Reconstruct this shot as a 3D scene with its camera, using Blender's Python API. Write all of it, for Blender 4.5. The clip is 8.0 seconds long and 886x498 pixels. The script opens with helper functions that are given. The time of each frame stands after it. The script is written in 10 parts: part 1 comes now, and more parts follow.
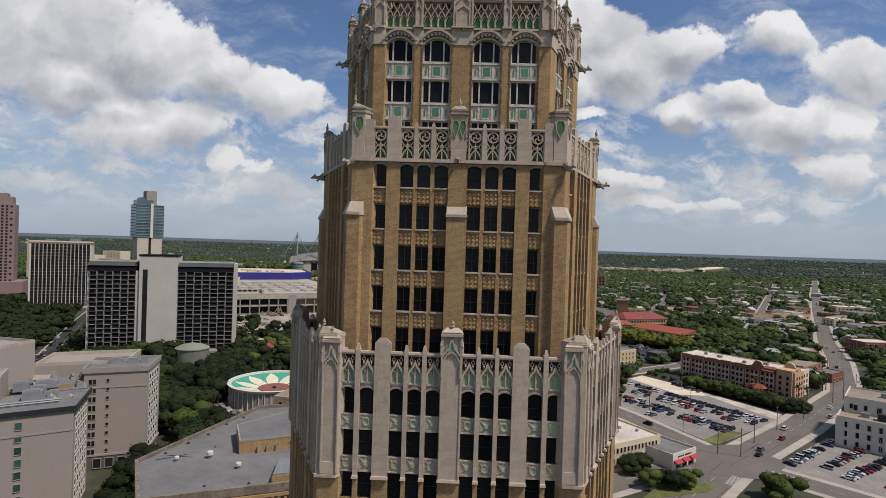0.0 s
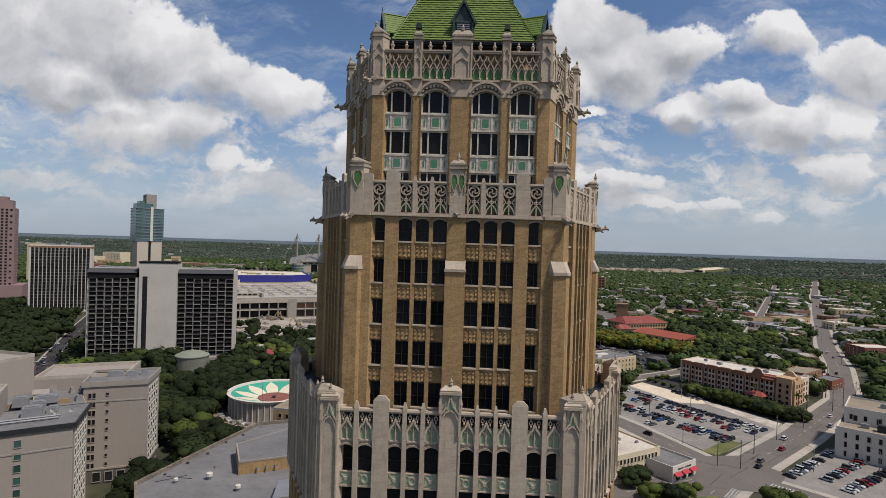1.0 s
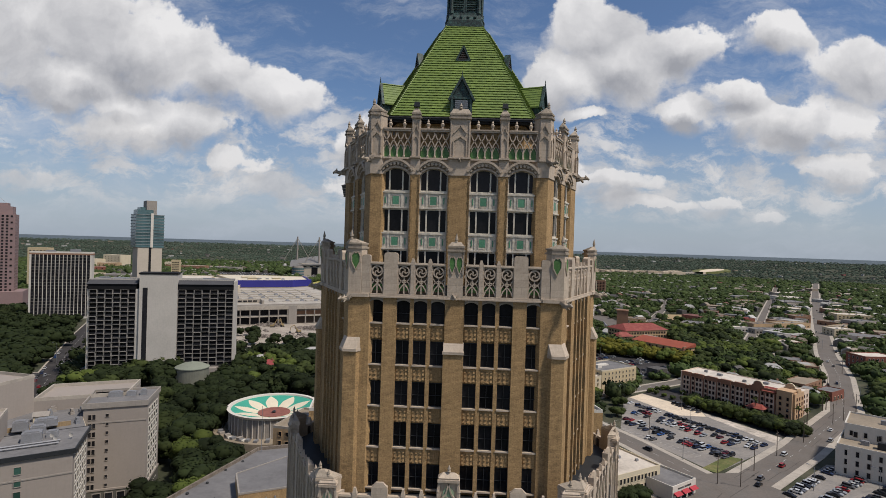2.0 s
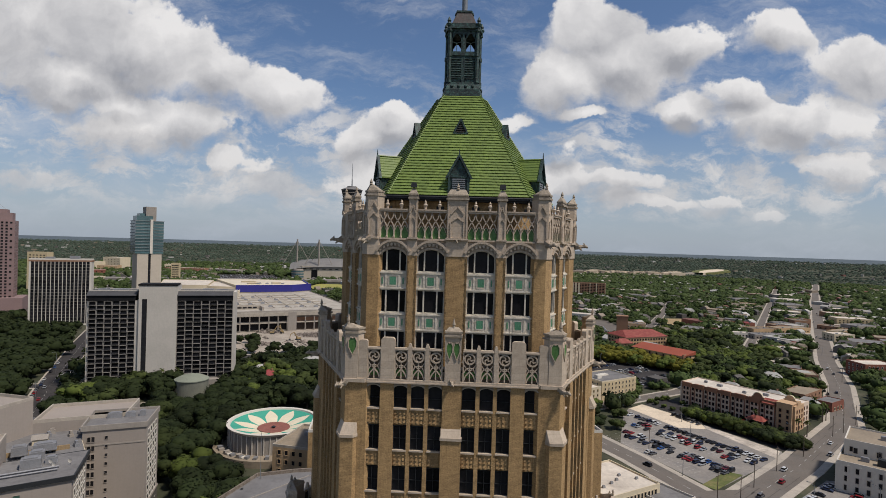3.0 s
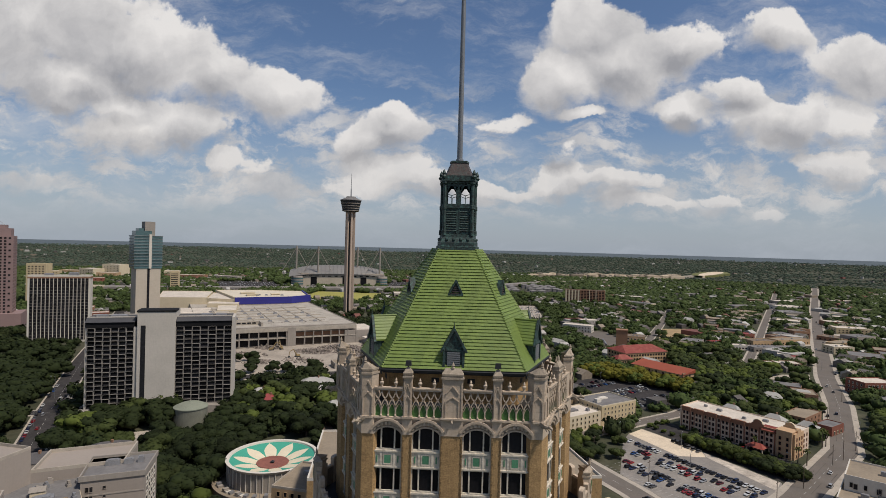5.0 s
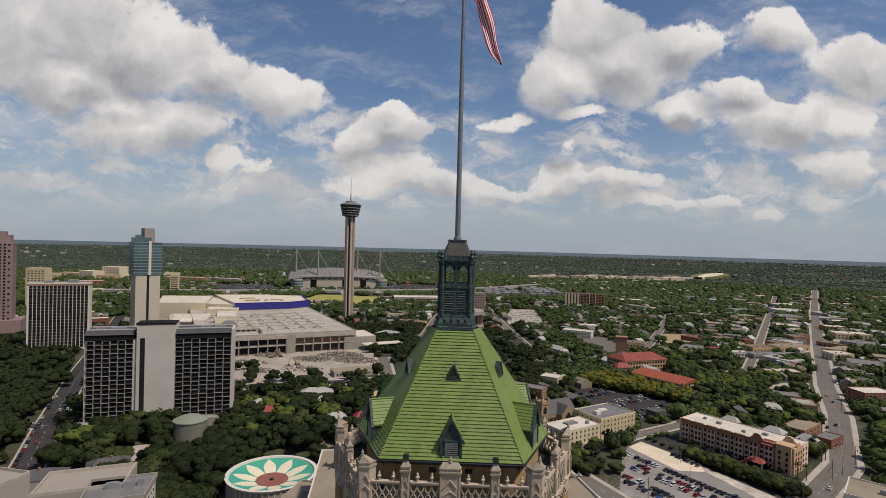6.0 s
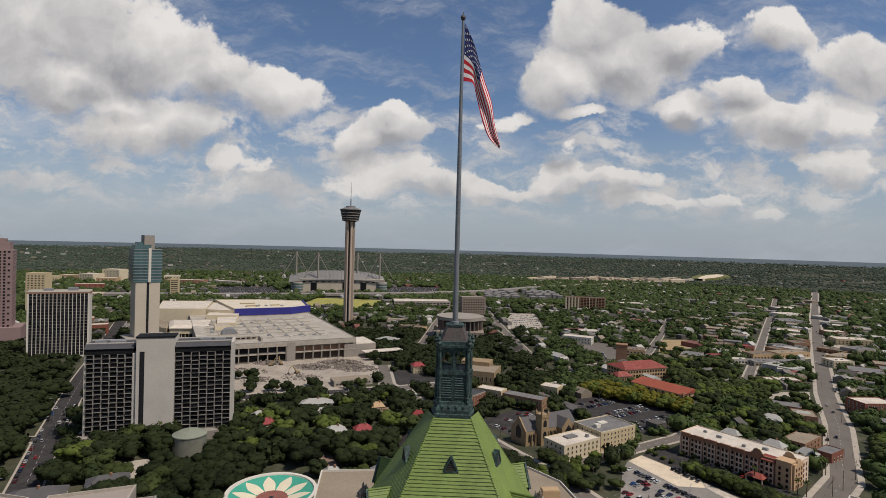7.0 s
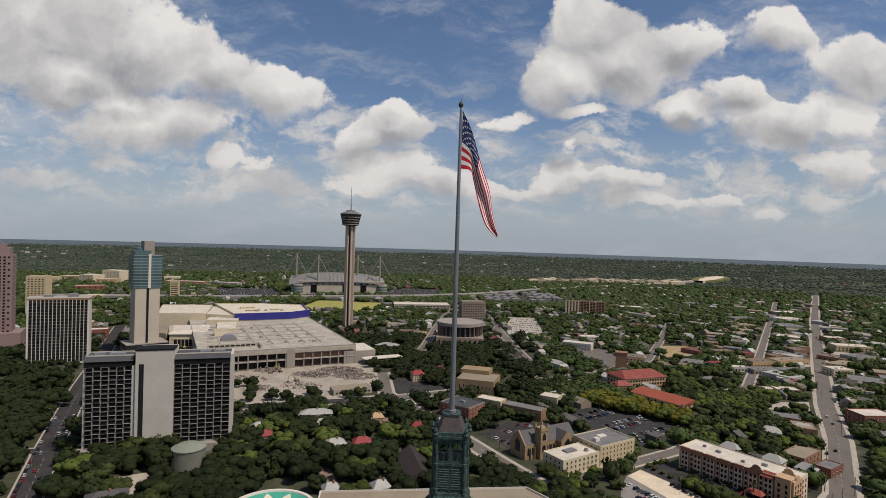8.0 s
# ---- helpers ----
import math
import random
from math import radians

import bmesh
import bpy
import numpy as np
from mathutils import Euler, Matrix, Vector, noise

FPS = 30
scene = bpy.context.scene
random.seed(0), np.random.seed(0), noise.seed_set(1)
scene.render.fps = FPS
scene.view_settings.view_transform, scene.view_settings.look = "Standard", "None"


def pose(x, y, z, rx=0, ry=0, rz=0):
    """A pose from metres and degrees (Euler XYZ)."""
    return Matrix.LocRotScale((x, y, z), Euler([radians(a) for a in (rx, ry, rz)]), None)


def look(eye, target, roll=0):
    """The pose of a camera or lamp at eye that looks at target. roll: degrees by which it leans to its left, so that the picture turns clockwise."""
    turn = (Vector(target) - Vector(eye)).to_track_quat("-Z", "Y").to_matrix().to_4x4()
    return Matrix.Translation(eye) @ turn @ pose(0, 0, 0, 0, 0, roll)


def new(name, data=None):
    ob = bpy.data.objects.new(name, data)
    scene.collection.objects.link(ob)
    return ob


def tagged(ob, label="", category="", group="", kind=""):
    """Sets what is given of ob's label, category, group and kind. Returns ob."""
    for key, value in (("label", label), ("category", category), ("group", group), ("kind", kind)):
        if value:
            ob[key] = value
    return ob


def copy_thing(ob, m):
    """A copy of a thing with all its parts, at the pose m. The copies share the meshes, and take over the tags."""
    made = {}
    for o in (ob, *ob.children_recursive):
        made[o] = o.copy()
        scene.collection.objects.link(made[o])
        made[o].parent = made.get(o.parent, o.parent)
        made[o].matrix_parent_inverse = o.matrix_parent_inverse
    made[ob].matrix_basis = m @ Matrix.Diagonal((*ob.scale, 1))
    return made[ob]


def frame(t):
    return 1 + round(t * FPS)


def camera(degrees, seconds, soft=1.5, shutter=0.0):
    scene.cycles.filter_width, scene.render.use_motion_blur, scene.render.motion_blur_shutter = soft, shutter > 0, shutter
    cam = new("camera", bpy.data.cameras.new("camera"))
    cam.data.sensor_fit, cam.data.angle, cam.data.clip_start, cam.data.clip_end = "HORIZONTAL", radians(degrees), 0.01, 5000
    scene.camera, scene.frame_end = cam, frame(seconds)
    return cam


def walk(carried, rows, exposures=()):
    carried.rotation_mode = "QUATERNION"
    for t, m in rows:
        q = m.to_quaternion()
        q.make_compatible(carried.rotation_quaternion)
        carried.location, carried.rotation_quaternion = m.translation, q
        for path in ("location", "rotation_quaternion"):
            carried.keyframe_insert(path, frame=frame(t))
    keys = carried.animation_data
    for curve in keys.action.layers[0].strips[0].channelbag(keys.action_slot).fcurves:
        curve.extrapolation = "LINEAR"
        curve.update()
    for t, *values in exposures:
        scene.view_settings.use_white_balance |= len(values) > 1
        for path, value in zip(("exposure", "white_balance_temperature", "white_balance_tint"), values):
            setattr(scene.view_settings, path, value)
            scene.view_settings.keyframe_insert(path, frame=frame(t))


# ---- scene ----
cam = camera(77.8, 8.0, 0.8)
PATH = [
    (0, (0.714, -68.745, 79.053), (0.642, -66.747, 79.042), 1.8),
    (0.5, (0.673, -68.695, 80.984), (0.601, -66.697, 80.972), 1.8),
    (1, (0.683, -68.598, 83.843), (0.611, -66.599, 83.83), 1.8),
    (1.5, (0.666, -68.577, 87.387), (0.593, -66.578, 87.375), 1.8),
    (3, (0.667, -68.202, 98.42), (0.594, -66.204, 98.405), 1.7),
    (3.5, (0.631, -67.962, 102.423), (0.559, -65.964, 102.408), 1.6),
    (4, (0.641, -67.896, 106.434), (0.568, -65.897, 106.419), 1.6),
    (4.5, (0.648, -67.745, 110.442), (0.576, -65.746, 110.428), 1.5),
    (6, (0.638, -67.417, 122.851), (0.567, -65.419, 122.835), 1.5),
    (6.5, (0.664, -67.20, 127.336), (0.593, -65.201, 127.319), 1.5),
    (7, (0.682, -66.85, 131.789), (0.61, -64.851, 131.771), 1.5),
    (7.5, (0.706, -66.62, 136.30), (0.633, -64.622, 136.281), 1.6),
    (8, (0.741, -66.392, 141.179), (0.668, -64.393, 141.157), 1.7),
]
walk(cam, [(t, look(eye, target, roll)) for t, eye, target, roll in PATH], [(0.0, 0.06, 6230, 12.0), (2.0, 0.03, 6290, 12.0), (5.0, -0.06, 6480, 12.0), (8.0, -0.07, 6560, 12.0)])

# ---- world and sun ----
SUN_EL, SUN_AZ = radians(58), radians(116)     # the azimuth is counted from +y towards +x
world = bpy.data.worlds.new("sky")
scene.world = world
world.use_nodes = True
wt = world.node_tree
wt.nodes.clear()


def wnode(kind, **kw):
    n = wt.nodes.new(kind)
    for k, v in kw.items():
        if k == "op":
            n.operation = v
        elif k == "i":
            for idx, val in v.items():
                n.inputs[idx].default_value = val
    return n


def wlink(a, b):
    wt.links.new(a, b)


def wmath(op, a, b=None, c=None):
    n = wnode("ShaderNodeMath", op=op)
    for idx, val in enumerate((a, b, c)):
        if val is None:
            continue
        if isinstance(val, (int, float)):
            n.inputs[idx].default_value = val
        else:
            wlink(val, n.inputs[idx])
    return n.outputs[0]


def wvec(op, a, b=None, c=None):
    n = wnode("ShaderNodeVectorMath", op=op)
    for idx, val in enumerate((a, b, c)):
        if val is None:
            continue
        if isinstance(val, tuple):
            n.inputs[idx].default_value = val
        else:
            wlink(val, n.inputs[idx])
    return n.outputs[1] if op in ("LENGTH", "DOT_PRODUCT") else n.outputs[0]


def wmix(fac, a, b):
    n = wnode("ShaderNodeMix")
    n.data_type = "RGBA"
    for val, idx in ((fac, 0), (a, 6), (b, 7)):
        if isinstance(val, (int, float, tuple)):
            n.inputs[idx].default_value = val
        else:
            wlink(val, n.inputs[idx])
    return n.outputs[2]


def wramp(v, lo, hi, smooth=True):
    n = wnode("ShaderNodeMapRange")
    n.interpolation_type = "SMOOTHSTEP" if smooth else "LINEAR"
    wlink(v, n.inputs[0])
    n.inputs[1].default_value, n.inputs[2].default_value = lo, hi
    return n.outputs[0]


def wnoise(vec, scale, detail, rough=0.55, colour=False):
    n = wnode("ShaderNodeTexNoise")
    wlink(vec, n.inputs["Vector"])
    n.inputs["Scale"].default_value, n.inputs["Detail"].default_value, n.inputs["Roughness"].default_value = scale, detail, rough
    return n.outputs["Color" if colour else "Fac"]


sky = wnode("ShaderNodeTexSky")
sky.sky_type, sky.sun_disc = "NISHITA", False
sky.sun_elevation, sky.sun_rotation = SUN_EL, SUN_AZ
sky.air_density, sky.dust_density, sky.ozone_density, sky.altitude = 1.0, 1.2, 1.5, 300
coord = wnode("ShaderNodeTexCoord").outputs["Generated"]
sep = wnode("ShaderNodeSeparateXYZ")
wlink(coord, sep.inputs[0])
dx, dy, dz = sep.outputs
# cloud deck: a tangent plane ahead (east, up), folded over behind
ahead = wmath("MAXIMUM", wmath("ABSOLUTE", dy), 0.18)
flat = wnode("ShaderNodeCombineXYZ")
wlink(wmath("DIVIDE", dx, ahead), flat.inputs[0])
wlink(wmath("DIVIDE", dz, ahead), flat.inputs[1])
p0 = flat.outputs[0]
warp = wvec("ADD", wvec("SCALE", wvec("SUBTRACT", wnoise(p0, 5.5, 7, 0.60, True), (0.5, 0.5, 0.5))), (0, 0, 0))
warp.node.inputs[0].links[0].from_node.inputs["Scale"].default_value = 0.10
p1 = wvec("ADD", p0, warp)
# centre (east, up), half width, half height of each cumulus
CLOUDS_WEST = [(-0.816, 0.401, 0.241, 0.126), (-0.603, 0.336, 0.157, 0.089), (-0.463, 0.291, 0.094, 0.065), (-0.340, 0.254, 0.089, 0.050), (-0.747, 0.275, 0.126, 0.042), (-0.762, 0.254, 0.073, 0.042), 
    (-0.577, 0.196, 0.157, 0.042), (-0.643, 0.235, 0.094, 0.027), (-0.458, 0.132, 0.036, 0.023), (-0.373, 0.126, 0.065, 0.018), (-0.140, 0.199, 0.076, 0.046), 
    (-0.138, 0.230, 0.038, 0.025), (-0.191, 0.170, 0.058, 0.031), (-0.085, 0.114, 0.126, 0.029), (-0.188, 0.091, 0.084, 0.021), (0.034, 0.090, 0.100, 0.019), (0.058, 0.206, 0.059, 0.020), 
    (0.183, 0.165, 0.034, 0.016)]
CLOUDS_EAST = [(0.224, 0.391, 0.092, 0.079), (0.271, 0.327, 0.124, 0.076), (0.166, 0.293, 0.076, 0.061), (0.193, 0.227, 0.048, 0.013), (0.380, 0.363, 0.079, 0.050), (0.553, 0.381, 0.069, 0.042), 
    (0.477, 0.276, 0.061, 0.036), (0.389, 0.240, 0.065, 0.027), (0.563, 0.225, 0.136, 0.048), (0.662, 0.212, 0.055, 0.029), (0.697, 0.323, 0.100, 0.065), (0.659, 0.139, 0.097, 0.025), 
    (0.267, 0.116, 0.097, 0.027), (0.156, 0.108, 0.063, 0.025), (0.453, 0.094, 0.065, 0.021), (0.558, 0.061, 0.055, 0.014), 
    (0.9, 0.2, 0.08, 0.04), (0.334, 0.070, 0.084, 0.013)]


def cloud_field(p):
    best = None
    for cx, cy, rx, ry in CLOUDS_WEST + CLOUDS_EAST:
        d = wvec("LENGTH", wvec("MULTIPLY_ADD", p, (1 / rx, 1 / ry, 0), (-cx / rx, -cy / ry, 0)))
        best = d if best is None else wmath("SMOOTH_MIN", best, d, 0.25)
    return best


lower_f = cloud_field(wvec("ADD", p1, (-0.006, -0.016, 0)))
upper_f = cloud_field(wvec("ADD", p1, (0.006, 0.016, 0)))
near_f = wmath("MULTIPLY", wmath("ADD", lower_f, upper_f), 0.5)
billow = wnoise(p0, 12, 8, 0.60)
shape = wmath("ADD", near_f, wmath("MULTIPLY", wmath("SUBTRACT", billow, 0.5), -1.35))
side = wmath("MULTIPLY", wmath("SUBTRACT", upper_f, lower_f), 1.0)     # + towards the top, - towards the base
edge = wnode("ShaderNodeMapRange")
edge.interpolation_type = "SMOOTHSTEP"
wlink(shape, edge.inputs[0])
edge.inputs[1].default_value = 1.10
wlink(wmath("SUBTRACT", 0.93, wmath("MULTIPLY", wramp(side, 0.15, -0.5), 0.50)), edge.inputs[2])
density = edge.outputs[0]
puff = wnoise(p1, 8, 8, 0.58)
swell = wnoise(p0, 3.6, 3, 0.5)
lit = wmath("ADD", wmath("ADD", 0.50, wmath("MULTIPLY", side, 0.95)), wmath("MULTIPLY", wmath("SUBTRACT", puff, 0.5), 2.3))
lit = wmath("ADD", lit, wmath("MULTIPLY", wmath("SUBTRACT", swell, 0.5), 0.9))
lit = wmath("ADD", lit, wmath("MULTIPLY", wramp(shape, 0.45, 1.0), 0.22))
cloud_col = wmix(wramp(lit, -0.2, 1.2, False), (4.5, 4.55, 4.75, 1), (11.0, 10.75, 10.3, 1))
veil = wmath("MULTIPLY", wramp(wnoise(wvec("MULTIPLY", p1, (0.9, 2.8, 1)), 2.9, 11, 0.68), 0.46, 0.74), 0.60)
base = wmix(veil, wvec("MULTIPLY", sky.outputs[0], (0.94, 1.05, 1.17)), (8.3, 8.4, 8.5, 1))
haze = wramp(dz, 0.27, -0.02)
base = wmix(wmath("MULTIPLY", haze, 0.76), base, (5.15, 5.85, 6.7, 1))
# low broken banks of cloud towards the horizon
bank = wramp(wmath("ADD", wnoise(wvec("MULTIPLY", p1, (1.0, 2.6, 1)), 6.5, 11, 0.66), wmath("MULTIPLY", wramp(dz, 0.24, 0.10), 0.05)), 0.475, 0.64)
bank = wmath("MULTIPLY", bank, wmath("MULTIPLY", wramp(dz, 0.025, 0.09), wramp(dz, 0.34, 0.18)))
bank_col = wmix(wramp(puff, 0.30, 0.66, False), (5.2, 5.4, 5.7, 1), (9.6, 9.3, 8.8, 1))
base = wmix(wmath("MULTIPLY", bank, 0.85), base, bank_col)
cloud_col = wmix(wmath("MULTIPLY", wramp(dz, 0.26, 0.06), 0.55), cloud_col, bank_col)
full = wmix(wmath("MULTIPLY", wmath("MULTIPLY", density, wramp(dz, 0.0, 0.10)), 0.96), base, cloud_col)
bg = wnode("ShaderNodeBackground")
wlink(full, bg.inputs[0])
bg.inputs[1].default_value = 0.075
wlink(bg.outputs[0], wnode("ShaderNodeOutputWorld").inputs[0])

sun = new("sun", bpy.data.lights.new("sun", "SUN"))
sun.data.energy, sun.data.angle, sun.data.color = 3.9, radians(5.0), (1.0, 0.915, 0.80)
sun.rotation_euler = Vector((-math.sin(SUN_AZ) * math.cos(SUN_EL), -math.cos(SUN_AZ) * math.cos(SUN_EL), -math.sin(SUN_EL))).to_track_quat("-Z", "Y").to_euler()


# ---- mesh helpers ----
class Shape:
    """Collects corners and faces of one mesh."""

    def __init__(self):
        self.v, self.f = [], []

    def add(self, verts, faces):
        k = len(self.v)
        self.v += [tuple(p) for p in verts]
        self.f += [tuple(k + i for i in f) for f in faces]
        return self

    def box(self, x0, x1, y0, y1, z0, z1, top=0.0):
        """A block; top: by how much its upper face draws in on every side."""
        t = top
        return self.add([(x0, y0, z0), (x1, y0, z0), (x1, y1, z0), (x0, y1, z0), (x0 + t, y0 + t, z1), (x1 - t, y0 + t, z1), (x1 - t, y1 - t, z1), (x0 + t, y1 - t, z1)],
                        [(3, 2, 1, 0), (4, 5, 6, 7), (0, 1, 5, 4), (1, 2, 6, 5), (2, 3, 7, 6), (3, 0, 4, 7)])

    def slab(self, poly, z0, z1):
        """A plan polygon (anticlockwise) from z0 to z1."""
        n = len(poly)
        return self.add([(x, y, z0) for x, y in poly] + [(x, y, z1) for x, y in poly],
                        [tuple(range(n - 1, -1, -1)), tuple(range(n, 2 * n))] + [(i, (i + 1) % n, n + (i + 1) % n, n + i) for i in range(n)])

    def loft(self, rings, cap=True):
        n = len(rings[0])
        k = len(self.v)
        for r in rings:
            self.v += [tuple(p) for p in r]
        for j in range(len(rings) - 1):
            a, b = k + j * n, k + (j + 1) * n
            self.f += [(a + i, a + (i + 1) % n, b + (i + 1) % n, b + i) for i in range(n)]
        if cap:
            self.f += [tuple(k + i for i in range(n - 1, -1, -1)), tuple(k + (len(rings) - 1) * n + i for i in range(n))]
        return self

    def lathe(self, prof, n=12, x=0.0, y=0.0):
        """Rings of (radius, z) about an upright axis."""
        return self.loft([[(x + r * math.cos(2 * math.pi * i / n), y + r * math.sin(2 * math.pi * i / n), z) for i in range(n)] for r, z in prof])

    def upright(self, poly, y0, y1):
        """A polygon of (x, z), anticlockwise seen from -y, from y0 (front) to y1 (back)."""
        n = len(poly)
        return self.add([(x, y0, z) for x, z in poly] + [(x, y1, z) for x, z in poly],
                        [tuple(range(n)), tuple(range(2 * n - 1, n - 1, -1))] + [(i, n + i, n + (i + 1) % n, (i + 1) % n) for i in range(n)])

    def strip(self, pts, w, y0, y1):
        """A bar of width w along (x, z) points."""
        for (xa, za), (xb, zb) in zip(pts, pts[1:]):
            d = math.hypot(xb - xa, zb - za) or 1
            ox, oz = -(zb - za) / d * w / 2, (xb - xa) / d * w / 2
            self.upright([(xa - ox, za - oz), (xb - ox, zb - oz), (xb + ox, zb + oz), (xa + ox, za + oz)], y0, y1)
        return self

    def rod(self, a, b, r0, r1, n=8):
        a, b = Vector(a), Vector(b)
        q = (b - a).to_track_quat("Z", "Y")
        ring = lambda c, r: [c + q @ Vector((r * math.cos(2 * math.pi * i / n), r * math.sin(2 * math.pi * i / n), 0)) for i in range(n)]
        return self.loft([ring(a, r0), ring(b, r1)])

    def moved(self, m):
        self.v = [tuple(m @ Vector(p)) for p in self.v]
        return self

    def join(self, other):
        return self.add(other.v, other.f)

    def mesh(self, name, *materials):
        me = bpy.data.meshes.new(name)
        me.from_pydata(self.v, [], self.f)
        for m in materials:
            me.materials.append(m)
        return me


class Hidden:
    """Takes the place of the parts on faces turned away from the street, which are joined."""
    pieces, on = {}, False

    def __init__(self, m):
        self.m = m


def part(name, shape, material, parent, label="", m=None):
    """Links a shape (or a mesh made before) as one mesh object under a thing or a part."""
    if Hidden.on or isinstance(parent, Hidden):
        mm = (parent.m if isinstance(parent, Hidden) else Matrix()) @ (m if m is not None else Matrix())
        if isinstance(shape, Shape):
            v, f, mat = shape.v, shape.f, material
        else:
            v, f, mat = [x.co for x in shape.vertices], [tuple(p.vertices) for p in shape.polygons], shape.materials[0]
        Hidden.pieces.setdefault(mat.name, Shape()).add([mm @ Vector(p) for p in v], f)
        return Hidden(mm)
    data = shape.mesh(name, material) if isinstance(shape, Shape) else shape
    ob = new(name, data)
    ob.parent = parent
    if m is not None:
        ob.matrix_basis = m
    return tagged(ob, label)


def thing(name, label, category, m=None, group="", kind=""):
    ob = new(name)
    ob.empty_display_size = 0.5
    if m is not None:
        ob.matrix_basis = m
    return tagged(ob, label, category, group, kind)


def whole(name, shape, material, label, category="", group="", kind="", m=None):
    ob = new(name, shape.mesh(name, material) if isinstance(shape, Shape) else shape)
    if m is not None:
        ob.matrix_basis = m
    return tagged(ob, label, category, group, kind)


CACHE = {}


def shared(key, build, material):
    """One mesh for all alike pieces."""
    if key not in CACHE:
        CACHE[key] = build().mesh(str(key[0]), material)
    return CACHE[key]


def at(x=0.0, y=0.0, z=0.0, turn=0.0):
    return Matrix.Translation((x, y, z)) @ Matrix.Rotation(turn, 4, "Z")


# ---- materials ----
def material(name, base, rough=0.8, metal=0.0, big=(0.5, 0.18), fine=(8.0, 0.12), bump=0.15, tint=None, vary=0.0, streak=0.0, brick=None, island=0.0, spec=0.3, reach=0.05):
    """big, fine: scale (per metre) and strength of two layers of variation. tint: the colour of stains. vary: spread of
    lightness from object to object; island: the same from piece to piece. streak: upright weathering. brick: (length, height, joint, depth)."""
    m = bpy.data.materials.new(name)
    m.use_nodes = True
    t = m.node_tree
    p = t.nodes["Principled BSDF"]
    p.inputs["Roughness"].default_value, p.inputs["Metallic"].default_value = rough, metal
    p.inputs["Specular IOR Level"].default_value = spec

    def node(kind, **kw):
        n = t.nodes.new(kind)
        for k, v in kw.items():
            n.inputs[k].default_value = v
        return n

    def mth(op, a, b):
        n = t.nodes.new("ShaderNodeMath")
        n.operation = op
        for i, val in enumerate((a, b)):
            if isinstance(val, (int, float)):
                n.inputs[i].default_value = val
            else:
                t.links.new(val, n.inputs[i])
        return n.outputs[0]

    co = node("ShaderNodeTexCoord").outputs["Object"]
    nb = node("ShaderNodeTexNoise", Scale=big[0], Detail=4.0, Roughness=0.6)
    nf = node("ShaderNodeTexNoise", Scale=fine[0], Detail=3.0, Roughness=0.6)
    t.links.new(co, nb.inputs["Vector"])
    t.links.new(co, nf.inputs["Vector"])
    v = mth("ADD", mth("MULTIPLY", mth("SUBTRACT", nb.outputs[0], 0.5), 2 * big[1] * 2), mth("MULTIPLY", mth("SUBTRACT", nf.outputs[0], 0.5), 2 * fine[1] * 2))
    if vary:
        info = node("ShaderNodeObjectInfo")
        v = mth("ADD", v, mth("MULTIPLY", mth("SUBTRACT", info.outputs["Random"], 0.5), 2 * vary))
    if island:
        geo = node("ShaderNodeNewGeometry")
        v = mth("ADD", v, mth("MULTIPLY", mth("SUBTRACT", geo.outputs["Random Per Island"], 0.5), 2 * island))
    if streak:
        mp = node("ShaderNodeMapping")
        mp.inputs["Scale"].default_value = (2.2, 2.2, 0.16)
        t.links.new(co, mp.inputs[0])
        ns = node("ShaderNodeTexNoise", Scale=1.0, Detail=5.0, Roughness=0.65)
        t.links.new(mp.outputs[0], ns.inputs["Vector"])
        v = mth("SUBTRACT", v, mth("MULTIPLY", mth("MAXIMUM", mth("SUBTRACT", ns.outputs[0], 0.5), 0.0), streak * 4))
    height = nf.outputs[0]
    if brick:
        sw = node("ShaderNodeSeparateXYZ")
        cb = node("ShaderNodeCombineXYZ")
        t.links.new(co, sw.inputs[0])
        t.links.new(mth("ADD", sw.outputs[0], sw.outputs[1]), cb.inputs[0])
        t.links.new(sw.outputs[2], cb.inputs[1])
        bt = node("ShaderNodeTexBrick", Scale=1.0)
        t.links.new(cb.outputs[0], bt.inputs["Vector"])
        bt.inputs["Brick Width"].default_value, bt.inputs["Row Height"].default_value, bt.inputs["Mortar Size"].default_value = brick[0], brick[1], brick[2]
        bt.inputs["Color1"].default_value, bt.inputs["Color2"].default_value, bt.inputs["Mortar"].default_value = (0.62, 0.62, 0.62, 1), (0.38, 0.38, 0.38, 1), (0.28, 0.28, 0.28, 1)
        v = mth("ADD", v, mth("MULTIPLY", mth("SUBTRACT", bt.outputs[0], 0.5), brick[3]))
        height = mth("SUBTRACT", height, mth("MULTIPLY", bt.outputs["Fac"], 1.5))
    lit = mth("MAXIMUM", mth("ADD", 1.0, v), 0.12)
    mul = t.nodes.new("ShaderNodeVectorMath")
    mul.operation = "SCALE"
    mul.inputs[0].default_value = base
    if tint:
        mx = node("ShaderNodeMix")
        mx.data_type = "RGBA"
        mx.inputs[6].default_value, mx.inputs[7].default_value = (*base, 1), (*tint, 1)
        nt = node("ShaderNodeTexNoise", Scale=big[0] * 2.7, Detail=6.0, Roughness=0.7)
        t.links.new(co, nt.inputs["Vector"])
        mr = node("ShaderNodeMapRange")
        mr.inputs[1].default_value, mr.inputs[2].default_value = 0.45, 0.72
        t.links.new(nt.outputs[0], mr.inputs[0])
        t.links.new(mr.outputs[0], mx.inputs[0])
        t.links.new(mx.outputs[2], mul.inputs[0])
    t.links.new(lit, mul.inputs["Scale"])
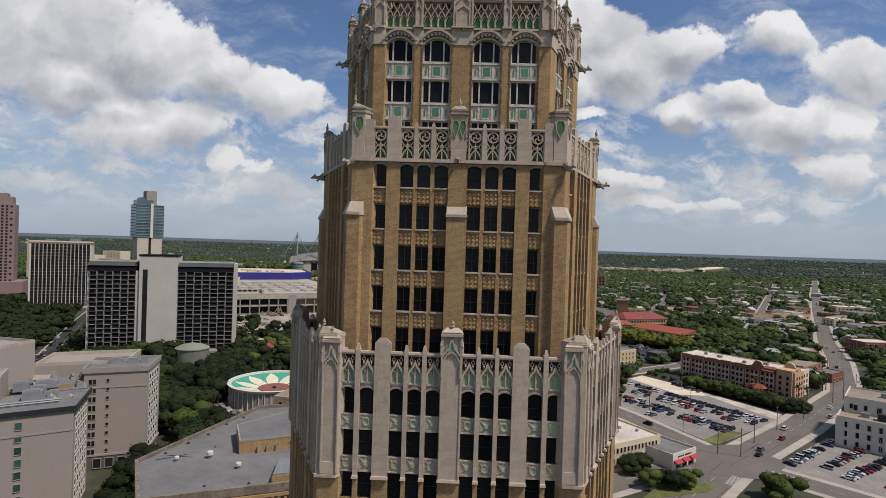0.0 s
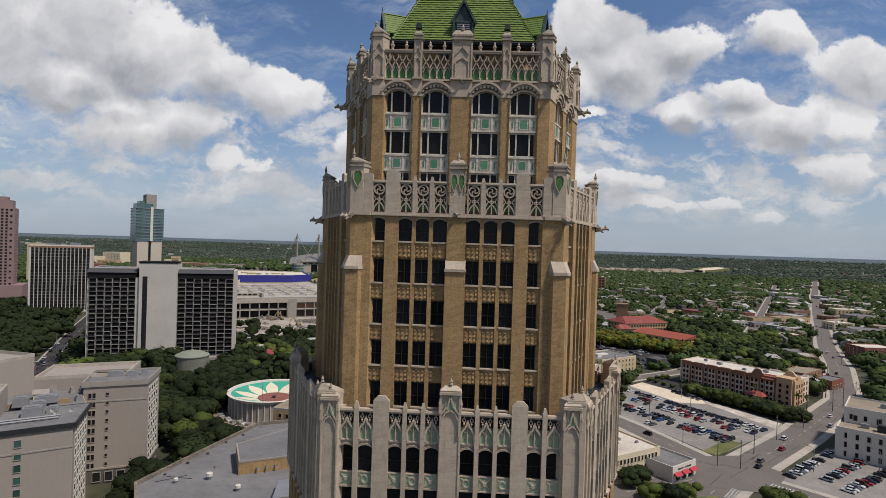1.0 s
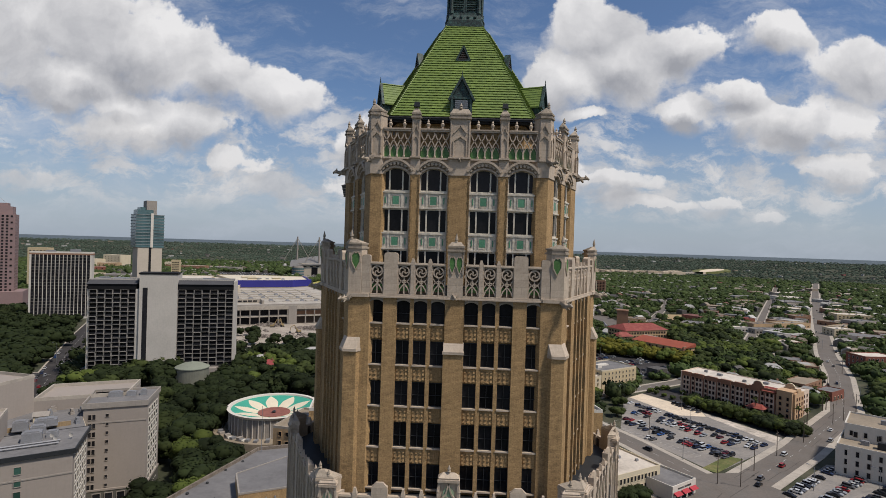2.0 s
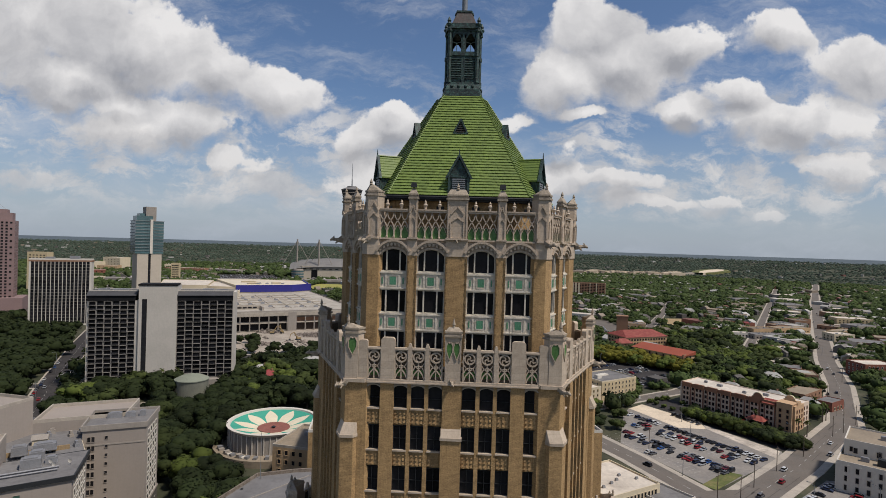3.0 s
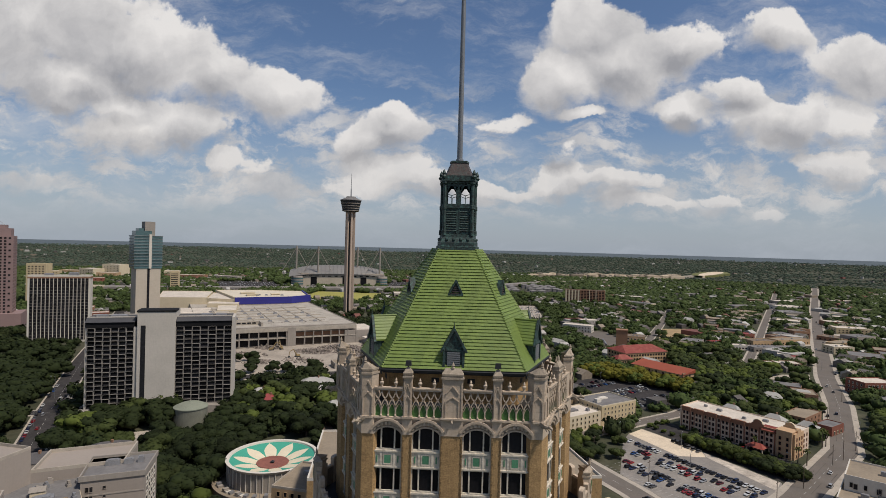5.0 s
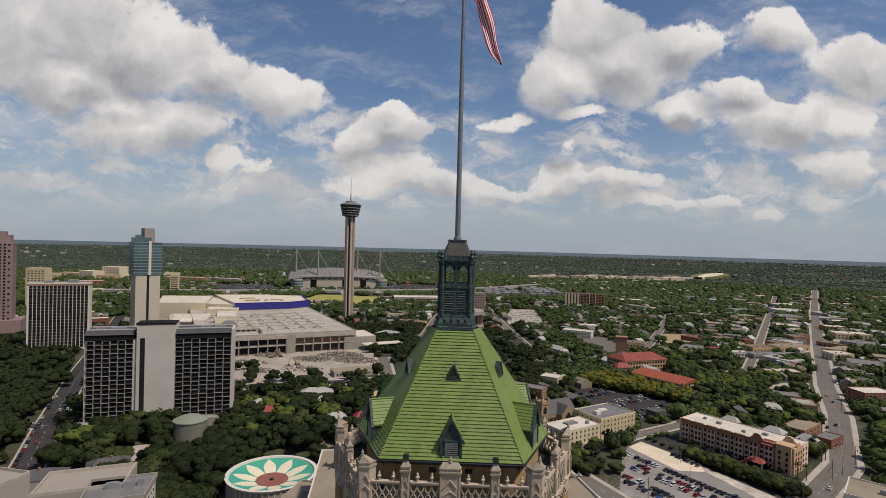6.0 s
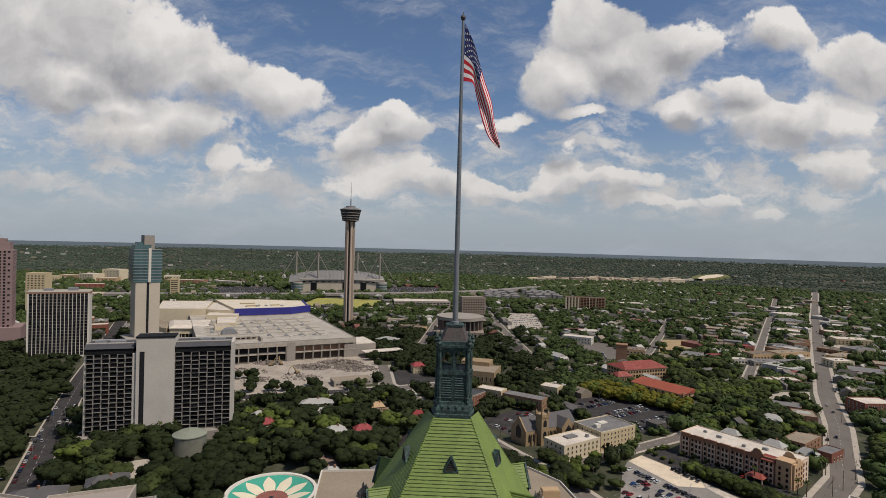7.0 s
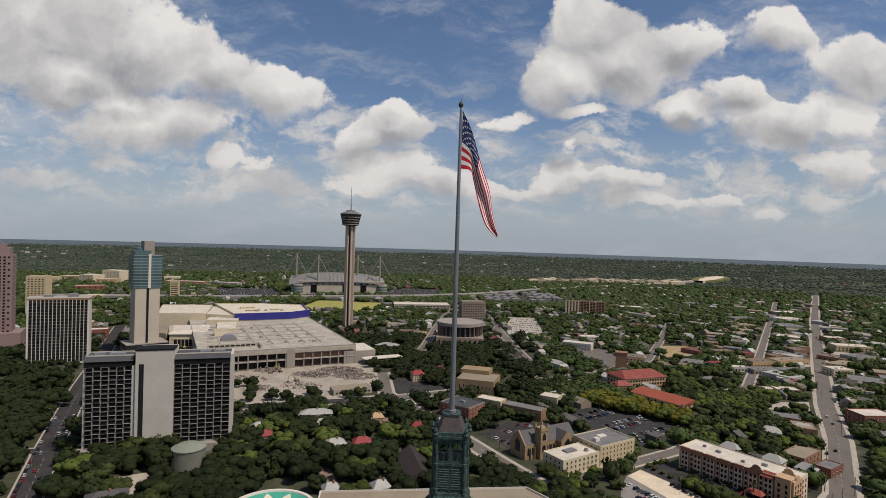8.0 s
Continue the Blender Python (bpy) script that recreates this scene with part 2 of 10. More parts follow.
    t.links.new(mul.outputs[0], p.inputs["Base Color"])
    if bump:
        bn = node("ShaderNodeBump", Strength=bump, Distance=reach)
        t.links.new(height, bn.inputs["Height"])
        t.links.new(bn.outputs[0], p.inputs["Normal"])
    return m


BRICK = material("tan_brick", (0.395, 0.256, 0.118), 0.9, big=(0.35, 0.12), fine=(7, 0.26), bump=0.35, tint=(0.285, 0.183, 0.086), streak=0.2, brick=(0.30, 0.10, 0.012, 1.0), vary=0.05)
DARK_BRICK = material("stained_brick", (0.15, 0.10, 0.05), 0.9, big=(0.5, 0.3), fine=(7, 0.3), bump=0.35, tint=(0.28, 0.19, 0.09), brick=(0.30, 0.10, 0.012, 0.8))
STONE = material("grey_terracotta", (0.465, 0.382, 0.292), 0.75, big=(0.5, 0.05), fine=(6, 0.09), bump=0.25, tint=(0.385, 0.31, 0.232), streak=0.15, brick=(1.1, 0.62, 0.022, 0.42), vary=0.06)
STONE_DIRTY = material("weathered_terracotta", (0.36, 0.30, 0.23), 0.8, big=(0.8, 0.14), fine=(7, 0.12), bump=0.3, tint=(0.22, 0.185, 0.14), streak=0.25, vary=0.08)
WHITE_FRAME = material("white_painted_metal", (0.64, 0.58, 0.475), 0.6, big=(1.0, 0.06), fine=(9, 0.06), tint=(0.36, 0.33, 0.27), streak=0.16)
GREEN_GLAZE = material("green_glazed_tile", (0.065, 0.20, 0.11), 0.35, big=(1.5, 0.2), fine=(9, 0.25), tint=(0.11, 0.25, 0.16), vary=0.15, spec=0.5)
LEAF_GREEN = material("leaf_green_terracotta", (0.065, 0.165, 0.04), 0.45, big=(1.5, 0.2), fine=(9, 0.2), tint=(0.12, 0.22, 0.08), vary=0.15, spec=0.4)
PALE_GREEN = material("pale_green_terracotta", (0.27, 0.385, 0.235), 0.6, big=(1.5, 0.15), fine=(9, 0.1), tint=(0.36, 0.36, 0.27), vary=0.12)
GLASS = material("dark_window_glass", (0.016, 0.016, 0.018), 0.12, big=(0.6, 0.4), fine=(3, 0.2), bump=0.02, vary=0.5, spec=0.12)
ROOF_TILE = material("green_roof_tile", (0.140, 0.195, 0.044), 0.5, big=(0.5, 0.10), fine=(7, 0.12), bump=0.3, tint=(0.122, 0.178, 0.048), island=0.10, vary=0.03)
COPPER = material("dark_patinated_copper", (0.028, 0.040, 0.038), 0.6, 0.0, big=(1.2, 0.3), fine=(7, 0.3), bump=0.4, tint=(0.070, 0.15, 0.13), streak=0.3)
COPPER_BROWN = material("brown_patinated_copper", (0.075, 0.055, 0.05), 0.6, big=(1.2, 0.3), fine=(7, 0.25), bump=0.3, tint=(0.05, 0.07, 0.065), streak=0.3)
DARK_METAL = material("black_painted_metal", (0.022, 0.024, 0.026), 0.55, big=(1, 0.2), fine=(8, 0.2))
GREY_METAL = material("grey_painted_steel", (0.20, 0.21, 0.22), 0.45, 0.3, big=(0.6, 0.15), fine=(8, 0.1))

# brown sheet colour that stands in for the shaded wall and terrace behind tracery
PARAPET_SHADE = material("brown_parapet_back", (0.15, 0.12, 0.09), 0.9, big=(0.8, 0.25), fine=(6, 0.2), tint=(0.20, 0.165, 0.125))
# near-black sheet colour for shade behind tracery and in the hall's open bays
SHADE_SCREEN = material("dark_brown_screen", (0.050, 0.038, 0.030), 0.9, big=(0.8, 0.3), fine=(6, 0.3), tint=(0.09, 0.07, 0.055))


# ---- the tower: a hexagonal shaft with two setbacks, a hipped tile roof, a lantern and a flagpole ----
AX, AY = 0.08, -8.7
tower = thing("office_tower", "tall tan brick tower with grey terracotta crown and green tiled roof", "tower", at(AX, AY))
TIERS = {1: (10.9, 14.8, 17.75), 2: (9.3, 12.1, 14.85), 3: (8.06, 9.9, 12.5)}


def hexagon(a, d, w, out=0.0):
    """Plan of a six-sided stage: half front, half depth, half width; moved outwards by out."""
    c = [(-a, -d), (a, -d), (w, 0.0), (a, d), (-a, d), (-w, 0.0)]
    lines = []
    for i in range(6):
        (x0, y0), (x1, y1) = c[i], c[(i + 1) % 6]
        L = math.hypot(x1 - x0, y1 - y0)
        nx, ny = (y1 - y0) / L, -(x1 - x0) / L
        lines.append((nx, ny, nx * x0 + ny * y0 + out))
    res = []
    for i in range(6):
        a1, b1, c1 = lines[i - 1]
        a2, b2, c2 = lines[i]
        det = a1 * b2 - a2 * b1
        res.append(((c1 * b2 - c2 * b1) / det, (a1 * c2 - a2 * c1) / det))
    return res


def face_frames(tier):
    c = hexagon(*TIERS[tier])
    res = []
    for i in range(6):
        (x0, y0), (x1, y1) = c[i], c[(i + 1) % 6]
        res.append((at((x0 + x1) / 2, (y0 + y1) / 2, 0, math.atan2(y1 - y0, x1 - x0)), math.hypot(x1 - x0, y1 - y0), i in (0, 3)))
    return res


def each_face(tier):
    for i, item in enumerate(face_frames(tier)):
        Hidden.on = i in (2, 3, 4)
        yield item
    Hidden.on = False


def each_corner():
    for k in range(6):
        Hidden.on = k in (3, 4)
        yield k
    Hidden.on = False


def corner_block(tier, k, before, after, out, back=0.6):
    """Plan of the pier that wraps corner k of a stage."""
    o, n = hexagon(*TIERS[tier], out), hexagon(*TIERS[tier], -back)

    def along(p, q, s):
        d = math.hypot(q[0] - p[0], q[1] - p[1])
        return p[0] + (q[0] - p[0]) * s / d, p[1] + (q[1] - p[1]) * s / d
    return [along(o[k], o[k - 1], before), o[k], along(o[k], o[(k + 1) % 6], after), along(n[k], n[(k + 1) % 6], after), n[k], along(n[k], n[k - 1], before)]


def arc(u0, u1, z, rise, n=8):
    """Points of a segmental arch from u0 to u1 that springs at z."""
    return [(u0 + (u1 - u0) * i / n, z + rise * (1 - (2 * i / n - 1) ** 2) ** 0.8) for i in range(n + 1)]


def arch_fill(w, rise, h, y0, y1):
    """Wall over an arched opening of width w that springs at 0; the top is level at h."""
    s, a = Shape(), arc(-w / 2, w / 2, 0, rise)
    for (xa, za), (xb, zb) in zip(a, a[1:]):
        s.upright([(xa, za), (xb, zb), (xb, h), (xa, h)], y0, y1)
    return s


def window_frame(w, h, bars, cross, rise=0.0, t=0.06, y0=0.30, y1=0.42):
    s = Shape()
    s.box(-w / 2, -w / 2 + t, y0, y1, 0, h).box(w / 2 - t, w / 2, y0, y1, 0, h).box(-w / 2 + t, w / 2 - t, y0, y1, 0, t)
    if not rise:
        s.box(-w / 2 + t, w / 2 - t, y0, y1, h - t, h)
    for b in bars:
        s.box(b - t / 2, b + t / 2, y0 - 0.02, y1, t, h + rise * (1 - (2 * b / w) ** 2) - t)
    for c in cross:
        s.box(-w / 2 + t, w / 2 - t, y0 + 0.03, y1, c, c + t * 0.7)
    if rise:
        s.strip([(x, z - t / 2) for x, z in arc(-w / 2, w / 2, h, rise)], t, y0, y1)
    return s


def pane(w, h, rise=0.0, y=0.43):
    return Shape().upright([(-w / 2, 0), (w / 2, 0)] + [(x, z) for x, z in reversed(arc(-w / 2, w / 2, h, rise))] if rise else [(-w / 2, 0), (w / 2, 0), (w / 2, h), (-w / 2, h)], y, y + 0.02)


def window(m, key, w, h, bars, cross, frame_mat, rise=0.0, t=0.06):
    f = part("window", shared(("window", key), lambda: window_frame(w, h, bars, cross, rise, t), frame_mat), None, tower, "", m)
    part("pane", shared(("pane", key), lambda: pane(w, h, rise), GLASS), None, f)


def pier(m, name, w, h, proud, mat, tip=0.0, round_top=False, panel=False):
    def build():
        s = Shape().box(-w / 2, w / 2, -proud, 0.45, 0, h)
        if tip:
            s.add([(-w / 2, -proud, h), (w / 2, -proud, h), (w / 2, 0.3, h), (-w / 2, 0.3, h), (-w * .22, -proud * .4, h + tip), (w * .22, -proud * .4, h + tip), (w * .22, 0.15, h + tip), (-w * .22, 0.15, h + tip)],
                  [(0, 1, 5, 4), (1, 2, 6, 5), (2, 3, 7, 6), (3, 0, 4, 7), (4, 5, 6, 7)])
        if panel:
            s.box(-w / 2 + 0.06, -w / 2 + 0.16, -proud - 0.06, -proud, 0, h - 0.3).box(w / 2 - 0.16, w / 2 - 0.06, -proud - 0.06, -proud, 0, h - 0.3)
        return s
    return part(name, shared((name, round(w, 2), round(h, 2), proud, tip, panel, mat.name), build, mat), None, tower, "", m)


def gothic_head(m, w, h, proud, mat=STONE, gable=True, green=True):
    """Head of a main pier: cusped niche, gablet, cap and knob."""
    def build():
        s = Shape()
        s.box(-w / 2, -w / 2 + 0.16, -proud - 0.12, -proud, 0, h * .82).box(w / 2 - 0.16, w / 2, -proud - 0.12, -proud, 0, h * .82)
        zz = h * .30
        s.strip([(-w / 2 + .14, zz), (-w * .24, zz + h * .16), (0, zz + h * .22), (w * .24, zz + h * .16), (w / 2 - .14, zz)], 0.13, -proud - 0.1, -proud)
        s.strip([(-w / 2 + .1, zz + h * .13), (-w * .12, zz + h * .30), (0, h * .80), (w * .12, zz + h * .30), (w / 2 - .1, zz + h * .13)], 0.12, -proud - 0.14, -proud)
        s.box(-w / 2 - .06, w / 2 + .06, -proud - 0.2, 0.5, h * .82, h * .87).box(-w / 2 + .02, w / 2 - .02, -proud - 0.1, 0.45, h * .87, h * .9)
        s.box(-w / 2 - .02, w / 2 + .02, -proud - 0.14, 0.45, h * .9, h * .99, top=w * .24)
        return s
    ob = part("pinnacle", shared(("pinnacle", w, h, proud, mat.name), build, mat), None, tower, "", m)
    for x in (-w / 2 - .02, w / 2 + .02):
        part("colonnette", shared(("colonnette", h), lambda: Shape().lathe([(.10, h * .45), (.10, h * .62), (.13, h * .63), (.02, h * .78)], 6), mat), None, ob, "", at(x, -proud - .05))
    part("knob", shared(("knob",), lambda: Shape().lathe([(.06, 0), (.17, .1), (.1, .22), (.15, .3), (.02, .62)], 8), STONE_DIRTY), None, ob, "", at(0, 0, h - 0.05))
    if green:
        part("green_inlay", shared(("green_inlay", w, h), lambda: Shape().upright([(-w * .3, h * .50), (0, h * .54), (w * .3, h * .50), (w * .26, h * .64), (0, h * .78), (-w * .26, h * .64)], -proud - .05, -proud + .02), PALE_GREEN), None, ob)
    return ob


def gargoyle(m, size=1.0):
    def build():
        s = Shape()
        ring = lambda y, z, rx, rz: [(rx * math.cos(k * math.pi / 4), y, z + rz * math.sin(k * math.pi / 4)) for k in range(8)]
        s.loft([ring(.1, 0, .26, .30), ring(-.35, .02, .22, .26), ring(-.75, .06, .15, .17), ring(-.95, .12, .17, .20), ring(-1.15, .10, .16, .17), ring(-1.35, .02, .08, .07)])
        s.loft([ring(-1.12, -.02, .10, .05), ring(-1.32, -.10, .05, .03)])
        for x in (-.14, .14):
            s.rod((x, -.98, .26), (x * 1.3, -.90, .48), .06, .01, 5)
            s.rod((x, -.45, -.1), (x * 1.5, -.72, -.34), .08, .06, 5)
            s.add([(x * 1.2, -.1, .2), (x * 3.6, .05, .55), (x * 3.4, .15, .1), (x * 1.2, -.5, .15)], [(0, 1, 2), (0, 3, 1), (3, 2, 1), (0, 2, 3)])
        return s
    return part("gargoyle", shared(("gargoyle",), build, STONE_DIRTY), None, tower, "weathered carved stone gargoyle", m @ Matrix.Diagonal((size, size, size, 1)))


# cores behind the windows
for name, tier, z0, z1, mat in (("lower_wall", 1, 0, 59.6, BRICK), ("crown_wall", 1, 59.6, 69.0, STONE), ("middle_wall", 2, 69.0, 86.4, BRICK), ("upper_wall", 3, 86.4, 99.6, BRICK)):
    part(name, Shape().slab(hexagon(*TIERS[tier], -0.46), z0, z1), mat, tower)
part("terrace", Shape().slab(hexagon(*TIERS[1], -0.5), 69.0, 69.12), DARK_METAL, tower, "stained flat terrace behind the parapet")
part("terrace", Shape().slab(hexagon(*TIERS[2], -0.5), 87.3, 87.42), DARK_METAL, tower)
part("terrace", Shape().slab(hexagon(*TIERS[3], -0.5), 99.6, 99.72), DARK_METAL, tower)
part("middle_wall", Shape().slab(hexagon(*TIERS[2], -0.46), 86.4, 87.3), STONE, tower)


def complement(wins, half):
    """The piers between windows, as (centre, width)."""
    res, u = [], -half
    for a, b in wins:
        res.append(((u + a) / 2, a - u))
        u = b
    return res + [((u + half) / 2, half - u)]


def mirror(pairs):
    return sorted([(-b, -a) for a, b in pairs] + list(pairs))


WINS1 = {True: mirror([(0.9, 2.05), (2.42, 3.58), (3.92, 5.05), (6.37, 7.56), (7.96, 9.12)]), False: mirror([(0.17, 1.3), (1.63, 2.76), (3.9, 5.0), (5.33, 6.38)])}
WINS2 = {True: mirror([(0.88, 2.05), (2.4, 3.56), (3.9, 5.06), (6.26, 7.43)]), False: mirror([(0.17, 1.3), (1.63, 2.73), (3.85, 4.95)])}
WINS3 = {True: mirror([(0.98, 3.58), (4.45, 7.02)]), False: mirror([(0.8, 3.4)])}

# ---- first stage: grey crown over the brick shaft ----
ROWS1 = [(64.89, 1.95, 0.24), (61.38, 2.24, 0), (57.9, 2.2, 0), (54.43, 2.2, 0), (50.96, 2.2, 0)]
for M, L, front in each_face(1):
    wins, edge = WINS1[front], (1.78 if front else 1.75)
    half = L / 2 - edge
    for u, w in complement(wins, half):
        broad, big_one = w > 1.1, abs(u) < 0.1 and w > 1.4
        if w < 0.05:
            continue
        mat_low = BRICK
        pier(M @ at(u, 0, 30), "pier", w, 29.7, (0.0 if broad else -0.03) + (0 if front else .2), mat_low)
        if big_one:
            pier(M @ at(u, 0, 59.75), "pier", w, 12.1, 0.16, STONE, panel=True)
            gothic_head(M @ at(u, 0, 68.2), w - 0.1, 4.2, 0.2)
        elif broad:
            pier(M @ at(u, 0, 59.75), "pier", w, 11.1, 0.08, STONE, tip=0.42)
        else:
            pier(M @ at(u, 0, 59.75), "mullion", w, 10.5, 0.1, STONE, tip=0.5)
        part("ledge", shared(("ledge", round(w, 2)), lambda w=w: Shape().box(-w / 2 - .06, w / 2 + .06, -.3, .1, 0, .22, top=.05), STONE), None, tower, "", M @ at(u, 0, 59.6))
    for k, (a, b) in enumerate(wins):
        u, w = (a + b) / 2, b - a
        for r, (z, h, rise) in enumerate(ROWS1):
            window(M @ at(u, 0, z), ("t1", round(w, 2), r == 0), w, h, [], [h * .48], DARK_METAL, rise, 0.05)
            sp = 1.32 if r < 2 else 1.27
            mt = STONE if r < 2 else BRICK
            s = part("spandrel", shared(("spandrel", round(w, 2), round(sp, 2), mt.name), lambda w=w, sp=sp: Shape().box(-w / 2, w / 2, .16, .45, -sp, 0).box(-w / 2, w / 2, .10, .45, -.1, 0).box(-w / 2, w / 2, .08, .16, -sp, -sp + .12).box(-w / 2, -w / 2 + .07, .1, .16, -sp + .12, -.1).box(w / 2 - .07, w / 2, .1, .16, -sp + .12, -.1), mt), None, tower, "", M @ at(u, 0, z - .0))
            if r < 2:
                odd = (k + r) % 2
                part("green_inlay", shared(("green_panel", r, odd, round(w, 2)), lambda w=w, r=r: Shape().box(-w / 2 + .1, w / 2 - .1, .148, .158, -1.12, -.16) if r == 0 else Shape().upright([(0, -1.05), (.3, -.64), (0, -.22), (-.3, -.64)], .12, .15), PALE_GREEN), None, s)

                def ornament(odd=odd, w=w):
                    s = Shape()
                    if odd:
                        s.strip([(.27 * math.cos(i * math.pi / 6), -.64 + .32 * math.sin(i * math.pi / 6)) for i in range(13)], .1, .08, .15)
                        s.strip([(-w / 2 + .1, -1.1), (-.2, -.86)], .06, .1, .15).strip([(w / 2 - .1, -1.1), (.2, -.86)], .06, .1, .15).strip([(-w / 2 + .1, -.18), (-.2, -.42)], .06, .1, .15).strip([(w / 2 - .1, -.18), (.2, -.42)], .06, .1, .15)
                    else:
                        s.strip([(-w / 2 + .1, -1.1), (w / 2 - .1, -.18)], .08, .09, .15).strip([(w / 2 - .1, -1.1), (-w / 2 + .1, -.18)], .08, .1, .15)
                        s.upright([(-.16, -.5), (-.14, -.72), (0, -.86), (.14, -.72), (.16, -.5)], .07, .15)
                    return s
                part("ornament", shared(("ornament", odd, round(w, 2)), ornament, STONE), None, s)
        # arch, green tracery and pierced rail over the top window
        part("arch", shared(("arch1", round(w, 2)), lambda w=w: arch_fill(w, .24, .62, .16, .45).strip(arc(-w / 2, w / 2, .1, .24), .14, .02, .2).box(-w / 2, w / 2, .1, .2, .5, .62), STONE_DIRTY), None, tower, "", M @ at(u, 0, 66.84))

        def tracery(w=w):
            s = Shape()
            s.box(-.05, .05, .06, .24, 0, 2.0)
            for sg in (-1, 1):
                s.strip([(sg * (w / 2 - .03), .1), (sg * (w / 2 - .05), .85), (sg * (w / 2 - .16), 1.12), (sg * .17, 1.42), (sg * .04, 1.8)], .15, -.02, .24)
                s.strip([(sg * (w / 2 - .03), .5), (sg * w * .36, .95), (sg * w * .25, 1.05), (sg * .13, .95), (sg * .04, .5)], .06, .1, .24)
                x = sg * w * .27
                s.strip([(x + .13 * math.cos(i * math.pi / 4), 1.98 + .15 * math.sin(i * math.pi / 4)) for i in range(9)], .06, .06, .22)
                s.box(x - .03, x + .03, .08, .22, 1.45, 1.84).box(x - .03, x + .03, .08, .22, 2.12, 2.34)
                s.lathe([(.06, 1.62), (.09, 1.7), (.05, 1.78)], 6, x, .05)
            s.box(-w / 2, w / 2, .0, .3, 2.34, 2.48).box(-w / 2, w / 2, -.08, .34, 2.48, 2.66, top=.03).box(-w / 2, w / 2, .08, .26, -.06, .06)
            return s
        tr = part("tracery", shared(("tracery1", round(w, 2)), tracery, STONE), None, tower, "", M @ at(u, 0, 67.5))
        part("green_inlay", shared(("green_back1", round(w, 2)), lambda w=w: Shape().box(-w / 2, w / 2, .2, .3, 0, 1.36), PALE_GREEN), None, tr)
        # added sheet that paints the shade seen through the pierced rail
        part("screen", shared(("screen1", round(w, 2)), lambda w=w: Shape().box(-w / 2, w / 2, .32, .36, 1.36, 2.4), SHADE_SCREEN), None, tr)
for k in each_corner():
    side = k in (2, 5)
    b, a = (1.75, 1.75) if side else ((1.75, 1.78) if k in (0, 3) else (1.78, 1.75))
    part("corner_pier", Shape().slab(corner_block(1, k, b, a, 0.0), 0, 59.6), BRICK, tower)
    part("ledge", Shape().slab(corner_block(1, k, b, a, 0.3), 59.6, 59.85), STONE, tower)
    cp = part("corner_pier", Shape().slab(corner_block(1, k, b, a, 0.18), 59.85, 70.3).slab(corner_block(1, k, 1.5, 1.5, 0.16), 70.3, 71.2), STONE, tower)
    part("cap", Shape().slab(corner_block(1, k, 1.52, 1.52, 0.22, .65), 71.2, 71.4).slab(corner_block(1, k, 1.5, 1.5, 0.16, .6), 71.4, 71.55), STONE, cp)
    o, n = corner_block(1, k, 1.45, 1.45, 0.16), hexagon(*TIERS[1], -.25)[k]
    part("cap", Shape().loft([[(x, y, 71.55) for x, y in o], [(n[0] + (x - n[0]) * .3, n[1] + (y - n[1]) * .3, 72.05) for x, y in o]]), STONE_DIRTY, cp)
    part("knob", CACHE[("knob",)], None, cp, "", at(n[0], n[1], 72.1))
for M, L, front in each_face(1):
    e = 1.78 if front else 1.75
    for s in (-1, 1):
        gothic_head(M @ at(s * (L / 2 - e / 2 - .05), 0, 67.2), e - 0.35, 4.4, 0.2, gable=False)
        for x in (-.5, .5):
            part("moulding", shared(("pier_moulding", front), lambda: Shape().box(-.07, .07, -.30, -.15, 0, 7.3).box(-.03, .03, -.34, -.29, .15, 7.2), STONE), None, tower, "", M @ at(s * (L / 2 - e / 2 - .05) + x * (e - .48), 0, 59.95))
        part("plinth", shared(("pier_plinth", front), lambda: Shape().box(-e / 2 + .2, e / 2 - .2, -.26, -.15, 0, 1.0, top=.03), STONE), None, tower, "", M @ at(s * (L / 2 - e / 2 - .05), 0, 59.9))

def merlon(m, w, h):
    """A parapet block with rounded shoulders."""
    def build():
        r = min(.3, w * .3)
        arc_r = [(w / 2 - r + r * math.sin(i * math.pi / 8), h - r * .8 + r * .8 * math.cos(i * math.pi / 8)) for i in range(4, -1, -1)]
        s = Shape().upright([(-w / 2, 0), (w / 2, 0)] + arc_r + [(-x, z) for x, z in reversed(arc_r)], -.06, .4)
        return s.box(-w / 2 - .05, w / 2 + .05, -.12, -.06, 0, .16)
    return part("merlon", shared(("merlon", round(w, 2), h), build, STONE), None, tower, "", m)


